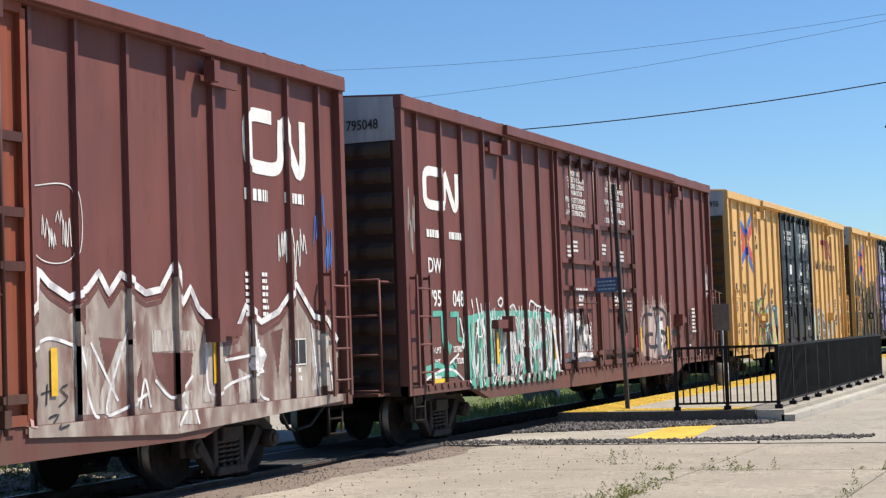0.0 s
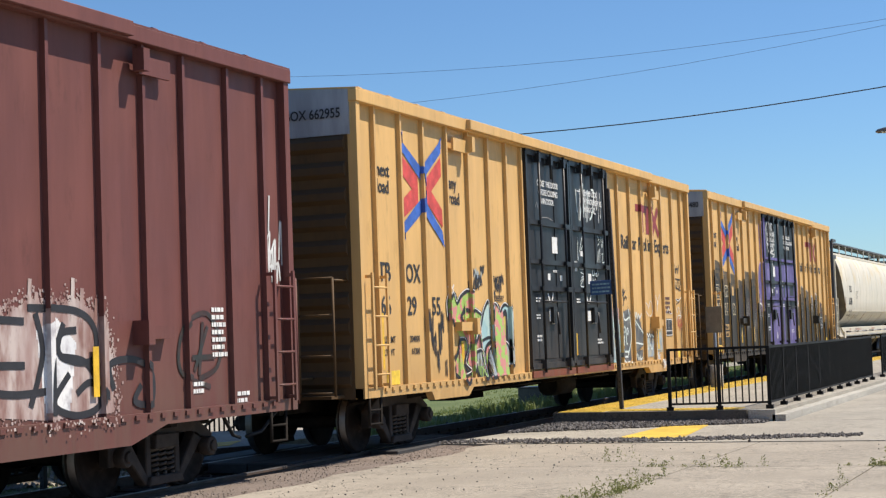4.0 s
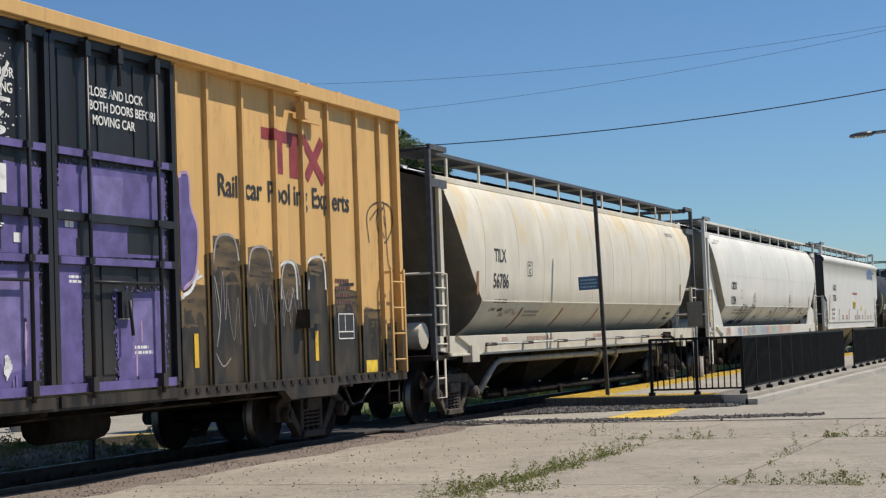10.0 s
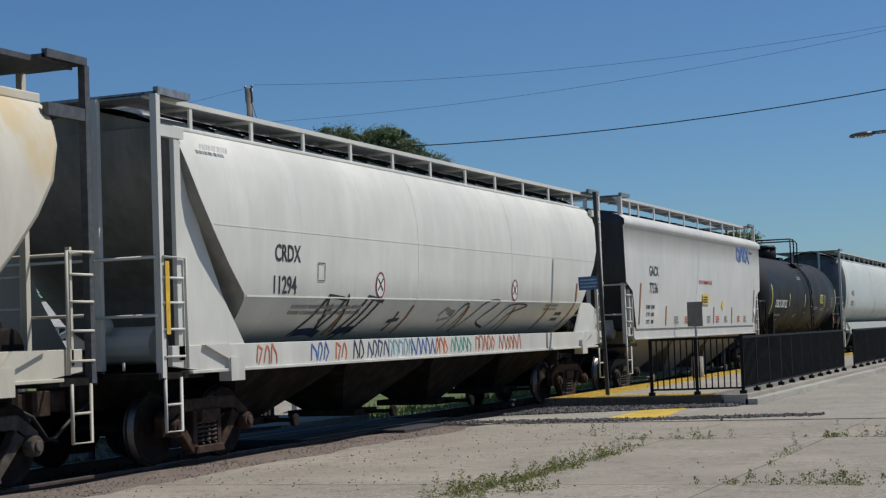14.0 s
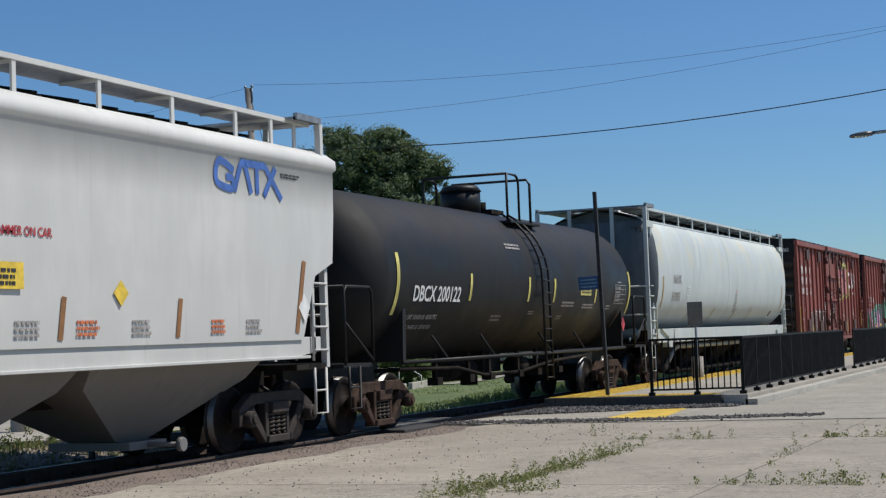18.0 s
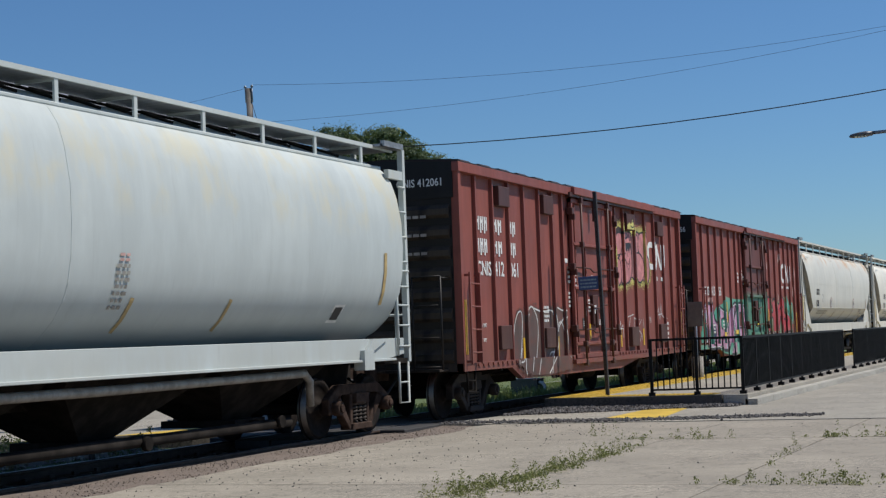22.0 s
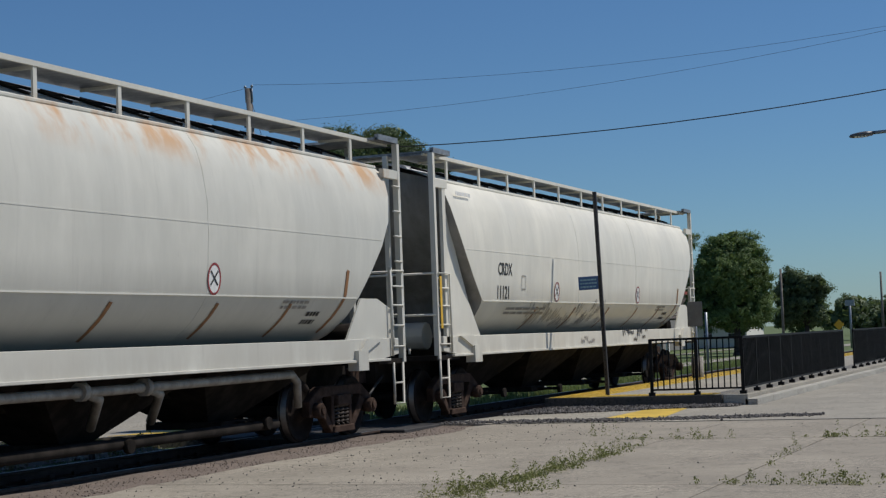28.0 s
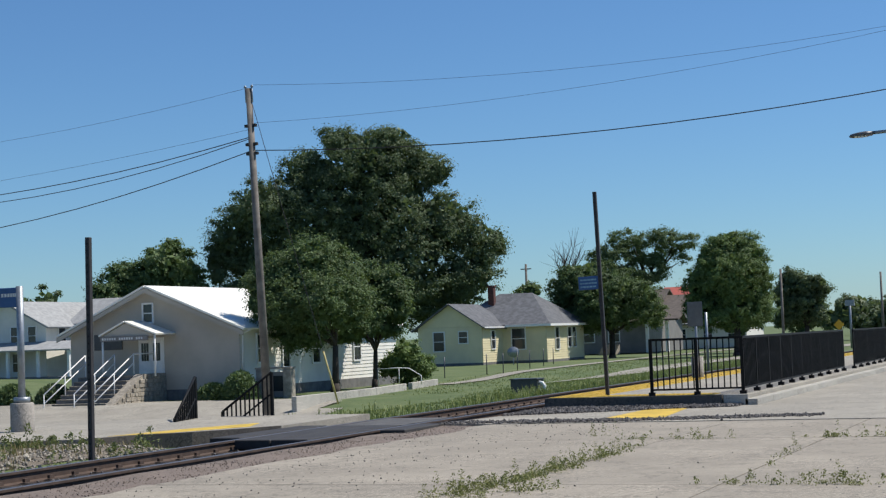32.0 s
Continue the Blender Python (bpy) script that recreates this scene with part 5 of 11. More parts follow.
for k, (m, pts) in enumerate((("pale_pink", [(2.6, 2.02), (2.75, 2.1), (2.9, 1.95), (3.3, 2.1), (3.3, 1.8), (2.7, 1.6)]), ("ice", [(2.52, 1.0), (2.5, 1.45), (2.75, 2.12), (2.95, 1.7), (3.2, 1.9), (3.32, 1.73), (3.35, 1.4), (3.31, 0.98)]), ("haze_blue", [(2.68, 1.05), (2.64, 1.4), (2.78, 1.75), (2.98, 1.5), (3.02, 1.05)]),
                              ("slate", [(3.52, 2.02), (4.05, 2.09), (4.17, 1.99), (4.11, 1.0), (3.53, 0.99), (3.34, 1.11), (3.49, 1.4), (3.41, 1.66)]), ("slate", [(4.43, 1.82), (4.79, 1.92), (5.09, 1.57), (5.07, 1.29), (4.46, 1.17), (4.42, 1.58)]), ("slate", [(4.4, 1.15), (5.0, 1.22), (4.98, 0.99), (4.42, 0.99)]),
                              ("haze_blue", [(5.32, 1.46), (5.95, 1.47), (5.92, 1.05), (5.3, 1.05)]), ("slate", [(5.33, 1.55), (5.95, 1.54), (5.95, 1.45), (5.32, 1.46)]), ("haze_blue", [(6.27, 1.56), (6.68, 1.63), (6.65, 1.17), (6.24, 1.17)]), ("spray_white", [(6.16, 1.15), (6.40, 0.85), (6.55, 0.85), (6.32, 1.11)]))):
    sp.fill(pts, m, 0.002 + 0.0006 * k, 0.025)
    sp.mist(pts, 0.035, 220, m, 340 + k, 0.002 + 0.0006 * k, 0.010)
sp.line([[(3.58, 1.79), (3.62, 1.39), (3.54, 1.13), (3.66, 0.98), (3.98, 0.98)], [(3.56, 2.05), (3.71, 1.86), (4.04, 1.92)], [(4.01, 2.09), (4.15, 1.52), (3.86, 1.12)], [(3.58, 1.2), (3.9, 1.19)], [(3.63, 1.09), (3.86, 1.09)], [(3.76, 1.59), (3.78, 1.36), (3.84, 1.37)], [(3.6, 1.66), (3.67, 1.72), (3.73, 1.66), (3.66, 1.59), (3.6, 1.66)], [(3.8, 1.62), (3.87, 1.69), (3.93, 1.62), (3.86, 1.55), (3.8, 1.62)], [(3.4, 1.99), (3.47, 1.66), (3.37, 1.4)]], 0.04, "ice_white", 0.010)
sp.line([[(4.27, 1.96), (5.09, 1.57)], [(4.51, 2.03), (4.54, 1.89), (4.65, 2.03), (4.68, 1.89), (4.79, 1.99), (4.86, 1.89), (5.01, 2.0)], [(4.4, 1.17), (4.45, 0.99), (4.57, 1.13), (4.66, 0.99), (4.77, 1.09), (4.8, 0.99), (4.95, 1.05)], [(4.3, 1.79), (4.36, 1.68), (4.43, 1.79)], [(4.48, 1.37), (5.04, 1.33)], [(5.32, 1.48), (5.42, 1.55), (5.5, 1.48), (5.6, 1.55), (5.69, 1.47), (5.78, 1.54), (5.91, 1.47)], [(5.37, 1.35), (5.43, 1.21), (5.52, 1.35)], [(5.59, 1.35), (5.74, 1.2), (5.86, 1.31)], [(2.6, 1.4), (2.78, 1.85), (3.0, 1.5), (3.25, 1.85)]], 0.035, "ice_white", 0.010)
sp.line([[(5.63, 1.94), (5.34, 2.1), (5.4, 2.23), (5.57, 2.18), (5.62, 2.11), (5.77, 2.27), (5.92, 2.2), (5.91, 2.0), (5.71, 1.93)], [(6.21, 2.41), (6.32, 2.34), (6.39, 2.19), (6.57, 2.42), (6.61, 2.31)], [(6.4, 2.3), (6.34, 2.04)], [(7.17, 1.99), (7.31, 2.12), (7.44, 1.99), (7.66, 2.01)], [(8.04, 2.17), (8.12, 2.01), (8.27, 2.15), (8.4, 1.99), (8.55, 2.14)], [(8.06, 1.85), (8.2, 1.95), (8.49, 1.93), (8.29, 1.87)], [(8.0, 2.37), (8.23, 2.29), (8.57, 2.38)]], 0.022, "spray_white", 0.006)
sp.line([[(8.06, 3.15), (8.14, 2.94), (8.25, 3.1), (8.33, 2.94), (8.47, 3.15)], [(8.1, 3.04), (8.43, 3.05)], [(8.08, 2.81), (8.55, 2.79)], [(8.08, 2.73), (8.16, 2.58), (8.32, 2.78), (8.44, 2.58), (8.55, 2.75)], [(8.07, 2.61), (8.53, 2.54)], [(8.05, 2.33), (8.42, 2.3), (8.08, 2.21)], [(8.46, 1.65), (8.39, 1.29), (8.52, 1.12)], [(7.98, 1.45), (8.06, 1.29)]], 0.028, "spray_black", 0.004)
sp.line([[(3.71, 2.51), (3.64, 2.45), (3.74, 2.44), (3.71, 2.51)], [(3.69, 2.44), (3.72, 2.26)], [(3.58, 2.37), (3.7, 2.39), (3.85, 2.48)], [(3.72, 2.26), (3.86, 2.36), (3.94, 2.29)], [(3.7, 2.25), (3.66, 2.17), (3.52, 2.15)]], 0.035, "spray_black", 0.004)
sp.mist([(8.1, 1.8), (8.5, 1.8), (8.4, 1.65)], 0.06, 160, "red_spray", 349, 0.004, 0.010)
sp.scribble(-5.1, -4.4, 2.3, 2.8, 5, 0.03, "spray_grey", 22)
sp.scribble(-4.1, -3.5, 2.1, 2.7, 6, 0.02, "spray_black", 23)
sp.scribble(-6.9, -6.1, 1.0, 2.1, 8, 0.02, "spray_black", 24)

car, sp = yellow_car(21.29, "yellow steel box car blacked out below with purple doors", "663480", MAT["door_black"])
rnd = random.Random(31)
tops = [1.98, 3.34, 3.12, 3.04, 2.90, 3.17, 3.19, 2.52]
edges = [-9.17] + POSTS60[:8]
for k, (y0, y1) in enumerate(list(zip(edges, edges[1:])) + list(zip(POSTS60[8:], POSTS60[9:] + [9.28]))):
    top = tops[k] if k < 8 else (2.24, 2.85, 2.73, 2.56, 2.64, 2.22, 1.92, 1.7)[k - 8]
    thin = 0.42 if k < 12 else 0.2
    low = top - thin + rnd.uniform(-0.08, 0.08)
    sp.fill([(y0 - 0.09, low - 0.3), (y0 - 0.09, top - 0.25), (y0 + 0.06, top - 0.2), (y0 + 0.1, top), (y0 + 0.4, top + rnd.uniform(-0.03, 0.05)), (y1 - 0.08, top - 0.02), (y1 - 0.06, top - 0.3), (y1 - 0.09, low - 0.3)], "blackout_thin", 0.001, 0.03)
    ragged = [(y0 + (y1 - y0) * u / 8 - 0.06, low + rnd.uniform(-0.12, 0.12)) for u in range(1, 8)]
    sp.fill([(y0 - 0.09, 0.98), (y0 - 0.09, low - 0.2)] + ragged + [(y1 - 0.09, low - 0.25), (y1 - 0.09, 0.98)], "blackout", 0.0015, 0.03)
    for q in range(7):
        z = top + rnd.uniform(-0.3, 0.12)
        z -= rnd.uniform(0, thin)
        ya, yb = sorted((rnd.uniform(y0 + 0.08, y1 - 0.1), rnd.uniform(y0 + 0.08, y1 - 0.1)))
        sp.line([[(ya, z), (yb + 0.05, z + rnd.uniform(-0.03, 0.03))]], rnd.uniform(0.02, 0.05), "blackout" if q % 2 else "blackout_thin", 0.002)
    if 3 < k < 8:
        for q in range(4):
            sp.fill(blob(rnd.uniform(y0 + 0.2, y1 - 0.2), rnd.uniform(1.7, 2.7), 0.16, 0.25, seed=k * 9 + q, rough=0.4), "murk", 0.003 + q * 0.0004, 0.025)
        sp.scribble(y0 + 0.1, y1 - 0.1, 1.2, 2.7, 3, 0.012, "silver", 340 + k, 0.005)
    if 8 < k < 12:
        sp.line([[(y0 + 0.12, top - 0.35), (y0 + 0.25, top - 0.02), (y1 - 0.25, top), (y1 - 0.12, top - 0.3)]], 0.035, "silver", 0.004)
        sp.scribble(y0 + 0.1, y1 - 0.1, 1.2, 2.4, 2, 0.008, "silver", 360 + k, 0.004)
sp.fill([(-2.59, 0.98), (-2.59, 2.1), (-2.4, 2.0), (-2.4, 0.98)], "blackout", 0.0015, 0.03)
sp.fill([(2.5, 0.98), (2.5, 1.9), (2.6, 2.1), (2.6, 0.98)], "blackout", 0.0015, 0.03)
for y0, top in ((-9.3, 1.95), (9.16, 1.6)):
    Spray(car, (), 1.604).fill([(y0, 0.83), (y0, top), (y0 + 0.14, top), (y0 + 0.14, 0.83)], "blackout", 0.0, 0.07)
for pts in ([(-2.6, 2.05), (-2.9, 2.6), (-2.95, 3.0), (-2.75, 3.4), (-2.42, 3.5), (-2.38, 2.05)], [(-2.55, 3.6), (-2.6, 4.5), (-2.42, 4.7), (-2.38, 3.6)], [(2.56, 3.5), (2.95, 3.59), (3.0, 3.2), (3.15, 2.9), (3.06, 2.34), (2.7, 2.13), (2.56, 2.2)]):
    sp.fill(pts, "purple", 0.006, 0.025)
    sp.line([pts[:-1]], 0.04, "lilac", 0.008)
sp.line([[(-2.6, 1.9), (-2.55, 2.2), (-2.9, 2.3)], [(2.6, 2.05), (2.95, 2.15), (3.15, 2.4)]], 0.05, "spray_white", 0.008)
for text, y, z, size in (("TB", -8.36, 2.46, 0.38), ("OX", -7.42, 2.46, 0.38), ("66", -8.32, 1.98, 0.38), ("34", -7.40, 1.98, 0.38), ("80", -6.48, 1.98, 0.38)):
    words(text, size, MAT["pale_outline"], car, side_pose(y, z, 1.5095), 0.92, "letter_outline", bold=0.075)
    words(text, size, MAT["black_bar"], car, side_pose(y, z, 1.514), 0.92)
for y, z, w, h, t in ((-8.46, 1.56, 0.5, 0.14, "LD LMT"), (-7.5, 1.57, 0.48, 0.14, "206000"), (-8.46, 1.38, 0.44, 0.14, "LT WT"), (-7.42, 1.38, 0.4, 0.14, "60000"), (-6.5, 2.48, 0.2, 0.24, "")):
    shape(car, [[(y, z), (y + w, z), (y + w, z + h), (y, z + h)]], 1.509, "yellow", "stencil_field")
    if t:
        words(t, 0.14, MAT["black_bar"], car, side_pose(y + 0.02, z + 0.02, 1.515), 0.86)
painted_doors(car)
sp.line([[(8.26, 2.95), (8.21, 3.38), (8.57, 3.58), (9.08, 3.54), (9.12, 3.21), (8.79, 2.97), (8.55, 3.32), (8.84, 3.56), (8.94, 2.68), (9.12, 2.54)], [(8.3, 3.3), (8.7, 3.5), (8.9, 3.2)]], 0.022, "spray_grey", 0.004)
sp.line([[(5.22, 2.06), (5.32, 2.51), (5.73, 2.53), (5.8, 2.06)], [(6.04, 2.2), (6.17, 2.6), (6.62, 2.64), (6.7, 2.21)], [(2.77, 2.18), (3.24, 2.34)]], 0.04, "spray_white", 0.005)
sp.line([[(3.46, 2.1), (3.53, 2.34), (3.66, 1.87), (3.56, 1.45)], [(3.5, 1.4), (3.7, 1.2), (3.9, 1.3)], [(5.35, 2.3), (5.5, 1.9), (5.7, 2.2)]], 0.018, "silver", 0.005)


# ---- the two red box cars ----
POSTS50 = [-6.95, -6.08, -5.22, -4.34, -3.43, -2.6, -1.95, 1.95, 2.65, 3.62, 4.55, 5.4, 6.25, 7.05]


def sliding_door(car, y0, y1, z0, z1, mat):
    """A framed door with two lock rods, deep cross rails and thin operating bars."""
    bm = bmesh.new()
    box(bm, 1.49, 1.53, y0, y1, z0, z1)
    door = part("door", bm, mat, car)
    for ya, yb, za, zb in ((y0, y0 + 0.10, z0, z1), (y1 - 0.10, y1, z0, z1), (y0, y1, z1 - 0.10, z1), (y0, y1, z0, z0 + 0.10)):
        bm = bmesh.new()
        box(bm, 1.50, 1.60 if za == z0 and zb == z1 else 1.605, ya, yb, za, zb)
        part("door_frame", bm, mat, door, "", 0.008)
    for z, h, x in ((3.32, 0.06, 1.615), (2.40, 0.065, 1.615), (1.22, 0.06, 1.61)):
        bm = bmesh.new()
        box(bm, 1.525, x, y0 + 0.05, y1 - 0.05, z - h / 2, z + h / 2)
        part("door_rail", bm, mat, door, "", 0.008)
    for y in (y0 + 0.32, y0 + 1.02, y0 + 2.06, y0 + 2.72):
        for za, zb in ((z0 + 0.1, 1.17), (1.27, 2.35), (2.45, 3.27)) + (() if y in (y0 + 1.02, y0 + 2.06) else ((3.37, z1 - 0.1),)):
            bm = bmesh.new()
            box(bm, 1.525, 1.565, y - 0.03, y + 0.03, za, zb)
            part("door_stiffener", bm, mat, door)
    for y in (-0.95, 1.02):
        bm = bmesh.new()
        tube(bm, (1.655, y, z0 - 0.16), (1.655, y, z1 + 0.06), 0.027, 8)
        rod = part("lock_rod", bm, MAT["red_iron"], door)
        for z in (z0 - 0.1, 1.22, 2.40, 3.32, z1 - 0.02):
            bm = bmesh.new()
            box(bm, 1.60, 1.69, y - 0.055, y + 0.055, z - 0.06, z + 0.06)
            part("bracket", bm, MAT["red_iron"], rod, "", 0.008)
    bm = bmesh.new()
    box(bm, 1.60, 1.68, 0.02, 0.10, 3.86, z1 + 0.06)
    part("hanger", bm, MAT["red_iron"], door, "", 0.008)
    for z, ya, yb in ((2.83, y0 - 0.1, y1 + 0.05), (1.52, y0 - 0.1, y1 + 0.05), (2.05, -0.6, 0.9)):
        bm = bmesh.new()
        path(bm, [(1.60, ya, z), (1.61, -0.3, z), (1.61, -0.1, z - 0.07), (1.61, 0.35, z - 0.07), (1.61, 0.5, z), (1.60, yb, z)], 0.018, 6)
        part("operating_bar", bm, MAT["red_iron"], door)
    for y in (y0 - 0.06, y1 + 0.02):
        for z in (1.55, 2.84, 4.0):
            bm = bmesh.new()
            box(bm, 1.53, 1.66, y - 0.07, y + 0.07, z - 0.07, z + 0.07)
            box(bm, 1.56, 1.69, y - 0.02, y + 0.05, z - 0.18, z - 0.05)
            part("keeper", bm, MAT["red_iron"], door, "", 0.008)
    bm = bmesh.new()
    box(bm, 1.53, 1.60, -0.16, 0.24, 1.62, 2.26)
    box(bm, 1.60, 1.64, -0.02, 0.08, 1.55, 1.95)
    path(bm, [(1.65, 0.03, 1.62), (1.68, 0.05, 1.30), (1.66, 0.25, 1.12)], 0.018, 6)
    part("door_latch", bm, MAT["red_iron"], door, "dark latch box with a lever", 0.008)
    return door


def red_car(a, label, door_mat, number):
    p = MAT["red"]
    car = boxcar("boxcar", label, a, 7.88, 4.50, 0.86, p, MAT["black_end"], POSTS50, 6.1, header=(-1.5, 5.0),
                 belly=[(-5.4, 0.86), (-4.8, 0.63), (1.9, 0.63), (3.4, 0.80), (7.0, 0.86)], roof=MAT["brown_end"])
    sliding_door(car, -1.46, 1.60, 0.92, 4.28, door_mat)
    for z in (4.3, 0.82):
        bm = bmesh.new()
        box(bm, 1.56, 1.66, -1.7, 5.0, z, z + 0.09)
        part("door_track", bm, MAT["red_iron"] if z > 4 else p, car)
    words("CNIS " + number, 0.19, MAT["white_bar"], car, end_pose(0.45, 4.10, -7.925), 0.85)
    for k in range(3):
        bm = bmesh.new()
        for q in range(5):
            box(bm, 0.35 + 0.14 * q, 0.46 + 0.14 * q, -8.0, -7.995, 2.9 + 0.32 * k, 2.95 + 0.32 * k)
        part("stencil", bm, MAT["silver"], car)
    return car, Spray(car, POSTS50, foot=(1.0, 1.604))


car, sp = red_car(134.1, "oxide red steel box car with pink bubble graffiti by the door", MAT["red"], "412061")
for y, z, w, h, s in ((-6.85, 3.32, 0.6, 0.3, 1), (-5.98, 3.32, 0.5, 0.28, 2), (-5.14, 3.32, 0.42, 0.28, 3), (-6.87, 2.92, 0.6, 0.3, 4), (-5.98, 2.92, 0.5, 0.28, 5), (-5.14, 2.92, 0.4, 0.28, 6)):
    bm = bmesh.new()
    n = 3 if w > 0.5 else 2
    for i in range(n):
        y0 = y + i * w / n
        box(bm, 1.507, 1.511, y0, y0 + w / n * 0.3, z, z + h)
        box(bm, 1.507, 1.511, y0 + w / n * 0.5, y0 + w / n * 0.75, z + 0.05, z + h)
        box(bm, 1.507, 1.511, y0 + w / n * 0.3, y0 + w / n * 0.5, z + h * 0.6, z + h * 0.8)
    tagged(part("stencil", bm, MAT["white_bar"], car), "white painted company name", kind="stuff")
lettered(car, [("CNIS", -6.87, 2.56, 0.36), ("412", -5.98, 2.56, 0.38), ("061", -5.14, 2.56, 0.38), ("LD LMT", -6.8, 1.62, 0.10), ("LT WT", -6.8, 1.35, 0.10)], "white_bar")
worm_logo(sp, 4.85, 2.98, 1.45, 0.62, thick=0.14)
bars(car, 5.45, 2.68, 0.34, 0.17, 1, seed=131)
bars(car, 6.05, 2.68, 0.3, 0.16, 1, seed=132)
halo = [(1.91, 3.33), (2.1, 3.68), (2.09, 3.9), (2.34, 4.02), (2.61, 3.96), (2.73, 3.78), (3.08, 3.85), (3.45, 3.85), (3.62, 3.88), (4.02, 3.95), (4.37, 3.95), (4.61, 3.95), (4.72, 3.78), (4.85, 3.54), (4.84, 3.35), (5.05, 3.22), (5.12, 2.93), (5.04, 2.65), (4.68, 2.46), (4.45, 2.55), (4.15, 2.52), (3.81, 2.53), (3.65, 2.63), (3.37, 2.52), (3.04, 2.49), (2.67, 2.38), (2.32, 2.42), (2.02, 2.41), (1.82, 2.6), (1.76, 2.88), (1.82, 3.13)]
inner = [(3.45 + (y - 3.45) * 0.955, 3.18 + (z - 3.18) * 0.90) for y, z in halo]
sp.fill(inner, "haze_yellow", 0.001, 0.0225)
sp.mist(inner, 0.04, 5200, "haze_yellow", 121, 0.0012, 0.008)
sp.mist(halo, 0.045, 1800, "haze_yellow", 122, 0.0012, 0.006)
letters = [(2.07, 3.7), (2.2, 3.76), (2.38, 3.78), (2.56, 3.77), (2.65, 3.75), (2.81, 3.74), (2.94, 3.76), (3.23, 3.79), (3.37, 3.78), (3.4, 3.69), (3.61, 3.72), (3.78, 3.77), (3.98, 3.82), (4.13, 3.77), (4.3, 3.81), (4.54, 3.83), (4.63, 3.77), (4.71, 3.61), (4.73, 3.51), (4.63, 3.39), (4.77, 3.29), (4.95, 3.16), (5.0, 2.95), (4.95, 2.73), (4.79, 2.63), (4.6, 2.59), (4.46, 2.66), (4.34, 2.67), (4.1, 2.6), (3.9, 2.63), (3.77, 2.71), (3.54, 2.67), (3.35, 2.74), (3.24, 2.62), (3.05, 2.58), (2.86, 2.59), (2.71, 2.55), (2.5, 2.57), (2.32, 2.53), (2.1, 2.49), (1.96, 2.6), (1.95, 2.8), (1.99, 3.02), (2.07, 3.24), (2.06, 3.43)]
sp.mist(letters, 0.028, 2600, "murk", 125, 0.0024, 0.008)
sp.fill(letters, "pink", 0.003, 0.0225)
sp.fill([(2.07, 3.7), (2.15, 3.82), (2.38, 3.88), (2.58, 3.85), (2.66, 3.71), (2.55, 3.7), (2.35, 3.75), (2.17, 3.71)], "murk", 0.0042, 0.0225)
sp.fill([(3.42, 3.7), (3.60, 3.70), (3.75, 3.6), (3.70, 2.75), (3.55, 2.68), (3.42, 2.8), (3.41, 3.2)], "bubble_shade", 0.0036, 0.0225)
sp.line([[(2.35, 3.74), (2.17, 3.68), (2.08, 3.51), (2.08, 3.34), (2.19, 3.22), (2.34, 3.22), (2.49, 3.25), (2.61, 3.42), (2.61, 3.64), (2.52, 3.73), (2.35, 3.74)], [(2.14, 3.21), (2.16, 3.12), (2.34, 3.18), (2.43, 3.2)], [(2.04, 3.11), (2.31, 3.13), (2.43, 3.04), (2.49, 2.84), (2.46, 2.64), (2.3, 2.53), (2.08, 2.49), (1.96, 2.6), (1.96, 2.84), (2.04, 3.11)],
         [(2.52, 3.22), (2.75, 3.28), (2.82, 3.23), (2.79, 3.14), (2.53, 3.08), (2.72, 3.13), (2.87, 3.08)], [(2.84, 3.03), (2.88, 2.86), (2.87, 2.66), (2.71, 2.55), (2.5, 2.57), (2.43, 2.62)]], 0.036, "spray_black", 0.005)
sp.line([[(3.32, 3.52), (3.39, 3.27), (3.4, 3.01), (3.3, 2.75), (3.05, 2.59), (2.86, 2.59)], [(2.81, 3.74), (2.93, 3.62), (3.12, 3.68), (3.02, 3.75)], [(3.18, 3.73), (3.3, 3.58), (3.4, 3.68), (3.37, 3.77), (3.23, 3.78)], [(3.53, 3.69), (3.38, 3.52), (3.42, 3.27)], [(3.77, 3.58), (3.83, 3.69), (3.98, 3.75), (4.03, 3.59), (3.99, 3.46), (4.09, 3.33), (4.41, 3.19)], [(4.12, 3.75), (4.03, 3.59), (4.03, 3.46)]], 0.036, "spray_black", 0.005)
sp.line([[(3.77, 3.18), (3.81, 3.29), (4.04, 3.32), (4.32, 3.24), (4.46, 3.11), (4.51, 2.93), (4.4, 2.74), (4.1, 2.61), (3.85, 2.66), (3.75, 2.87)], [(4.54, 3.76), (4.67, 3.58), (4.63, 3.42)], [(4.62, 3.27), (4.8, 3.27), (4.97, 3.14), (4.98, 2.89), (4.92, 2.73), (4.76, 2.62), (4.54, 2.61)], [(3.74, 2.7), (3.54, 2.67), (3.35, 2.74)], [(3.78, 3.77), (3.98, 3.82), (4.13, 3.77), (4.3, 3.81), (4.54, 3.83), (4.63, 3.77)]], 0.038, "spray_black", 0.005)
sp.fill([(2.85, 3.51), (3.3, 3.54), (3.32, 3.44), (3.19, 3.29), (3.1, 3.4), (3.03, 3.3), (2.89, 3.36)], "spray_black", 0.0055, 0.0225)
sp.line([[(3.09, 3.3), (3.05, 3.23), (3.12, 3.21)], [(2.9, 3.14), (2.99, 2.99), (3.09, 2.88), (3.18, 3.0), (3.25, 3.17)], [(2.9, 3.1), (3.1, 3.02), (3.25, 3.18)], [(2.04, 2.79), (2.04, 2.58), (2.09, 2.61)]], 0.018, "spray_black", 0.006)
plate = Spray(car, (), 1.616)
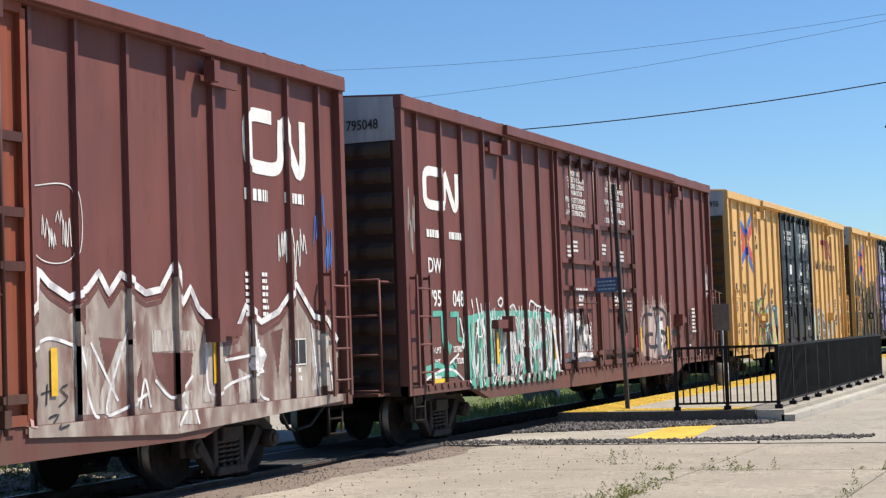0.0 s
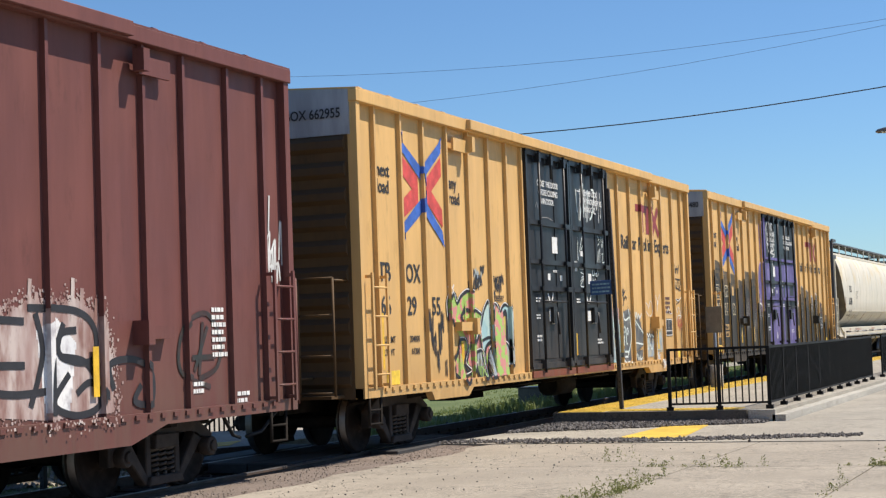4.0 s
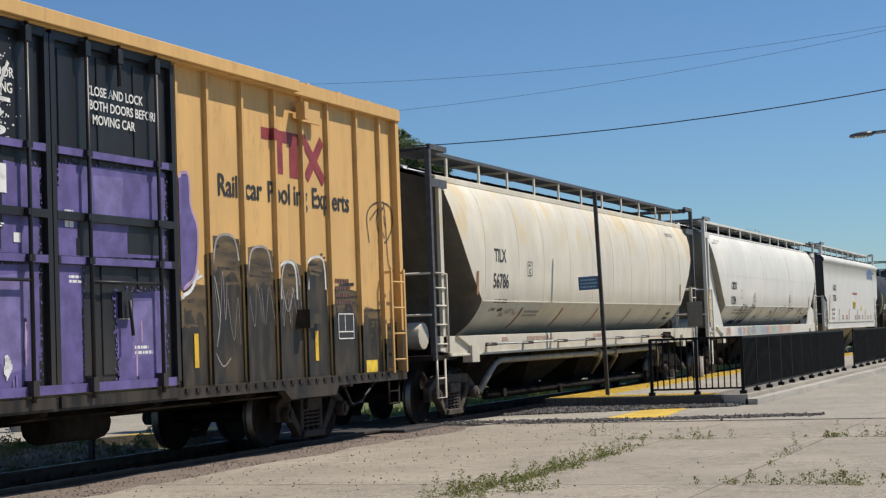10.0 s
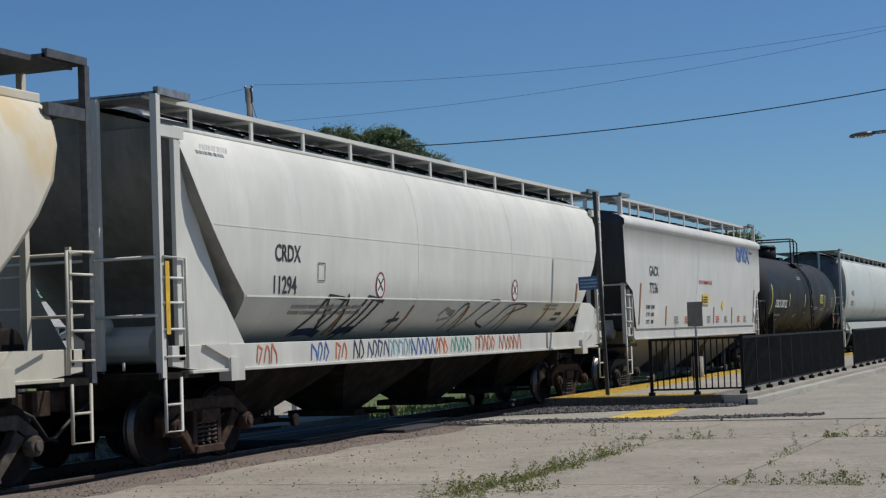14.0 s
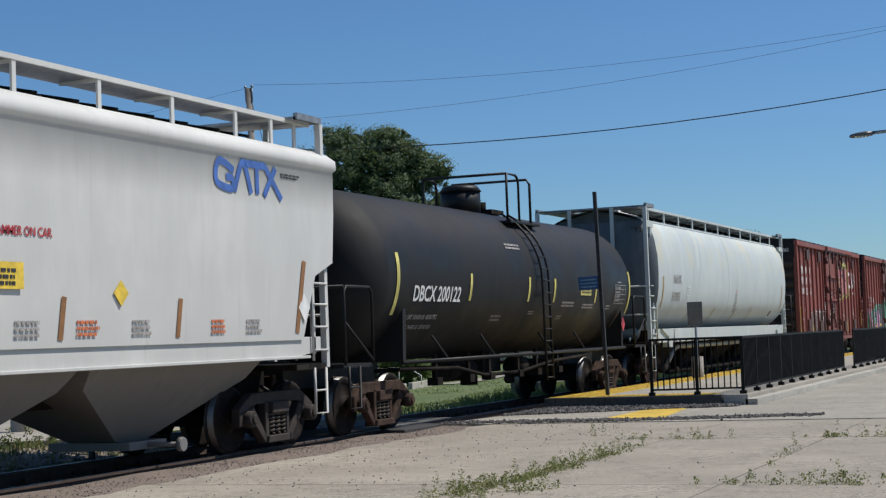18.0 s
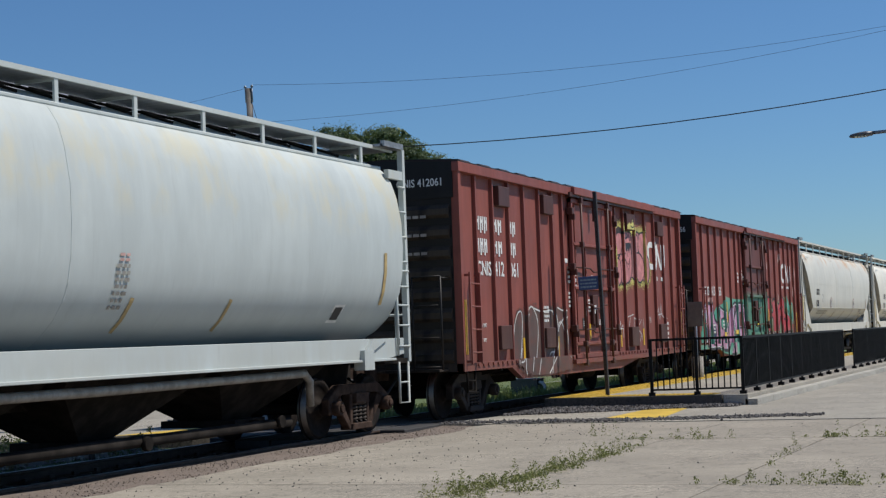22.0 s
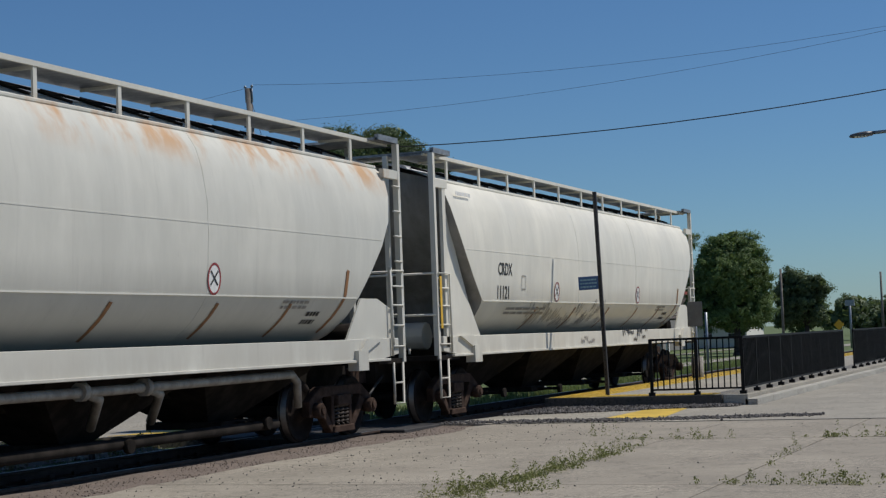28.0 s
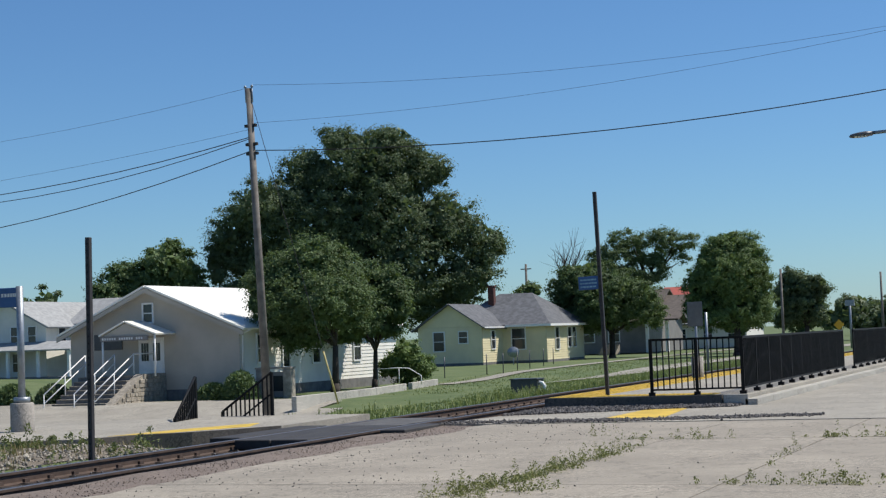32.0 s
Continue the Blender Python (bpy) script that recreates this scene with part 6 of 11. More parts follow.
plate.fill([(2.77, 3.83), (3.38, 3.84), (3.38, 3.95), (3.25, 4.08), (3.1, 3.96), (2.95, 3.99), (2.77, 3.92)], "haze_yellow", 0.001, 0.03)
plate.line([[(3.05, 3.92), (3.2, 3.88), (3.33, 3.93), (3.28, 4.05), (3.18, 4.0)]], 0.03, "spray_black", 0.003)
for y0, y1, z0, z1 in ((-5.89, -5.3, 3.85, 4.22), (-3.3, -2.69, 3.85, 4.23), (-6.01, -5.43, 1.2, 1.64), (-3.41, -2.84, 1.18, 1.58), (2.75, 3.4, 3.82, 4.2), (5.55, 6.1, 3.8, 4.15), (2.85, 3.45, 1.1, 1.55), (5.5, 6.1, 1.15, 1.6)):
    bm = bmesh.new()
    box(bm, 1.5, 1.615, y0, y1, z0, z1)
    part("mounting_plate", bm, MAT["red_iron"], car, "dark patch plate", 0.01)
shade = [(-5.05, 0.91), (-5.08, 1.27), (-4.96, 1.68), (-4.75, 1.88), (-4.34, 1.83), (-3.97, 2.0), (-3.35, 1.9), (-2.89, 1.93), (-2.48, 2.01), (-1.79, 1.88), (-1.75, 1.48), (-1.85, 0.72), (-3.2, 0.66), (-4.31, 0.68), (-4.65, 0.79)]
sp.fill(shade, "tag_shade", 0.001, 0.025)
sp.mist(shade, 0.05, 1500, "tag_shade", 410, 0.001, 0.012)
sp.line([[(-5.05, 0.91), (-5.08, 1.27), (-5.0, 1.63), (-4.81, 1.86), (-4.58, 1.88), (-4.58, 1.52), (-4.73, 1.01), (-4.97, 0.94)], [(-4.34, 1.83), (-3.97, 2.0), (-3.65, 1.7), (-3.72, 1.19), (-3.95, 0.68)], [(-3.85, 1.97), (-3.35, 1.9), (-2.89, 1.93), (-2.63, 1.83), (-2.59, 1.21), (-3.11, 0.81), (-3.32, 0.68)],
         [(-2.48, 2.01), (-2.14, 1.94), (-1.79, 1.88), (-2.28, 1.62), (-2.36, 1.49)], [(-3.13, 0.68), (-2.96, 1.05), (-2.65, 1.09)], [(-4.62, 1.21), (-4.71, 0.85), (-4.66, 0.70)], [(-2.5, 1.5), (-2.2, 1.7), (-1.95, 1.45), (-1.9, 0.95)], [(-4.3, 1.75), (-4.2, 1.2), (-4.32, 0.75)]], 0.03, "spray_white", 0.004)
sp.line([[(2.8, 1.78), (3.36, 1.84)], [(3.11, 1.81), (2.93, 1.53), (2.91, 1.17)], [(3.65, 1.72), (3.4, 1.76), (3.38, 1.45), (3.68, 1.44)], [(3.38, 1.45), (3.4, 1.18)], [(4.04, 1.72), (3.72, 1.52), (4.02, 1.36), (3.79, 1.16)], [(4.18, 1.76), (4.25, 1.51), (4.01, 1.24)], [(2.08, 1.32), (2.23, 1.69), (2.26, 1.47), (2.42, 1.62), (2.44, 1.31)], [(2.1, 1.5), (2.45, 1.52)],
         [(5.5, 1.71), (5.72, 2.01), (5.8, 1.71), (5.93, 2.1), (5.96, 1.84), (6.32, 1.71)], [(5.55, 1.82), (6.05, 1.86)], [(4.62, 1.64), (4.66, 1.78), (4.72, 1.64), (4.78, 1.78), (4.84, 1.64), (4.9, 1.78), (4.97, 1.64)]], 0.022, "spray_white", 0.004, True)
for y0, z0, w, h, m in ((-1.81, 2.92, 0.23, 0.09, "white_bar"), (-1.37, 2.93, 0.24, 0.25, "white_bar"), (-1.35, 2.65, 0.24, 0.09, "white_bar"), (-1.07, 2.5, 0.25, 0.24, "tag_shade"), (-0.56, 1.8, 0.19, 0.19, "white_bar"), (-0.29, 1.31, 0.11, 0.33, "reflector"), (-0.77, 1.55, 0.22, 0.22, "spray_grey"), (-0.10, 1.86, 0.14, 0.18, "white_bar")):
    shape(car, [[(y0, z0), (y0 + w, z0), (y0 + w, z0 + h), (y0, z0 + h)]], 1.605 if -0.2 < y0 < 0 else 1.534 if y0 > -1.45 else 1.508, m, "notice")
bars(car, 0.3, 1.62, 0.43, 0.13, 3, 1.534, "white_bar", 148)
bars(car, -0.72, 1.60, 0.14, 0.12, 3, 1.54, "white_bar", 149)
sp.line([[(0.05 + 0.075 * math.cos(q), 2.60 + 0.085 * math.sin(q)) for q in np.linspace(0, 6.3, 14)]], 0.025, "white_bar", 0.03)
for y, z0, z1 in ((-7.8, 1.15, 2.1), (-4.55, 0.95, 1.4), (-2.45, 0.95, 1.4), (2.2, 1.1, 1.5), (4.15, 1.1, 1.5), (7.55, 1.3, 1.9)):
    strip(car, y, z0, z1, 1.603 if abs(y) > 7 else 1.51)
for k, (y, z, w, h) in enumerate(((-3.4, 1.7, 0.5, 0.35), (-1.6, 2.5, 0.2, 0.4), (-1.25, 2.4, 0.2, 0.5), (6.3, 1.2, 0.35, 0.5), (-1.6, 2.0, 0.15, 0.35), (0.1, 1.6, 0.3, 0.14), (-0.4, 1.9, 0.2, 0.3))):
    bars(car, y, z, w, h, 4, 1.556 if -1.45 < y < 1.5 else 1.508, seed=140 + k)

car, sp = red_car(151.63, "oxide red steel box car covered in lilac, teal and red graffiti", MAT["teal_door"], "413056")
lettered(car, [("CNIS", -6.85, 2.38, 0.34), ("413", -5.9, 2.38, 0.36), ("056", -5.12, 2.38, 0.36)], "white_bar")
worm_logo(sp, 4.9, 2.95, 1.4, 0.58, thick=0.14)
bars(car, 4.75, 2.72, 0.45, 0.14, 1, seed=151)
bars(car, 5.75, 2.72, 0.5, 0.14, 1, seed=152)
sp.fill([(-7.86, 1.44), (-7.55, 1.47), (-7.24, 1.35), (-7.02, 1.87), (-5.61, 1.92), (-5.32, 2.05), (-4.45, 2.15), (-4.23, 2.4), (-3.82, 2.34), (-2.84, 2.29), (-1.5, 2.29), (-1.5, 0.66), (-2.16, 0.65), (-4.25, 0.66), (-4.9, 0.72), (-5.67, 0.88), (-7.86, 0.88)], "teal_fade", 0.001, 0.03)
LETTERS = [
    [(-7.1, 1.02), (-6.94, 1.18), (-6.95, 1.55), (-7.13, 1.95), (-6.88, 2.18), (-6.64, 1.98), (-6.42, 2.15), (-5.86, 2.13), (-5.62, 1.7), (-5.26, 1.56), (-5.26, 0.91), (-5.67, 0.88), (-6.71, 0.88)],
    [(-5.27, 2.09), (-4.94, 2.05), (-4.36, 1.94), (-4.07, 1.73), (-3.98, 1.5), (-4.31, 1.28), (-3.91, 1.08), (-4.34, 0.78), (-4.93, 0.8), (-5.2, 0.99), (-5.05, 1.21), (-5.16, 1.7)],
    [(-3.75, 1.87), (-3.41, 2.06), (-2.79, 2.19), (-2.63, 2.02), (-2.99, 1.73), (-3.2, 1.2), (-3.3, 0.66), (-3.94, 0.66), (-3.66, 0.93), (-4.0, 1.22), (-3.82, 1.55)],
    [(-2.73, 2.17), (-2.03, 2.18), (-1.6, 2.08), (-1.5, 1.9), (-1.5, 1.5), (-1.85, 0.67), (-2.86, 0.65), (-2.58, 1.24), (-2.86, 1.29), (-3.05, 1.73)],
]
HOLES = [("navy", [(-6.8, 1.46), (-6.5, 1.52), (-6.38, 1.45), (-6.4, 1.18), (-6.79, 1.18)]), ("navy", [(-5.97, 1.57), (-5.54, 1.5), (-5.52, 1.13), (-5.94, 1.11)]), ("teal_fade", [(-4.79, 1.69), (-4.38, 1.71), (-4.32, 1.47), (-4.77, 1.45)]),
         ("navy", [(-3.44, 1.66), (-3.16, 1.68), (-3.24, 1.4), (-3.46, 1.38)]), ("brown", [(-2.47, 1.86), (-1.78, 1.86), (-1.84, 1.47), (-2.5, 1.48)]), ("teal_fade", [(-2.35, 0.66), (-2.2, 1.1), (-2.0, 0.66)]), ("teal_fade", [(-6.3, 1.0), (-6.15, 1.5), (-6.05, 1.0)])]
for k, pts in enumerate(LETTERS):
    sp.fill(pts, "lilac_letter", 0.003 + k * 0.0005, 0.025)
    sp.line([pts + pts[:1]], 0.09, "spray_black", 0.007, True)
    sp.line([[(y + 0.02, z - 0.05) for y, z in pts[:7]], [(y - 0.02, z + 0.04) for y, z in pts[-4:]]], 0.025, "chrome_white", 0.009)
for m, pts in HOLES:
    sp.fill(pts, m, 0.0065, 0.025)
    sp.line([pts + pts[:1]], 0.05, "spray_black", 0.008)
sp.line([[(-6.65, 2.0), (-6.62, 1.7)], [(-5.91, 2.08), (-5.95, 1.75)], [(-4.93, 2.02), (-4.88, 1.75)], [(-2.5, 2.15), (-2.55, 1.85)], [(-3.41, 2.04), (-3.4, 1.8)], [(-4.6, 0.8), (-4.5, 1.05)], [(-2.3, 1.4), (-2.25, 0.9)], [(-6.6, 0.9), (-6.55, 1.2)]], 0.07, "sky_blue", 0.006)
sp.fill([(-6.55, 2.14), (-6.42, 2.27), (-6.16, 2.32), (-5.9, 2.26), (-5.77, 2.14)], "pale_pink", 0.0005, 0.025)
sp.fill([(-2.57, 2.41), (-2.57, 2.76), (-2.44, 2.89), (-2.31, 2.77), (-2.34, 2.47), (-2.49, 2.34)], "ochre", 0.002, 0.025)
sp.fill([(1.65, 1.87), (1.97, 2.65), (2.34, 2.4), (3.69, 2.24), (4.61, 2.31), (5.59, 2.49), (6.15, 2.14), (6.8, 2.28), (6.73, 0.9), (1.65, 0.88)], "olive_fade", 0.001, 0.03)
for k, (m, pts) in enumerate((("red_letter", [(1.94, 2.42), (2.75, 2.35), (2.59, 1.93), (3.13, 1.93), (2.99, 2.23), (3.52, 2.3), (3.58, 1.27), (3.09, 1.28), (3.1, 1.7), (2.52, 1.7), (2.55, 1.29), (1.99, 1.3), (2.13, 1.88)]),
                  ("red_letter", [(3.7, 2.33), (4.22, 2.18), (4.52, 2.41), (5.18, 2.32), (5.22, 1.88), (5.93, 1.94), (6.46, 1.32), (5.44, 1.24), (4.66, 1.19), (4.44, 1.69), (4.11, 1.26), (3.67, 1.27)]),
                  ("teal_fade", [(5.43, 2.48), (5.97, 2.27), (6.22, 1.81), (5.72, 1.88), (5.34, 2.07)]), ("teal_fade", [(6.37, 2.2), (6.78, 2.14), (6.75, 1.54), (6.3, 1.68)]))):
    sp.fill(pts, m, 0.003 + k * 0.0005, 0.025)
    sp.line([pts + pts[:1]], 0.06, "spray_black" if k < 2 else "teal", 0.007)
sp.line([[(4.3, 2.0), (4.75, 2.1), (4.7, 1.75), (4.35, 1.75)], [(5.0, 1.7), (5.6, 1.6)]], 0.07, "spray_black", 0.007)
sp.fill([(1.65, 0.9), (1.91, 1.3), (4.11, 1.2), (6.46, 1.25), (6.8, 0.95), (4.81, 0.87)], "worn_silver", 0.005, 0.03)
for k in range(14):
    sp.fill(blob(rnd.uniform(-2.9, 4.5), rnd.uniform(2.4, 3.8), 0.07, 0.14, seed=k + 160), "pale_pink", 0.003)
sp.scribble(6.9, 7.5, 2.4, 3.5, 6, 0.03, "pale_pink", 153)
for y, z0, z1 in ((-6.9, 1.2, 1.7), (-4.0, 1.6, 2.2), (2.3, 1.6, 2.0), (4.6, 1.5, 2.1), (7.4, 1.2, 1.9)):
    strip(car, y, z0, z1, 1.512)
for y0, z0, w, h in ((-4.6, 1.2, 0.4, 0.12), (-3.1, 1.25, 0.4, 0.12), (0.2, 1.5, 0.4, 0.12), (5.0, 1.0, 0.3, 0.1)):
    shape(car, [[(y0, z0), (y0 + w, z0), (y0 + w, z0 + h), (y0, z0 + h)]], 1.56, "sticker", "notice")
for k, (y, z, w, h) in enumerate(((-5.9, 1.3, 0.35, 0.3), (-4.6, 1.4, 0.3, 0.3), (-1.9, 2.9, 0.25, 0.35), (-2.4, 2.8, 0.2, 0.35), (-1.6, 2.75, 0.2, 0.3))):
    bars(car, y, z, w, h, 3, 1.52, seed=170 + k)


# ---- covered hopper cars ----
def profile_of(levels):
    def width(z):
        for (z0, w0, _), (z1, w1, _) in zip(levels, levels[1:]):
            if z0 <= z <= z1:
                return w0 + (w1 - w0) * (z - z0) / (z1 - z0)
        return levels[0][1]
    return width


ROUND = [(1.46, 0.86, 7.18), (1.56, 1.03, 7.20), (1.68, 1.19, 7.22), (1.82, 1.335, 7.26), (1.96, 1.44, 7.30), (2.05, 1.495, 7.32), (2.12, 1.53, 7.36), (2.5, 1.555, 7.78), (2.9, 1.575, 8.16), (3.3, 1.565, 8.46), (3.7, 1.50, 8.64), (3.95, 1.42, 8.70), (4.12, 1.31, 8.72), (4.20, 1.22, 8.72)]


# a flat-sided body
FLAT = [(1.50, 1.46, 6.95), (2.40, 1.50, 7.30), (2.60, 1.51, 7.85), (3.3, 1.515, 7.92), (3.92, 1.51, 7.95), (3.96, 1.56, 7.97), (4.08, 1.55, 7.97), (4.18, 1.42, 7.95), (4.26, 1.2, 7.93)]
# a fuller barrel whose ends stand nearly upright
BARREL = [(1.46, 0.90, 8.36), (1.6, 1.10, 8.42), (1.8, 1.30, 8.48), (2.0, 1.43, 8.52), (2.2, 1.503, 8.55), (2.5, 1.555, 8.57), (2.9, 1.575, 8.58), (3.3, 1.565, 8.58), (3.7, 1.50, 8.57), (3.95, 1.42, 8.55), (4.12, 1.31, 8.53), (4.20, 1.22, 8.52)]


def hopper(label, a, paint, levels, truck_y, post_y, walk_mat, posts, end_paint, bays, bay_mat, sill=(1.17, 1.48), sill_mat=None, walk_z=4.52, seams=(), frame_mat="truck", pipe=False, gusset=True, hooks=False, post_mat=None):
    car = thing("hopper_car", label, "railway car", pose(TRACK_X, a, 0), "freight train")
    CARS.append((car, a))
    sill_mat = sill_mat or paint
    # side shells
    bm = bmesh.new()
    for s in (-1, 1):
        rows = [[(s * w, -ye + 2 * ye * i / 12, z) for i in range(13)] for z, w, ye in levels]
        vs = [[bm.verts.new(p) for p in r] for r in rows]
        for r0, r1 in zip(vs, vs[1:]):
            for i in range(12):
                bm.faces.new((r0[i], r0[i + 1], r1[i + 1], r1[i])).smooth = True
    z, w, ye = levels[-1]
    bmesh.ops.remove_doubles(bm, verts=bm.verts[:], dist=0.001)
    part("body", bm, paint, car)
    # crowned roof sheet with a gutter lip on each side
    rise = 0.16 if levels is FLAT else 0.33
    bm = bmesh.new()
    for i in range(12):
        x0, x1 = -w + 2 * w * i / 12, -w + 2 * w * (i + 1) / 12
        za, zb = z + rise * (1 - (x0 / w) ** 2), z + rise * (1 - (x1 / w) ** 2)
        bm.faces.new([bm.verts.new(p) for p in ((x0, -ye, za), (x1, -ye, zb), (x1, ye, zb), (x0, ye, za))]).smooth = True
    part("roof", bm, MAT["pale_slope"] if post_mat else paint, car)
    if levels is not FLAT:
        for s in (-1, 1):
            bm = bmesh.new()
            box(bm, *sorted((s * (w - 0.02), s * (w + 0.045))), -ye, ye, z - 0.03, z + (0.075 if post_mat else 0.02))
            part("gutter", bm, paint, car, "", 0.012)
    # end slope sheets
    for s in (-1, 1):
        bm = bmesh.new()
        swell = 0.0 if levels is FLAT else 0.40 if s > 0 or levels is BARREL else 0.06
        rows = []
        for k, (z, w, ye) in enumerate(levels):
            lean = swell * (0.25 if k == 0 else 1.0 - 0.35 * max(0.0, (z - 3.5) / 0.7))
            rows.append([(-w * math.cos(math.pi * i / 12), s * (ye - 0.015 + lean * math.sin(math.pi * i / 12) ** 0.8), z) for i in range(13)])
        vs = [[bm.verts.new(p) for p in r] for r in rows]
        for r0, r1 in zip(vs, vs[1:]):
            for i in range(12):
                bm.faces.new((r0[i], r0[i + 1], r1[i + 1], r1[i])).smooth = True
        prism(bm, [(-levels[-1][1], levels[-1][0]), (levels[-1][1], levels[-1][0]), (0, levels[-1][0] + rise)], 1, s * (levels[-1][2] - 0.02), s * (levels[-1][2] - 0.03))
        # on the round cars the near sheet's darker colour carries its shade
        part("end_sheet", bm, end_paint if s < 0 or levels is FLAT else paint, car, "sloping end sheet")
    # weld seams
    prof = profile_of(levels)
    for y in seams:
        bm = bmesh.new()
        zs = [z for z, _, ye in levels if ye > abs(y) + 0.05]
        for z0, z1 in zip(zs, zs[1:]):
            x0, x1 = prof(z0), prof(z1)
            bm.faces.new([bm.verts.new(p) for p in ((x0 + 0.003, y, z0), (x0 + 0.003, y + 0.03, z0), (x1 + 0.003, y + 0.03, z1), (x1 + 0.003, y, z1))])
            bm.faces.new([bm.verts.new(p) for p in ((x0 - 0.01, y, z0), (x0 + 0.003, y, z0), (x1 + 0.003, y, z1), (x1 - 0.01, y, z1))])
        part("weld_seam", bm, paint, car)
    if levels is ROUND:
        bm = bmesh.new()
        box(bm, 1.49, 1.532, -7.3, 7.3, 2.085, 2.105)
        part("waist_rib", bm, paint, car)
    if levels is ROUND and gusset:
        bm = bmesh.new()
        box(bm, prof(2.99) - 0.02, prof(2.99) + 0.004, -8.15, 8.15, 2.985, 3.0)
        part("weld_seam", bm, paint, car)
    # side sills
    for s in (-1, 1):
        bm = bmesh.new()
        prism(bm, [(-post_y + 0.2, sill[0] + 0.06), (-post_y + 0.8, sill[0]), (post_y - 0.8, sill[0]), (post_y - 0.2, sill[0] + 0.06), (post_y - 0.2, sill[1]), (-post_y + 0.2, sill[1])], 0, s * 1.36, s * 1.43)
        box(bm, *sorted((s * 1.30, s * 1.47)), -post_y + 0.6, post_y - 0.6, sill[0] - 0.04, sill[0])
        part("side_sill", bm, sill_mat, car, "", 0.006)
        for q in (-1, 1):
            if s > 0 and levels is not FLAT:
                bm = bmesh.new()
                box(bm, 1.32, 1.50, *sorted((q * (post_y - 1.5), q * (post_y - 1.85))), sill[0] - 0.16, sill[0] + 0.14)
                prism(bm, [(q * (post_y - 0.9), sill[1]), (q * (post_y - 1.5), sill[1]), (q * (post_y - 1.75), sill[0] + 0.1), (q * (post_y - 1.55), sill[0] + 0.1)], 0, 1.42, 1.48)
                part("jacking_pad", bm, sill_mat, car)
            if levels is not FLAT and gusset:
                bm = bmesh.new()
                upper = [(q * (post_y - 0.42), 4.05), (q * (post_y - 0.52), 4.05), (q * (post_y - 1.0), 2.9)] if q < 0 else [(q * (post_y - 0.42), 1.95), (q * (post_y - 0.9), 2.1)]
                prism(bm, upper + [(q * (post_y - 1.5), 2.1), (q * (post_y - 2.05), sill[0] + 0.3), (q * (post_y - 0.42), sill[0] + 0.05)], 0, s * 1.37, s * 1.40)
                part("end_gusset", bm, sill_mat, car, "upright gusset plate at the car end")
    # end posts, platforms, ladders
    for s in (-1, 1):
        for x in (-1.40, 1.40):
            bm = bmesh.new()
            box(bm, x - 0.045, x + 0.045, s * post_y - 0.045, s * post_y + 0.045, 1.1, walk_z)
            box(bm, x - 0.04, x + 0.04, *sorted((s * post_y, s * (levels[-1][2] - 0.1))), 4.02, 4.16)
            part("corner_post", bm, post_mat or sill_mat, car)
            bm = bmesh.new()
            box(bm, x - 0.03, x + 0.03, *sorted((s * (post_y - 0.36), s * (post_y - (0.50 if s < 0 else 0.40)))), 1.3, 4.12 if s < 0 else 2.6)
            part("end_stanchion", bm, sill_mat, car)
        for x in (-0.55, 0.55):
            bm = bmesh.new()
            box(bm, x - 0.04, x + 0.04, s * post_y - 0.04, s * post_y + 0.04, 1.2, walk_z)
            part("end_post", bm, sill_mat, car)
        bm = bmesh.new()
        box(bm, -1.42, 1.42, *sorted((s * (post_y + 0.10), s * (post_y - 0.95))), 1.08, 1.16)
        box(bm, -0.3, 0.3, *sorted((s * (post_y + 0.15), s * (truck_y - 0.6))), 0.72, 1.1)
        part("end_platform", bm, MAT["under"], car)
        bm = bmesh.new()
        path(bm, [(1.40, s * (post_y + 0.06), 2.55), (-1.40, s * (post_y + 0.06), 2.55)], 0.02)
        path(bm, [(1.40, s * (post_y + 0.06), 1.85), (0.5, s * (post_y + 0.06), 1.85)], 0.02)
        path(bm, [(1.46, s * post_y, 2.55), (1.46, s * (post_y - 0.5), 2.55), (1.46, s * (post_y - 0.5), 1.2)], 0.02)
        part("end_railing", bm, sill_mat, car)
        y0, y1 = s * post_y, s * (post_y - 0.46)
        for z in (1.35, 1.68, 2.0, 2.3, 2.7, 3.1, 3.5, 3.9):
            if z < 2.4 or (s > 0 and post_mat is None):
                bm = bmesh.new()
                tube(bm, (1.45, y0, z), (1.45, y1 if z < 2.4 else y0 - s * 0.28, z), 0.017, 6)
                part("ladder_rung", bm, sill_mat, car)
        bm = bmesh.new()
        for x in (-0.9, -0.45, 0.0, 0.45, 0.9):
            tube(bm, (x, s * (post_y + 0.05), 1.2), (x, s * (post_y + 0.05), 1.3), 0.02, 6)
        for k in range(7):
            tube(bm, (-1.38, s * (post_y + 0.04), 1.6 + 0.4 * k), (-0.6, s * (post_y + 0.04), 1.6 + 0.4 * k), 0.015, 6)
        part("end_rung", bm, sill_mat, car)
        sill_step(car, s * (post_y - 0.22), 1.42, sill_mat, 0.45, 1.1, 0.36)
        bm = bmesh.new()
        tube(bm, (0.1, s * (post_y - 0.75), 1.5), (0.9, s * (post_y - 0.75), 1.5), 0.24, 12)
        tube(bm, (0.3, s * (post_y - 0.5), 1.75), (0.3, s * (post_y - 0.25), 1.75), 0.12, 10)
        part("brake_reservoir", bm, sill_mat if s < 0 else MAT["under"], car, "", 0.01)
        truck(car, s * truck_y, a, frame_mat)
        coupler(car, s * (post_y + 0.05), s)
    # roof walk
    for s in (-1, 1):
        bm = bmesh.new()
        box(bm, *sorted((s * 0.62, s * 1.22)), -post_y, post_y, walk_z - 0.02, walk_z + 0.015)
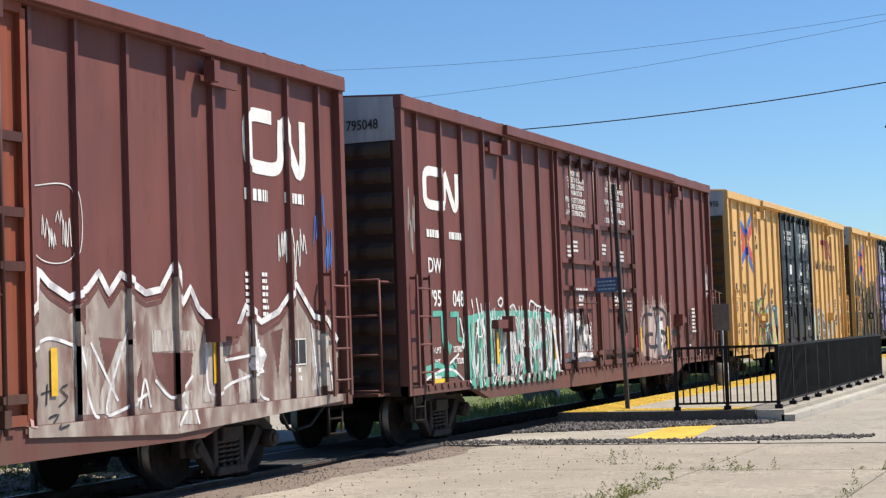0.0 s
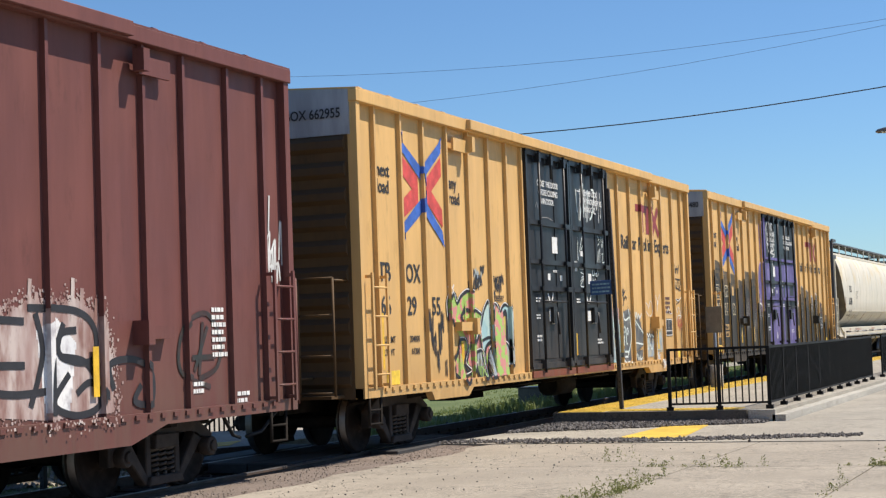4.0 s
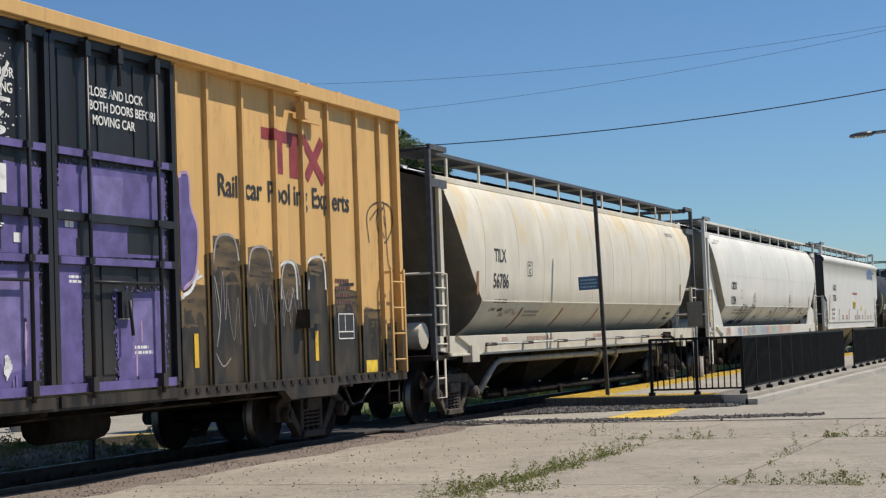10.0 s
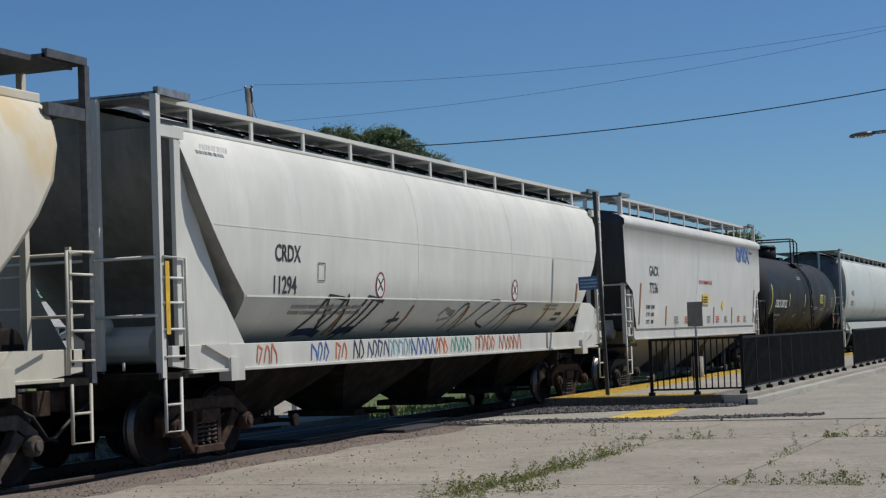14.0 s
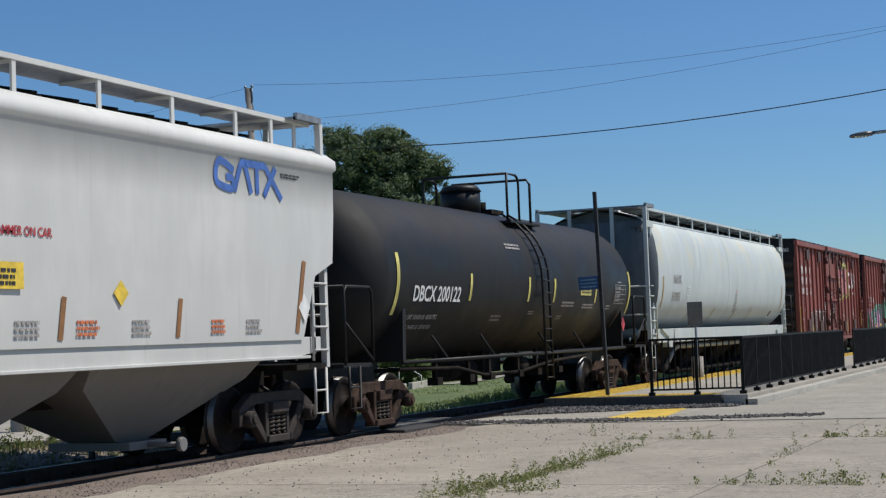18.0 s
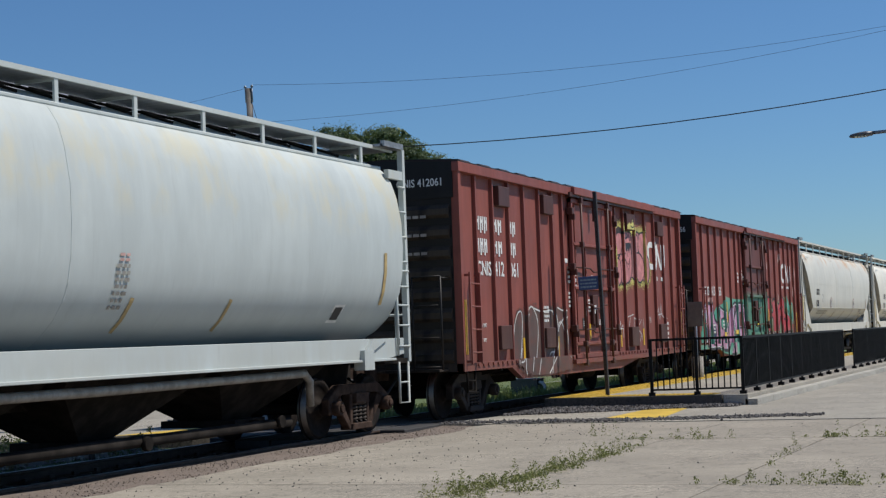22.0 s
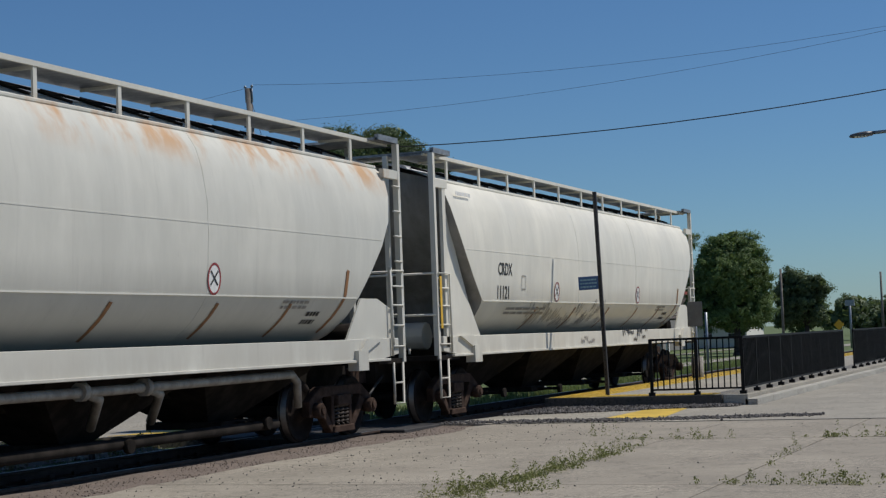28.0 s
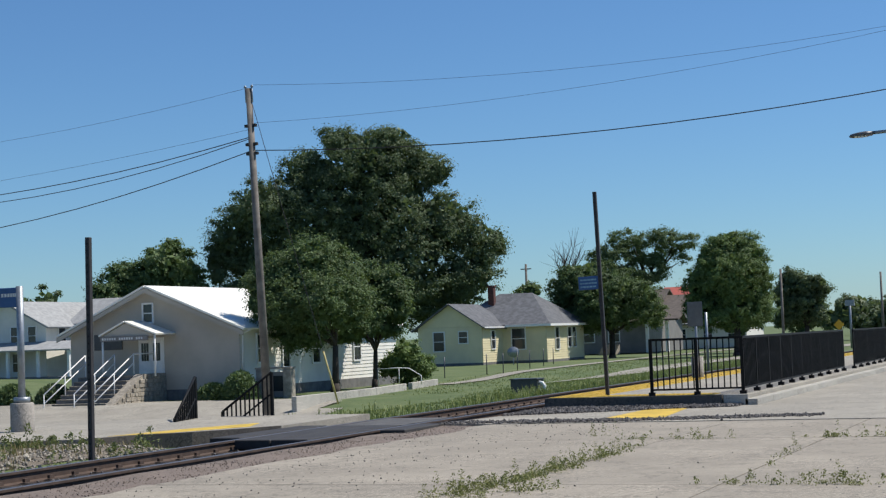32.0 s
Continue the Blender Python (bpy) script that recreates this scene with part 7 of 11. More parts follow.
        part("roof_walk", bm, walk_mat, car, "steel grating roof walk")
        bm = bmesh.new()
        box(bm, *sorted((s * 1.22, s * 1.255)), -post_y, post_y, walk_z - 0.03, walk_z + 0.03)
        part("walk_edge", bm, sill_mat if walk_mat is not MAT["dark_walk"] else walk_mat, car)
    for y in posts:
        bm = bmesh.new()
        box(bm, 1.215, 1.245, y - 0.035, y + 0.035, 4.12, walk_z)
        box(bm, 0.70, 1.215, y - 0.02, y + 0.02, walk_z - 0.06, walk_z - 0.02)
        part("walk_bracket", bm, sill_mat, car)
    for s in (-1, 1):
        bm = bmesh.new()
        box(bm, -1.42, 1.42, *sorted((s * post_y, s * (post_y - 0.75))), walk_z, walk_z + 0.04)
        box(bm, -1.45, -1.38, *sorted((s * post_y, s * (post_y - 0.75))), walk_z, walk_z + 0.09)
        box(bm, 1.38, 1.45, *sorted((s * post_y, s * (post_y - 0.75))), walk_z, walk_z + 0.09)
        part("crossover_walk", bm, walk_mat, car)
    bm = bmesh.new()
    rings = [[(0.36 * math.cos(q), y, levels[-1][0] + rise - 0.03 + 0.14 * math.sin(q)) for q in np.linspace(0, math.pi, 9)] for y in (-post_y + 1.4, post_y - 1.4)]
    loft(bm, rings, False, True, True)
    part("hatch_cover", bm, MAT["galv"], car)
    bm = bmesh.new()
    path(bm, [(0.34, 0, levels[-1][0] + rise + 0.03), (0.75, 0.15, levels[-1][0] + rise * 0.62 + 0.03), (1.10, 0.35, levels[-1][0] + rise * 0.19 + 0.03)], 0.02)
    bar = finish(bm, "hatch_bar", MAT["under"])
    for y in np.arange(-post_y + 1.6, post_y - 1.4, 0.8):
        again("hatch_bar", bar, car, pose(0, float(y), 0))
    # discharge bays
    for y0, y1, zb in bays:
        bm = bmesh.new()
        yc = (y0 + y1) / 2
        g = 0.35
        loft(bm, [[(-1.33, y0, 1.46), (1.33, y0, 1.46), (1.33, y1, 1.46), (-1.33, y1, 1.46)], [(-0.95, y0 + 0.25, 1.0), (0.95, y0 + 0.25, 1.0), (0.95, y1 - 0.25, 1.0), (-0.95, y1 - 0.25, 1.0)],
                  [(-0.35, yc - g, zb), (0.35, yc - g, zb), (0.35, yc + g, zb), (-0.35, yc + g, zb)]])
        box(bm, -0.6, 0.6, yc - g - 0.08, yc + g + 0.08, zb - 0.1, zb)
        tube(bm, (0.3, yc, zb - 0.05), (1.05, yc, zb - 0.05), 0.035, 6)
        tube(bm, (1.05, yc, zb - 0.05), (1.12, yc, zb - 0.05), 0.09, 8)
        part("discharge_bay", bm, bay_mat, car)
    bm = bmesh.new()
    box(bm, -0.2, 0.2, -truck_y, truck_y, 0.78, 1.05)
    part("center_sill", bm, MAT["under"], car)
    if pipe:
        bm = bmesh.new()
        path(bm, [(1.1, -6.55, 0.43), (1.2, -6.3, 0.75), (1.22, -6.0, 0.94), (1.22, -5.7, 1.0), (1.22, 0.6, 0.99), (1.22, 5.7, 1.02), (1.2, 5.9, 0.9), (1.15, 6.0, 0.55)], 0.06, 10)
        for y in (() if levels is BARREL else (0.6, 1.9)):
            tube(bm, (1.22, y - 0.05, 1.0), (1.22, y + 0.05, 1.0), 0.11, 10)
            path(bm, [(1.22, y + 0.05, 0.99), (1.15, y + 0.45, 0.9), (0.85, y + 0.7, 0.55)], 0.06, 8)
        part("outlet_pipe", bm, MAT["pipe"], car, "grey unloading pipe")
        bm = bmesh.new()
        path(bm, [(1.0, -6.0, 0.34), (1.0, 5.6, 0.34)], 0.07, 8)
        part("outlet_pipe", bm, MAT["under"], car)
    if hooks:
        bm = bmesh.new()
        tube(bm, (1.55, -7.2, 1.31), (1.55, 6.1, 1.31), 0.016, 8)
        rod = part("control_rod", bm, MAT["galv"], car, "thin steel control rod along the sill")
        for y in (-6.95, -4.94, -2.76, -0.83, 1.46, 3.69):
            bm = bmesh.new()
            box(bm, 1.43, 1.575, y - 0.05, y + 0.05, 1.28, 1.34)
            tube(bm, (1.55, y + 0.05, 1.31), (1.55, y + 0.2, 1.31), 0.03, 8)
            part("clamp", bm, MAT["truck_grey"], rod)
        bm = bmesh.new()
        tube(bm, (1.55, 5.2, 1.31), (1.55, 5.7, 1.31), 0.055, 10)
        box(bm, 1.43, 1.6, 5.72, 5.86, 1.24, 1.40)
        tube(bm, (1.55, 5.9, 1.29), (1.55, 6.3, 1.24), 0.03, 8)
        part("valve", bm, MAT["under"], rod)
    return car, Spray(car, (), profile=prof)


def print_rows(sp, y, z, w, h, n, mat, seed=1):
    """Small writing that cannot be read, on a curved side."""
    rr = random.Random(seed)
    rows = []
    for k in range(n):
        yy, zz = y, z + h * (k + 0.5) / n
        while yy < y + w - 0.03:
            l = rr.uniform(0.08, 0.25) * max(w, 0.4)
            rows.append([(yy, zz), (min(yy + l, y + w), zz)])
            yy += l + 0.035
    sp.line(rows, h / n * 0.55, mat, 0.004)


def curved_pose(levels, y, z, size):
    """On a hopper's side, leaning with it."""
    w = profile_of(levels)
    up = Vector((w(z + 0.72 * size) - w(z), 0, 0.72 * size)).normalized()
    out = Vector((0, 1, 0)).cross(up)
    return Matrix(((0, up.x, out.x, w(z) + 0.006), (1, 0, 0, y), (0, up.z, out.z, z), (0, 0, 0, 1)))


def leaning_strips(car, sp, ys, z0, z1, mat="rust_strip", lean=0.0, w=0.10):
    for y in ys:
        sp.line([[(y, z0), (y + lean, z1)]], w, mat, 0.004)


HOP_POSTS = [-8.1, -6.5, -4.95, -3.35, -1.75, -0.15, 1.45, 3.05, 4.65, 6.25, 7.85]
BAYS4 = [(-6.9, -3.5, 0.42), (-3.5, 0.0, 0.36), (0.0, 3.5, 0.36), (3.5, 6.9, 0.42)]
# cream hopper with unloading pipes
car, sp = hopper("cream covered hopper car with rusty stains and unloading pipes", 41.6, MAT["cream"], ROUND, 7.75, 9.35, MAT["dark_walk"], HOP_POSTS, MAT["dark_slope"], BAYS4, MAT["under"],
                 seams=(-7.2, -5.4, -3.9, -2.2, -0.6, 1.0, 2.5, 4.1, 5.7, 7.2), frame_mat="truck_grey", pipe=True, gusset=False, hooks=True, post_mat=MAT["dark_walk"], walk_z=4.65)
for text, y, z, size in (("TILX", -6.74, 2.82, 0.335), ("56786", -6.80, 2.34, 0.37), ("LD LMT  219300", -6.70, 2.06, 0.11), ("LT WT     66700", -6.75, 1.91, 0.11)):
    words(text, size, MAT["black_bar"], car, curved_pose(ROUND, y, z, size), 0.9)
leaning_strips(car, sp, (-7.6, 7.2), 2.2, 2.62, "rust_strip")
leaning_strips(car, sp, (-5.0, -2.5, 0.0, 2.7, 5.4), 1.60, 1.98, "rust_strip", 0.03)
sp.line([[(-4.91, 2.86), (-4.64, 2.86), (-4.64, 2.6), (-4.91, 2.6), (-4.91, 2.86)]], 0.015, "black_bar", 0.004, True)
words("C", 0.13, MAT["black_bar"], car, curved_pose(ROUND, -4.81, 2.64, 0.13))
print_rows(sp, -4.86, 2.77, 0.18, 0.05, 1, "black_bar", 209)
print_rows(sp, -4.76, 1.80, 0.85, 0.14, 2, "spray_haze", 201)
sp.scribble(-6.1, -5.2, 1.72, 1.96, 4, 0.02, "spray_haze", 208)
print_rows(sp, 6.3, 3.84, 0.7, 0.10, 2, "spray_haze", 202)
for k, (y, w) in enumerate(((-6.12, 0.4), (-4.7, 1.6), (-0.32, 1.1))):
    bars(car, y, 1.36, w, 0.085, 2, 1.434, "faded_red", 203 + k)
print_rows(sp, 6.3, 1.7, 0.4, 0.22, 2, "black_bar", 207)


def plain_round(label, a, paint, number, letter_dy=0.0, prefix="CRDX", pipe=False, walk_z=4.52):
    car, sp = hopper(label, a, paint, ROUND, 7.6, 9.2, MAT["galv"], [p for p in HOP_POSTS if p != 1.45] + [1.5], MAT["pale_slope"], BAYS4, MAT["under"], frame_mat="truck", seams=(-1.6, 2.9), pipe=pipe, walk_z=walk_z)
    for text, y, z, size in ((prefix, -6.55 + letter_dy, 2.58, 0.32), (number, -6.62 + letter_dy, 2.14, 0.34)):
        words(text, size, MAT["black_bar"], car, curved_pose(ROUND, y, z, size), 0.85)
    leaning_strips(car, sp, (-4.2, -1.7, 0.8, 3.2, 5.2), 1.56, 2.0, "rust_strip", 0.06, 0.08)
    leaning_strips(car, sp, (6.75,), 1.6, 2.5, "rust_strip", 0.2, 0.09)
    sp.line([[(-5.25, 2.58), (-5.03, 2.58), (-5.03, 2.33), (-5.25, 2.33), (-5.25, 2.58)]], 0.015, "black_bar", 0.004, True)
    print_rows(sp, 5.9, 1.7, 0.4, 0.22, 2, "black_bar", 221)
    print_rows(sp, -5.9, 1.84, 2.3, 0.16, 2, "spray_haze", 223)
    print_rows(sp, 5.0, 1.92, 0.8, 0.14, 2, "spray_haze", 224)
    bars(car, -8.3, 3.93, 0.75, 0.12, 1, 1.47, "white_bar", 222)
    for y in (-3.1, 3.05):
        p = blob(y, 2.3, 0.15, 0.19, 16, 1, 0.0)
        sp.fill(p, "white_bar", 0.004, 0.025)
        sp.line([p + p[:1]], 0.03, "dark_red", 0.007)
        sp.line([[(y - 0.09, 2.22), (y + 0.09, 2.4)], [(y - 0.09, 2.4), (y + 0.09, 2.22)]], 0.03, "black_bar", 0.007)
    strip(car, -9.2 + 0.02, 1.62, 2.5, 1.47, 0.09, "reflector")
    return car, sp


car, sp = plain_round("pale grey covered hopper car with coloured tags", 61.62, MAT["grey_cream"], "11294")
sp.line([[(-5.3, 1.56), (-5.0, 1.95), (-4.85, 2.12), (-4.3, 2.08)], [(-4.85, 2.1), (-4.65, 1.62), (-4.2, 2.14), (-4.05, 1.6)], [(-3.95, 1.55), (-3.5, 2.12), (-2.9, 2.05)], [(-3.3, 2.08), (-3.75, 1.5)], [(-3.0, 2.1), (-3.45, 1.55)], [(-2.3, 1.75), (-1.9, 1.78)], [(-2.1, 1.9), (-2.15, 1.6)]], 0.06, "spray_black", 0.005, True)
sp.line([[(-5.2, 1.6), (-4.8, 1.62), (-4.4, 1.58)], [(-4.75, 1.75), (-4.6, 1.98)], [(-3.9, 1.62), (-3.3, 1.64)]], 0.10, "navy", 0.004)
sp.line([[(0.2, 1.6), (0.5, 1.95), (0.8, 2.02), (0.6, 1.65)], [(0.9, 1.62), (1.6, 2.05), (2.3, 2.08), (1.7, 1.75), (2.3, 1.62)], [(2.4, 1.62), (2.9, 2.0), (3.9, 2.02), (3.1, 1.85), (2.9, 1.6)]], 0.03, "spray_grey", 0.005)
sp.fill(blob(0.0, 1.85, 0.3, 0.12, seed=401, rough=0.4), "spray_haze", 0.003, 0.03)
flat = Spray(car, (), 1.434)
rnd = random.Random(9)
for y0, y1, m in ((-6.9, -6.2, "orange_spray"), (-5.3, -4.5, "g_blue"), (-4.5, -4.0, "orange_spray"), (-3.9, -3.4, "spray_black"), (-3.4, -2.5, "navy"), (-2.6, -1.6, "sky_blue"), (-1.7, -0.7, "g_blue"), (-0.7, 0.0, "orange_spray"), (0.0, 1.2, "teal"), (1.2, 2.4, "orange_spray"), (2.4, 3.6, "orange_spray")):
    n = int((y1 - y0) / 0.2)
    for k in range(n):
        y = y0 + k * 0.2
        flat.line([[(y, 1.2 + rnd.random() * 0.04), (y + rnd.uniform(0, 0.1), 1.44 + rnd.random() * 0.04), (y + 0.16, 1.3 + rnd.uniform(-0.06, 0.12)), (y + rnd.uniform(0.05, 0.2), 1.2)]], 0.028, m, 0.003, k % 2 == 0)

car, sp = plain_round("grey-cream covered hopper car with rust streaks under its roof", 170.0, MAT["rust_cream"], "11286", -0.1, pipe=True, walk_z=4.60)
car, sp = plain_round("cream covered hopper car with black tags, last in line", 189.9, MAT["last_cream"], "11121", walk_z=4.60)
sp.scribble(-4.6, -1.2, 1.6, 2.15, 12, 0.022, "spray_haze", 390, 0.005)
sp.scribble(-0.9, 0.6, 1.6, 2.2, 7, 0.022, "spray_haze", 391, 0.005)
flat = Spray(car, (), 1.434)
flat.scribble(2.0, 4.2, 1.2, 1.56, 9, 0.03, "spray_black", 231)
flat.scribble(-1.2, -0.2, 1.22, 1.4, 4, 0.03, "silver", 232)

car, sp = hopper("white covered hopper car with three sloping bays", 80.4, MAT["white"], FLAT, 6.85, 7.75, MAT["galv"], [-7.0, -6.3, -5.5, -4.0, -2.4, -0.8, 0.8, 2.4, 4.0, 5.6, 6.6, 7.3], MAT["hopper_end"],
                 [(-6.4, -2.1, 0.30), (-2.1, 2.1, 0.30), (2.1, 6.4, 0.30)], MAT["bay_shade"], (1.28, 1.54), walk_z=4.62, frame_mat="truck_dark")
for text, y, z, size in (("GACX", -5.75, 2.80, 0.34), ("77336", -5.78, 2.37, 0.36), ("LD LMT  223600", -6.1, 1.98, 0.13), ("LT WT   62400", -6.1, 1.80, 0.13), ("CU FT    5204", -6.1, 1.62, 0.13)):
    words(text, size, MAT["black_bar"], car, curved_pose(FLAT, y, z, size), 0.9)
words("DO NOT HAMMER ON CAR", 0.14, MAT["red_spray"], car, side_pose(-0.55, 2.68, 1.52), 0.9)
words("GACX", 0.25, MAT["silver"], car, end_pose(0.0, 3.55, -7.99))
words("77336", 0.25, MAT["silver"], car, end_pose(0.0, 3.25, -7.99))
shape(car, [[(-0.2, 2.12), (0.52, 2.12), (0.52, 2.4), (-0.2, 2.4)]], 1.516, "sticker", "notice")
bars(car, -0.15, 2.16, 0.6, 0.2, 3, 1.522, "black_bar", 241)
sp.line([[(5.0, 3.72), (4.62, 3.82), (4.55, 3.55), (4.95, 3.48), (4.95, 3.62), (4.8, 3.62)], [(5.0, 3.45), (5.25, 3.85), (5.45, 3.45)], [(5.3, 3.84), (5.85, 3.84)], [(5.62, 3.84), (5.62, 3.45)], [(5.85, 3.84), (6.3, 3.42)], [(5.8, 3.44), (6.15, 3.84)]], 0.10, "g_blue", 0.006)
bars(car, 6.3, 3.72, 0.7, 0.08, 2, 1.52, "black_bar", 242)
leaning_strips(car, sp, (-6.75, 6.75), 1.6, 2.6, "rust_strip", 0.18, 0.11)
leaning_strips(car, sp, (-4.2, -1.4, 1.2, 3.6), 1.58, 2.05, "rust_strip", 0.06, 0.09)
for k, y in enumerate((-3.3, -2.2, 0.4, 1.5, 2.6, 4.4, 5.3)):
    bars(car, y, 1.62, 0.45, 0.2, 3, 1.48, "orange_spray" if k % 2 else "silver", 250 + k)
shape(car, [[(2.35, 1.95), (2.5, 2.1), (2.35, 2.25), (2.2, 2.1)]], 1.50, "sticker", "placard")
shape(car, [[(6.95, 1.75), (7.12, 1.95), (6.95, 2.15), (6.78, 1.95)]], 1.49, "white_bar", "placard")

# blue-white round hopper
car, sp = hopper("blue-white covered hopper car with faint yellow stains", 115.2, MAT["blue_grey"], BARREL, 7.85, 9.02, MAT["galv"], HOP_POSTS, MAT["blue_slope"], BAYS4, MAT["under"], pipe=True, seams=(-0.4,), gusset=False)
for text, y, z, size in (("NAHX", -7.05, 2.64, 0.32), ("552033", -7.15, 2.20, 0.32)):
    words(text, size, MAT["silver"], car, curved_pose(BARREL, y, z, size), 0.9)
words("NAHX 552033", 0.2, MAT["black_bar"], car, end_pose(0.0, 3.9, -8.75))
leaning_strips(car, sp, (-8.1, 7.9), 2.0, 2.8, "tan_strip", 0.0, 0.10)
leaning_strips(car, sp, (-4.9, -2.0, 0.9, 3.2), 1.65, 2.05, "tan_strip", 0.04, 0.08)
print_rows(sp, -5.6, 2.15, 0.3, 0.45, 6, "white_bar", 261)
print_rows(sp, 0.5, 1.9, 0.28, 0.55, 7, "spray_haze", 262)
print_rows(sp, 0.55, 2.45, 0.2, 0.12, 2, "pale_pink", 263)
sp.fill([(6.35, 1.74), (6.68, 1.74), (6.68, 2.0), (6.35, 2.0)], "white_bar", 0.004)
sp.fill([(6.4, 1.78), (6.63, 1.78), (6.63, 1.96), (6.4, 1.96)], "black_bar", 0.006)


# ---- black tank car ----
def tank_car(a):
    car = thing("tank_car", "black tank car with yellow reflective strips and a roof platform", "railway car", pose(TRACK_X, a, 0), "freight train")
    CARS.append((car, a))
    R, zc, n = 1.44, 2.53, 40
    prof = [(-7.74, 0.02), (-7.71, 0.45), (-7.62, 0.85), (-7.48, 1.12), (-7.3, 1.3), (-7.12, 1.4), (-6.98, R - 0.006), (-6.94, R), (6.94, R), (6.98, R - 0.006), (7.12, 1.4), (7.3, 1.3), (7.48, 1.12), (7.62, 0.85), (7.71, 0.45), (7.74, 0.02)]
    bm = bmesh.new()
    loft(bm, [[(r * math.cos(2 * math.pi * i / n), y, zc + r * math.sin(2 * math.pi * i / n)) for i in range(n)] for y, r in prof], True, True, True)
    part("tank", bm, MAT["tank"], car)

    def on(z, lift=0.005):
        return math.sqrt(max(0.0, R * R - (z - zc) ** 2)) + lift
    sp = Spray(car, (), profile=lambda z: on(z, 0.0))
    for y, z0, z1, w in ((-6.62, 1.85, 2.85, 0.12), (-3.38, 2.1, 2.58, 0.10), (-0.22, 2.1, 2.58, 0.10), (1.36, 2.1, 2.58, 0.10), (4.25, 2.1, 2.58, 0.10), (6.95, 1.85, 2.85, 0.12)):
        sp.line([[(y, z0 + (z1 - z0) * k / 6) for k in range(7)]], w, "haze_yellow", 0.004)
    def leaning(y, z, h):
        """Lettering that lies along the curve of the shell."""
        up = Vector((on(z + h) - on(z), 0, h)).normalized()
        return Matrix(((0, up.x, up.z, on(z, 0.012)), (1, 0, 0, y), (0, up.z, -up.x, z), (0, 0, 0, 1)))
    words("DBCX 200122", 0.37, MAT["white_bar"], car, leaning(-5.95, 2.08, 0.28), 0.95)
    for text, z in (("LD LMT 189600 LB  86900 KG", 1.78), ("LT WT  74400 LB  33740 KG", 1.62)):
        words(text, 0.12, MAT["silver"], car, leaning(-6.1, z, 0.1), 0.95)
    sp.fill([(3.15, 2.26), (3.90, 2.26), (3.90, 2.60), (3.15, 2.60)], "haze_yellow", 0.004)
    print_rows(sp, 3.22, 2.29, 0.62, 0.27, 4, "black_bar", 271)
    for k, (y, z, w, h) in enumerate(((-1.2, 3.1, 0.8, 0.13), (-2.0, 1.72, 0.5, 0.14), (0.0, 1.85, 0.3, 0.08), (1.95, 2.0, 0.8, 0.13), (1.9, 1.75, 0.3, 0.09), (3.4, 1.97, 0.8, 0.12), (5.2, 1.95, 0.3, 0.12))):
        print_rows(sp, y, z, w, h, 2, "silver", 280 + k)
    # test table: ruled box with small print
    y0, y1, z0, z1 = 5.75, 6.6, 2.1, 2.52
    sp.line([[(y0, z0), (y1, z0)], [(y0, z1), (y1, z1)]] + [[(y, z0), (y, z1)] for y in (y0, y0 + 0.45, y0 + 0.62, y1)] + [[(y0, z), (y1, z)] for z in (2.20, 2.31, 2.42)], 0.012, "silver", 0.004, True)
    print_rows(sp, y0 + 0.03, z0 + 0.02, 0.4, 0.38, 4, "silver", 290)
    print_rows(sp, y0 + 0.2, z1 + 0.04, 0.3, 0.05, 1, "silver", 291)
    # running rails and saddles
    bm = bmesh.new()
    for s in (-1, 1):
        tube(bm, (s * 1.36, -6.4, 1.08), (s * 1.36, 6.6, 1.08), 0.035, 8)
        for y in (-4.4, -2.1, 1.2, 3.5):
            path(bm, [(s * 1.36, y, 1.08), (s * 1.28, y - 0.55, 1.5)], 0.022)
    part("side_rail", bm, MAT["tank"], car)
    for s in (-1, 1):
        bm = bmesh.new()
        prism(bm, [(-1.38, 1.1), (1.38, 1.1), (1.40, 1.95), (1.1, 1.55), (0, 1.2), (-1.1, 1.55), (-1.40, 1.95)], 1, s * 6.35 - 0.06, s * 6.35 + 0.06)
        box(bm, -0.3, 0.3, *sorted((s * 5.2, s * 8.5)), 0.75, 1.15)
        box(bm, -1.35, 1.35, *sorted((s * 7.55, s * 8.55)), 1.06, 1.12)
        part("saddle", bm, MAT["tank"], car, "black steel tank saddle")
        bm = bmesh.new()
        path(bm, [(1.36, s * 8.5, 1.1), (1.36, s * 8.5, 2.2), (1.36, s * 8.42, 2.28), (1.36, s * 7.6, 2.28), (1.36, s * 7.5, 2.2), (1.36, s * 7.5, 1.1)], 0.026)
        path(bm, [(-1.36, s * 8.5, 1.1), (-1.36, s * 8.5, 2.28), (1.36, s * 8.5, 2.28)], 0.026)
        path(bm, [(1.36, s * 8.5, 1.75), (1.36, s * 7.5, 1.15)], 0.02)
        part("end_railing", bm, MAT["tank"], car)
        sill_step(car, s * 8.2, 1.36, MAT["tank"], 0.45, 1.08)
        truck(car, 6.3 if s > 0 else -6.55, a)
        coupler(car, s * 8.45, s)
    # dome, platform, ladder
    bm = bmesh.new()
    tube(bm, (0, -0.1, zc + R - 0.05), (0, -0.1, zc + R + 0.38), 0.40, 20)
    tube(bm, (0, -0.1, zc + R + 0.38), (0, -0.1, zc + R + 0.50), 0.43, 20, 0.34)
    part("manway_dome", bm, MAT["tank"], car)
    bm = bmesh.new()
    tube(bm, (0.1, 0.75, zc + R - 0.02), (0.1, 0.75, zc + R + 0.22), 0.12, 10)
    tube(bm, (-0.2, 1.05, zc + R - 0.02), (-0.2, 1.05, zc + R + 0.28), 0.08, 10)
    box(bm, -0.3, 0.4, 0.6, 1.3, zc + R - 0.03, zc + R + 0.06)
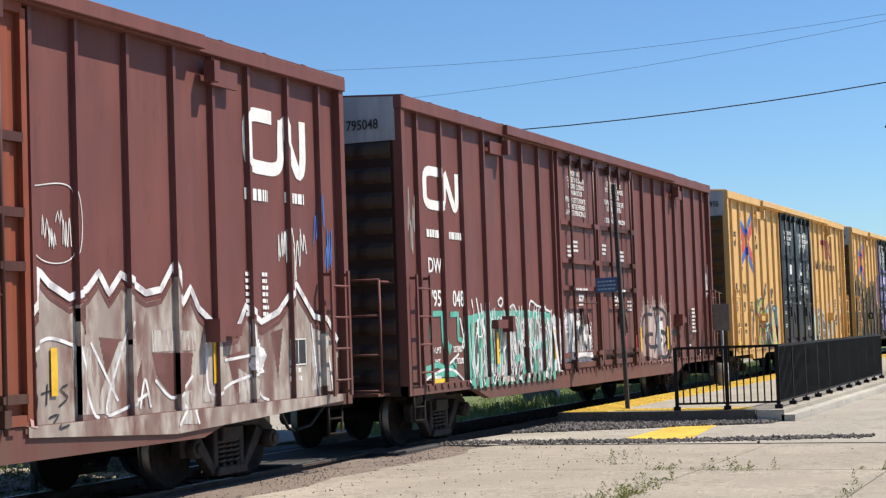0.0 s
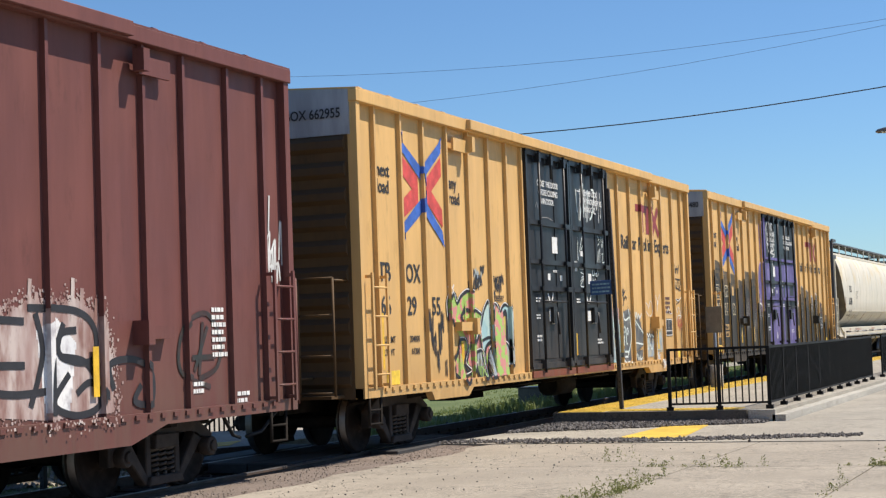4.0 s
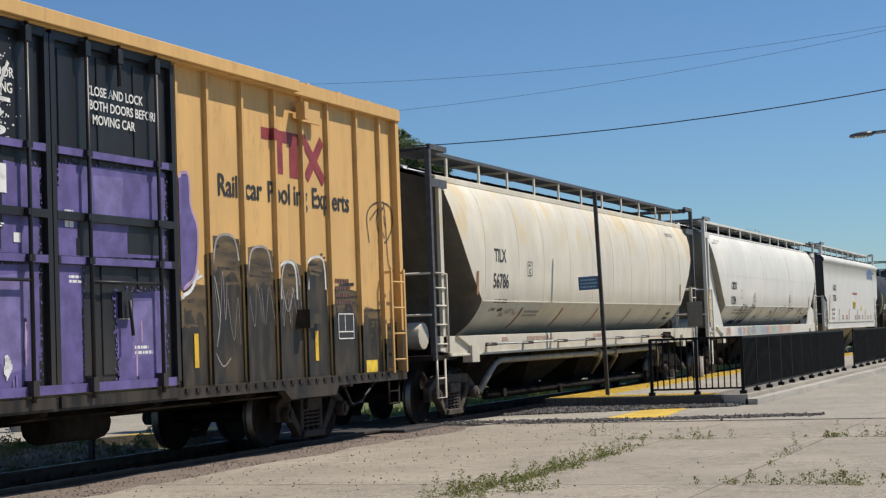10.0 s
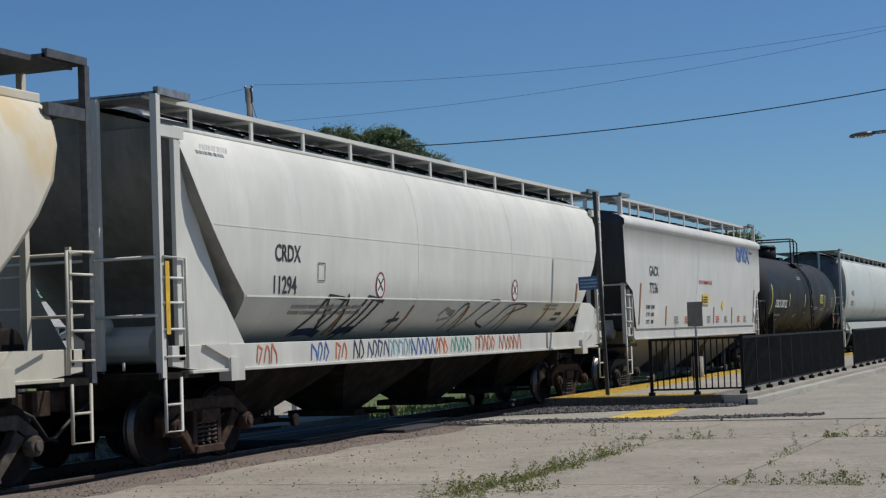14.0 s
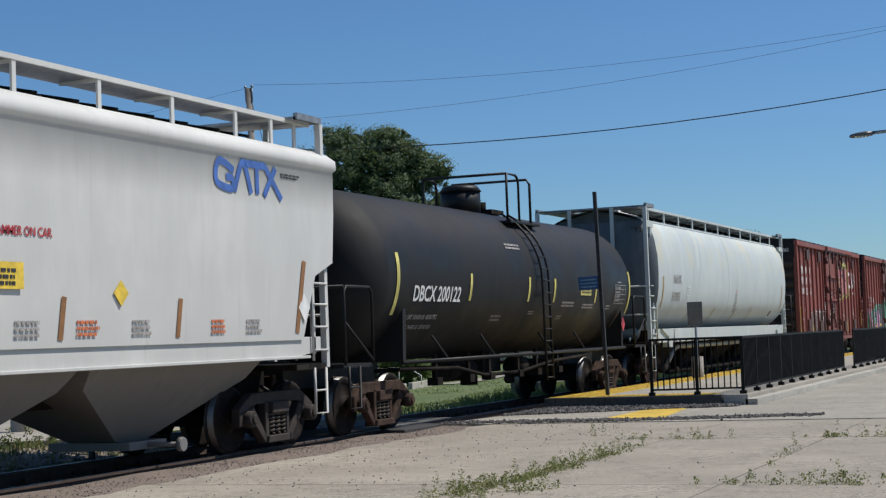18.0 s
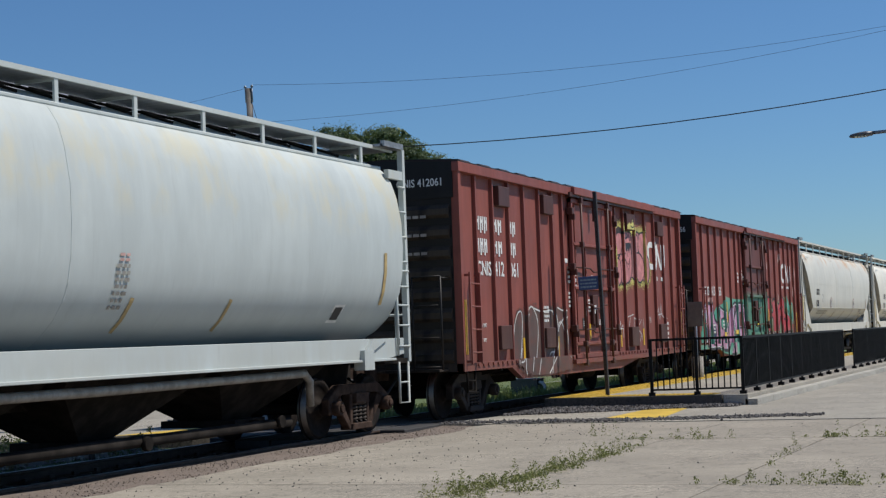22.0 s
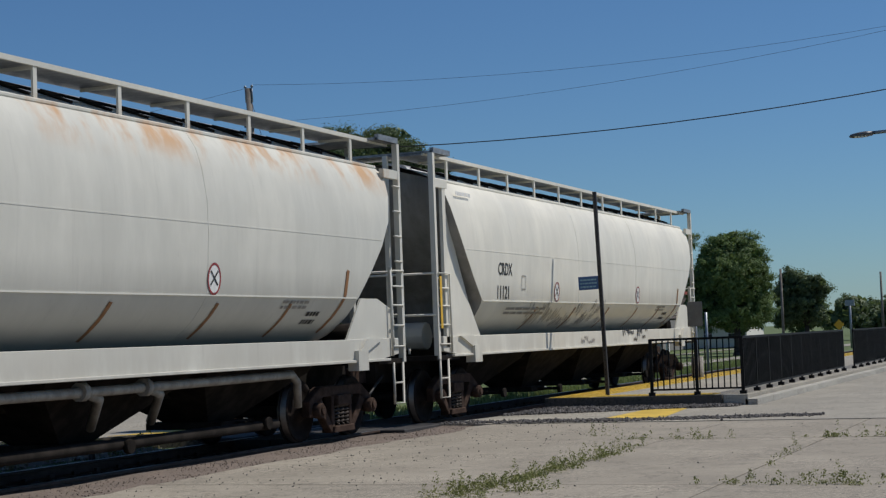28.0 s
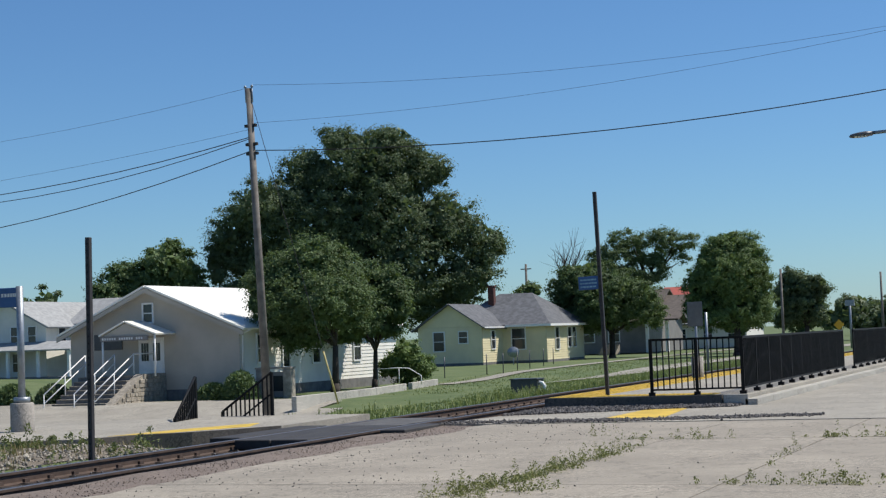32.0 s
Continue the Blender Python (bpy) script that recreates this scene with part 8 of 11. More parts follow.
    part("valve", bm, MAT["under"], car)
    bm = bmesh.new()
    for x in (-0.9, 0.9):
        path(bm, [(x, 0.15, zc + 1.05), (x, 0.15, zc + R + 0.72), (x, 0.68, zc + R + 0.72), (x, 0.80, zc + R + 0.67), (x, 0.85, zc + R + 0.56), (x, 0.85, zc + 1.05)], 0.028)
    path(bm, [(-0.9, 0.15, zc + R + 0.72), (0.9, 0.15, zc + R + 0.72)], 0.028)
    path(bm, [(-0.9, 1.55, zc + 1.05), (-0.9, 1.55, zc + R + 0.60), (-0.83, 1.55, zc + R + 0.70), (0.83, 1.55, zc + R + 0.70), (0.9, 1.55, zc + R + 0.60), (0.9, 1.55, zc + 1.05)], 0.028)
    part("platform_railing", bm, MAT["tank"], car)
    for x in (-1, 1):
        bm = bmesh.new()
        box(bm, *sorted((x * 0.55, x * 1.05)), -0.1, 1.7, zc + 1.16, zc + 1.20)
        part("platform", bm, MAT["tank"], car)
    bm = bmesh.new()
    for y in (0.26, 0.66):
        pts = []
        for k in range(9):
            q = radians(62 - 62 * k / 8)
            pts.append(((R + 0.10) * math.cos(q), y, zc + (R + 0.10) * math.sin(q)))
        path(bm, pts + [(R + 0.12, y, 0.55)], 0.026)
    for k in range(14):
        z = 0.6 + k * 0.24
        x = R + 0.12 if z < zc else math.sqrt(max(0.05, (R + 0.10) ** 2 - (z - zc) ** 2))
        tube(bm, (x, 0.26, z), (x, 0.66, z), 0.016, 6)
    part("ladder", bm, MAT["tank"], car)
    bm = bmesh.new()
    box(bm, -0.5, 0.5, -0.5, 0.5, 0.75, 1.2)
    tube(bm, (0, 0, 0.5), (0, 0, 0.8), 0.18, 10)
    part("bottom_outlet", bm, MAT["under"], car)
    # brake gear slung below the shell
    bm = bmesh.new()
    tube(bm, (0.5, -2.6, 0.84), (0.5, -1.3, 0.84), 0.2, 14)
    part("brake_reservoir", bm, MAT["under"], car)
    bm = bmesh.new()
    tube(bm, (0.55, 1.0, 0.84), (0.55, 1.55, 0.84), 0.19, 14)
    tube(bm, (0.55, 1.55, 0.84), (0.55, 2.5, 0.80), 0.04, 8)
    box(bm, 0.3, 0.8, 2.45, 2.6, 0.62, 0.95)
    part("brake_cylinder", bm, MAT["under"], car)
    bm = bmesh.new()
    path(bm, [(0.85, -5.4, 0.95), (0.85, -2.7, 0.90), (0.8, -1.2, 0.72), (0.8, 0.9, 0.72), (0.85, 2.7, 0.88), (0.85, 5.3, 0.95)], 0.035, 8)
    path(bm, [(-0.6, -5.4, 0.9), (-0.6, 5.3, 0.86)], 0.04, 8)
    part("brake_pipe", bm, MAT["under"], car)
    for y in (-3.6, -2.0, -0.9, 0.75, 1.9, 3.3):
        bm = bmesh.new()
        box(bm, 0.72, 0.80, y - 0.05, y + 0.05, 0.66, 1.16)
        box(bm, 0.66, 0.86, y - 0.12, y + 0.12, 0.62, 0.76)
        part("hanger", bm, MAT["under"], car)
    shape(car, [[(6.35, 1.45), (6.5, 1.62), (6.35, 1.8), (6.2, 1.62)]], 1.42, "red_spray", "placard")


tank_car(97.4)


# ---- materials of the place ----
def concrete(name, c, stain=0.35):
    n = Net(name, 0.9)
    col = n.mix(n.ramp(n.noise(0.45, 5, 0.65), 0.35, 0.7), mul(c, 0.80), mul(c, 1.08))
    col = n.mix(n.ramp(n.noise(2.4, 5, 0.7, w=4.0), 0.5, 0.75, 0, stain), col, mul(c, 0.55))
    rougher = n.ramp(n.noise(0.7, 4, 0.6, w=9.0), 0.42, 0.62, 0.25, 0.9)
    col = n.mix(n.math("MULTIPLY", n.ramp(n.noise(20, 6, 0.85), 0.50, 0.58), rougher), col, mul(c, 0.40))
    col = n.mix(n.math("MULTIPLY", n.ramp(n.noise(38, 5, 0.8, w=1.0), 0.53, 0.60), rougher), col, mul(c, 1.6))
    col = n.mix(n.ramp(n.noise(1.1, 6, 0.75, (1, 0.5, 1), 12.0), 0.52, 0.7, 0, 0.45), col, mul(c, 0.66))
    crack = n.math("ABSOLUTE", n.math("SUBTRACT", n.noise(0.55, 6, 0.7, w=6.0), 0.5))
    col = n.mix(n.ramp(crack, 0.0, 0.010, 0.7, 0.0), col, mul(c, 0.3))
    col = n.mix(n.math("MULTIPLY", n.random(), 0.22), col, mul(c, 0.7))
    n.color(col).bump(n.noise(70, 4, 0.7), 0.35, 0.006)
    return n.m


def ground_mix(name, a, b, c, scale=1.2, rough=0.95):
    n = Net(name, rough)
    col = n.mix(n.ramp(n.noise(scale, 6, 0.7), 0.38, 0.66), a, b)
    col = n.mix(n.ramp(n.noise(scale * 14, 4, 0.7, w=3.0), 0.5, 0.72, 0, 0.7), col, c)
    n.color(col).bump(n.noise(scale * 25, 4, 0.75), 0.5, 0.03)
    return n.m


def leaves(name, a, b, rough=0.6):
    n = Net(name, rough)
    n.b.inputs["Specular IOR Level"].default_value = 0.3
    col = n.mix(n.island(), a, b)
    col = n.mix(n.ramp(n.noise(0.5, 3), 0.4, 0.7, 0, 0.5), col, mul(a, 0.7))
    n.color(col)
    thin = n.t.nodes.new("ShaderNodeBsdfTranslucent")
    both = n.t.nodes.new("ShaderNodeMixShader")
    both.inputs[0].default_value = 0.3
    n.put(thin.inputs["Color"], n.mix(0.5, col, (0.16, 0.22, 0.04)))
    n.t.links.new(n.b.outputs[0], both.inputs[1])
    n.t.links.new(thin.outputs[0], both.inputs[2])
    n.t.links.new(both.outputs[0], n.t.nodes["Material Output"].inputs["Surface"])
    return n.m


def stone_mat(name, a, b):
    n = Net(name, 0.9)
    n.color(n.mix(n.island(), a, b)).bump(n.noise(60, 3), 0.3, 0.005)
    return n.m


MAT["slab"] = concrete("weathered_concrete_slab", (0.322, 0.286, 0.229))
MAT["slab_new"] = concrete("pale_concrete_slab", (0.338, 0.312, 0.259), 0.2)
MAT["kerb"] = concrete("pale_kerb_concrete", (0.44, 0.42, 0.37), 0.2)
MAT["dark_concrete"] = concrete("dirty_dark_concrete", (0.12, 0.105, 0.09), 0.5)
MAT["dirt"] = ground_mix("brown_ballast_dirt", (0.160, 0.126, 0.102), (0.210, 0.166, 0.136), (0.070, 0.056, 0.048), 1.5)
MAT["bed"] = ground_mix("dark_oily_ballast", (0.048, 0.038, 0.031), (0.070, 0.056, 0.046), (0.020, 0.016, 0.014), 1.8)
MAT["lawn"] = ground_mix("mown_grass", (0.078, 0.115, 0.036), (0.128, 0.158, 0.058), (0.055, 0.078, 0.024), 0.35)
MAT["rail"] = simple("rail_steel", (0.085, 0.055, 0.040), 0.75, 0.1, 0.3, 5)
MAT["rail_top"] = simple("polished_rail_head", (0.13, 0.13, 0.14), 0.4, 0.6, 0.15, 5)
MAT["tie"] = simple("creosoted_timber", (0.022, 0.016, 0.013), 0.9, 0, 0.4, 4, 0.4)
MAT["panel_black"] = simple("black_rubber_crossing_panel", (0.040, 0.038, 0.038), 0.8, 0, 0.3, 3)
MAT["asphalt"] = simple("grey_worn_asphalt", (0.10, 0.098, 0.095), 0.9, 0, 0.3, 2)
MAT["tactile"] = simple("yellow_tactile_paving", (0.62, 0.42, 0.05), 0.7, 0, 0.25, 2)
MAT["fence_black"] = simple("black_powder_coated_steel", (0.006, 0.006, 0.0065), 0.6, 0, 0.2, 6)
MAT["fence_black"].node_tree.nodes["Principled BSDF"].inputs["Specular IOR Level"].default_value = 0.2
MAT["post_dark"] = simple("dark_bronze_steel_post", (0.045, 0.042, 0.042), 0.6, 0.2, 0.3, 6)
MAT["sign_blue"] = simple("blue_sign_face", (0.035, 0.10, 0.26), 0.45, 0, 0.1)
MAT["sign_back"] = simple("grey_aluminium_sign_back", (0.16, 0.165, 0.17), 0.5, 0.5, 0.2)
MAT["steel_pole"] = simple("galvanised_steel_pole", (0.30, 0.33, 0.36), 0.45, 0.5, 0.2, 8)
MAT["pedestal"] = concrete("stained_pedestal_concrete", (0.36, 0.33, 0.29), 0.5)
MAT["timber_pole"] = simple("weathered_grey_timber_pole", (0.19, 0.17, 0.15), 0.85, 0, 0.35, 3, 0.4)
MAT["wire"] = simple("black_cable", (0.02, 0.02, 0.022), 0.6)
MAT["stones"] = stone_mat("grey_ballast_stones", (0.05, 0.045, 0.043), (0.17, 0.158, 0.15))
MAT["shoulder_stones"] = stone_mat("brown_grey_grit", (0.09, 0.072, 0.058), (0.26, 0.21, 0.175))
MAT["pale_stones"] = stone_mat("pale_limestone_rubble", (0.20, 0.175, 0.14), (0.42, 0.38, 0.31))
MAT["leaf_dark"] = leaves("dark_green_leaves", (0.072, 0.112, 0.056), (0.175, 0.228, 0.115))
MAT["leaf_mid"] = leaves("green_leaves", (0.076, 0.126, 0.050), (0.172, 0.240, 0.096))
MAT["leaf_light"] = leaves("bright_green_leaves", (0.098, 0.162, 0.054), (0.21, 0.295, 0.105))
MAT["blade"] = leaves("grass_blades", (0.17, 0.22, 0.07), (0.34, 0.37, 0.15))
MAT["weed"] = leaves("dusty_weeds", (0.15, 0.16, 0.05), (0.36, 0.36, 0.16))
MAT["bark"] = simple("dark_bark", (0.06, 0.048, 0.038), 0.95, 0, 0.4, 5, 0.6)
MAT["wall_beige"] = simple("beige_painted_siding", (0.455, 0.415, 0.35), 0.8, 0, 0.12, 0.6)
MAT["siding_white"] = simple("white_lap_siding", (0.74, 0.715, 0.65), 0.7, 0, 0.08, 0.8)
MAT["siding_yellow"] = simple("pale_yellow_lap_siding", (0.71, 0.63, 0.405), 0.75, 0, 0.08, 0.8)
MAT["foundation"] = simple("grey_foundation_and_riser_shade", (0.17, 0.165, 0.16), 0.9, 0, 0.25, 3)
MAT["metal_roof"] = simple("white_metal_roofing", (0.86, 0.84, 0.755), 0.4, 0.0, 0.04, 1)
MAT["shingle"] = simple("grey_asphalt_shingles", (0.125, 0.13, 0.14), 0.9, 0, 0.3, 3, 0.5, 20)
MAT["shingle_pale"] = simple("pale_grey_asphalt_shingles", (0.34, 0.345, 0.34), 0.9, 0, 0.2, 3, 0.5, 20)
MAT["shingle_brown"] = simple("brown_asphalt_shingles", (0.11, 0.09, 0.075), 0.9, 0, 0.3, 3, 0.5, 20)
MAT["roof_red"] = simple("red_metal_roofing", (0.42, 0.10, 0.06), 0.5, 0, 0.15, 1)
MAT["trim_white"] = simple("white_painted_trim", (0.78, 0.78, 0.76), 0.55, 0, 0.06)
MAT["brick"] = simple("dark_red_brickwork", (0.11, 0.045, 0.035), 0.9, 0, 0.3, 6, 0.4)
MAT["stone_wall"] = simple("buff_field_stone", (0.36, 0.32, 0.26), 0.9, 0, 0.35, 5, 0.4)
MAT["dark_panel"] = simple("dark_sign_panel", (0.05, 0.055, 0.06), 0.4, 0, 0.2)
MAT["grey_wall"] = simple("grey_painted_wall", (0.22, 0.21, 0.20), 0.8, 0, 0.15, 1)
MAT["lamp_head"] = simple("dark_grey_lamp_housing", (0.13, 0.13, 0.135), 0.45, 0.4, 0.15)
MAT["faded_yellow"] = simple("faded_yellow_plastic", (0.48, 0.40, 0.14), 0.6, 0, 0.2, 2)
MAT["yellow_sign"] = simple("amber_warning_sign", (0.75, 0.42, 0.03), 0.5, 0, 0.1)
glass = Net("window_glass", 0.06)
glass.color((0.03, 0.035, 0.04))
MAT["glass"] = glass.m
lens = Net("led_lens", 0.3)
lens.color((0.75, 0.70, 0.5))
MAT["lens"] = lens.m


# ---- the lie of the land ----
def smooth(u):
    u = min(1.0, max(0.0, u))
    return u * u * (3 - 2 * u)


def land(x, y):
    """Height of the ground; the rail head is zero."""
    low = -1.1 + 0.42 * smooth((y - 49) / 6) + 0.20 * smooth((y - 72) / 10)
    low += (-0.15 - low) * smooth((-52 - x) / 20)
    z = -0.25 + (low + 0.25) * smooth((-15.6 - x) / 8)
    z += 0.13 * smooth((x + 11.0) / 0.5)
    z += 0.20 * smooth((-13.3 - x) / 1.2) * smooth((x + 21) / 2) * smooth((23.2 - y) / 1.5)
    if y > 150:
        z += (-0.35 - z) * smooth((y - 150) / 80)
    return z


def sheet(name, xs, ys, height, material, label, category, keep=None):
    verts, faces, at = [], [], {}
    for j, y in enumerate(ys):
        for i, x in enumerate(xs):
            at[i, j] = len(verts)
            verts.append((x, y, height(x, y)))
    for j in range(len(ys) - 1):
        for i in range(len(xs) - 1):
            if keep is None or keep((xs[i] + xs[i + 1]) / 2, (ys[j] + ys[j + 1]) / 2):
                faces.append((at[i, j], at[i + 1, j], at[i + 1, j + 1], at[i, j + 1]))
    me = bpy.data.meshes.new(name)
    me.from_pydata(verts, [], faces)
    me.materials.append(material)
    for p in me.polygons:
        p.use_smooth = True
    return tagged(new(name, me), label, category, "", "structure")


gx = [-3000, -900, -400, -220, -140, -100] + [float(v) for v in np.arange(-80, -30, 4)] + [float(v) for v in np.arange(-30, -10, 0.8)] + [-10, -6, 0, 10, 30, 100, 400, 3000]
gy = [-800, -200, -60] + [float(v) for v in np.arange(-20, 110, 2.5)] + [120, 135, 150, 170, 200, 260, 400, 900, 2000, 4800]
sheet("ground", gx, gy, land, MAT["lawn"], "mown green grass that falls away from the track", "ground")

# ---- track ----
bed = sheet("track_bed", [-14.2, -13.6, -13.2, -11.9, -10.9, -10.3, -9.4], [-60, -20] + [float(v) for v in np.arange(0, 100, 4)] + [140, 300, 1500],
            lambda x, y: -0.17 if x > -13.7 and x < -10.8 else (-0.06 if x > -10.8 else -0.30), MAT["bed"], "dark oily ballast between and beside the rails", "track bed")


def rail(x):
    bm = bmesh.new()
    prof = [(-0.075, -0.17), (0.075, -0.17), (0.075, -0.155), (0.01, -0.135), (0.01, -0.045), (0.036, -0.035), (0.036, -0.006), (0.028, 0.0), (-0.028, 0.0), (-0.036, -0.006), (-0.036, -0.035), (-0.01, -0.045), (-0.01, -0.135), (-0.075, -0.155)]
    prism(bm, prof, 1, -60, 900)
    for f in bm.faces:
        if f.calc_center_median().z > -0.004:
            f.material_index = 1
    solid("rail", bm, [MAT["rail"], MAT["rail_top"]], "worn steel rail with a polished head", "rail", pose(x, 0, 0), kind="structure")


for s in (-0.7525, 0.7525):
    rail(TRACK_X + s)
bm = bmesh.new()
box(bm, -1.3, 1.3, -0.115, 0.115, -0.16, 0.0)
TIE = finish(bm, "tie", MAT["tie"], 0.012)
for k in range(150):
    again("tie", TIE, bed, pose(TRACK_X + random.uniform(-0.03, 0.03), 4 + k * 0.52, -0.160 + random.uniform(-0.006, 0.006), 0, 0, random.uniform(-1, 1)))
bm = bmesh.new()
for k in range(170):
    for s in (-0.7525, 0.7525):
        for d in (-0.11, 0.11):
            y = 4 + k * 0.52 + random.uniform(-0.05, 0.05)
            box(bm, s + d - 0.02, s + d + 0.02, y - 0.05, y + 0.05, -0.14, -0.095)
solid("rail_spike", bm, MAT["rail"], "rusty spikes and plates along both rails", "track spikes", pose(TRACK_X, 0, 0), kind="stuff")

# crossing panels
walkx = thing("crossing", "black rubber panels of a level foot crossing", "crossing", kind="structure")
for x0, x1, y0, y1 in ((-12.56, -11.95, 22.2, 25.7), (-11.93, -11.30, 22.2, 25.7), (-11.06, -10.62, 24.3, 26.0), (-13.35, -12.80, 22.8, 25.9)):
    bm = bmesh.new()
    box(bm, x0, x1, y0, y1, -0.14, 0.004)
    part("panel", bm, MAT["panel_black"], walkx, "", 0.012)
bm = bmesh.new()
box(bm, -12.56, -11.30, 25.72, 28.0, -0.14, -0.002)
part("panel", bm, MAT["asphalt"], walkx, "worn grey asphalt infill")


# ---- stones and blades ----
def pebbles(name, label, category, spots, r0, r1, material, z, seed):
    rnd = np.random.RandomState(seed)
    base = np.array([(1, 0, 0), (-1, 0, 0), (0, 1, 0), (0, -1, 0), (0, 0, 1), (0, 0, -1)], float)
    tri = [(0, 2, 4), (2, 1, 4), (1, 3, 4), (3, 0, 4), (2, 0, 5), (1, 2, 5), (3, 1, 5), (0, 3, 5)]
    verts, faces = [], []
    for x, y in spots:
        r = rnd.uniform(r0, r1)
        q = Euler(rnd.uniform(0, 6, 3)).to_matrix()
        s = rnd.uniform(0.6, 1.2, 3) * r
        o = len(verts)
        zz = z(x, y) if callable(z) else z
        verts += [tuple(q @ Vector(b * s * rnd.uniform(0.8, 1.2)) + Vector((x, y, zz + r * 0.35))) for b in base]
        faces += [tuple(o + i for i in f) for f in tri]
    me = bpy.data.meshes.new(name)
    me.from_pydata(verts, [], faces)
    me.materials.append(material)
    return tagged(new(name, me), label, category, "", "stuff")


def tufts(name, label, category, spots, h0, h1, material, z, seed, blades=6, spread=0.06, width=0.012, leafy=False):
    rnd = np.random.RandomState(seed)
    verts, faces = [], []
    for x, y in spots:
        zz = z(x, y) if callable(z) else z
        hh = rnd.uniform(h0, h1)
        for _ in range(blades):
            a, lean, h = rnd.uniform(0, 6.28), rnd.uniform(0.05, 0.5), hh * rnd.uniform(0.5, 1.0)
            bx, by = x + rnd.normal(0, spread), y + rnd.normal(0, spread)
            tx, ty = bx + math.cos(a) * lean * h, by + math.sin(a) * lean * h
            wx, wy = -math.sin(a) * width, math.cos(a) * width
            o = len(verts)
            verts += [(bx - wx, by - wy, zz), (bx + wx, by + wy, zz), ((bx + tx) / 2 + wx, (by + ty) / 2 + wy, zz + h * 0.6), ((bx + tx) / 2 - wx, (by + ty) / 2 - wy, zz + h * 0.6), (tx, ty, zz + h)]
            faces += [(o, o + 1, o + 2, o + 3), (o + 3, o + 2, o + 4)]
            if leafy:
                for _ in range(4):
                    u = rnd.uniform(0.3, 1.0)
                    c = np.array((bx + (tx - bx) * u, by + (ty - by) * u, zz + h * u))
                    d1, d2 = rnd.normal(0, 1, 3), rnd.normal(0, 1, 3)
                    d1, d2 = d1 / np.linalg.norm(d1) * h * 0.16, d2 / np.linalg.norm(d2) * h * 0.06
                    o = len(verts)
                    verts += [tuple(c), tuple(c + d1 * 0.5 + d2), tuple(c + d1), tuple(c + d1 * 0.5 - d2)]
                    faces.append((o, o + 1, o + 2, o + 3))
    me = bpy.data.meshes.new(name)
    me.from_pydata(verts, [], faces)
    me.materials.append(material)
    return tagged(new(name, me), label, category, "", "stuff")


R = random.Random(77)
pebbles("ballast_stones", "loose brown-grey stones along the track", "gravel", [(R.choice((R.uniform(-11.05, -10.4), R.uniform(-13.9, -12.85), R.uniform(-12.6, -11.3))), R.uniform(8, 70)) for _ in range(2600)], 0.012, 0.032, MAT["stones"], -0.16, 5)

# ---- near paving ----
paving = thing("pavement", "worn pale concrete paving with weeds in its joints", "pavement", kind="structure")
edges_x, edges_y = [-9.75, -5.65, -3.5, -0.9, 2.6, 6.9, 11.2, 15.5], [-24.0, -18.4, -12.8, -7.2, -1.6, 4.0, 9.6, 15.4, 21.8, 25.85]
for i in range(len(edges_x) - 1):
    for j in range(len(edges_y) - 1):
        x0, x1, y0, y1 = edges_x[i], edges_x[i + 1], edges_y[j], edges_y[j + 1]
        e = 0.012
        bm = bmesh.new()
        if i == 0:
            w0, w1 = R.uniform(-0.15, 0.1), R.uniform(-0.15, 0.1)
            pts = [(x0 + w0, y0 + e), (x1 - e, y0 + e), (x1 - e, y1 - e), (x0 + w1, y1 - e)]
            pts += [(x0 + R.uniform(-0.25, 0.2), y1 - e - k * (y1 - y0) / 6) for k in range(1, 6)]
        else:
            pts = [(x0 + e, y0 + e), (x1 - e, y0 + e), (x1 - e, y1 - e), (x0 + e, y1 - e)]
        prism(bm, pts, 2, -0.20, -0.02 + R.uniform(-0.003, 0.003))
        part("slab", bm, MAT["slab"], paving)
# newer walk beyond the gravel strip, and the forecourt by the platform
for pts in ([(-10.75, 25.98), (-9.8, 25.87), (-3.2, 25.87), (-3.2, 30.9), (-6.55, 30.9), (-8.3, 29.45), (-10.45, 28.3)], [(-3.18, 25.87), (3.0, 25.87), (3.0, 36), (-6.2, 36), (-6.2, 30.92), (-3.18, 30.92)],
            [(3.02, 25.87), (15.5, 25.87), (15.5, 36), (3.02, 36)], [(-6.2, 36.02), (4.0, 36.02), (4.0, 50), (-6.2, 50)], [(4.02, 36.02), (15.5, 36.02), (15.5, 50), (4.02, 50)], [(-6.2, 50.02), (15.5, 50.02), (15.5, 120), (-6.2, 120)]):
    bm = bmesh.new()
    prism(bm, pts, 2, -0.20, -0.012)
    part("slab", bm, MAT["slab_new"], paving)
# bare dirt shoulder between rail and paving
sheet("dirt_shoulder", [-10.95, -10.6, -10.2, -9.8, -9.3], [-24, -10] + [float(v) for v in np.arange(0, 26.1, 1.3)], lambda x, y: -0.045 + 0.012 * math.sin(3 * x + 2 * y), MAT["dirt"], "bare pinkish-brown dirt shoulder beside the rail", "dirt")
spots = []
while len(spots) < 1900:
    x, y = R.uniform(-10.7, -4.4), 0
    y = 26.2 + R.gauss(0, 0.16) + max(0, (x + 7.5)) * 0.25
    spots.append((x, y))
pebbles("gravel_strip", "dark grey gravel strip across the paving", "gravel", spots, 0.014, 0.038, MAT["stones"], -0.012, 6)
spots = []
while len(spots) < 4200:
    u, v = R.random(), R.random()
    x = -10.4 + u * 3.9
    lo, hi = 28.25 + u * 2.0, 30.85
    spots.append((x, lo + v * (hi - lo)))
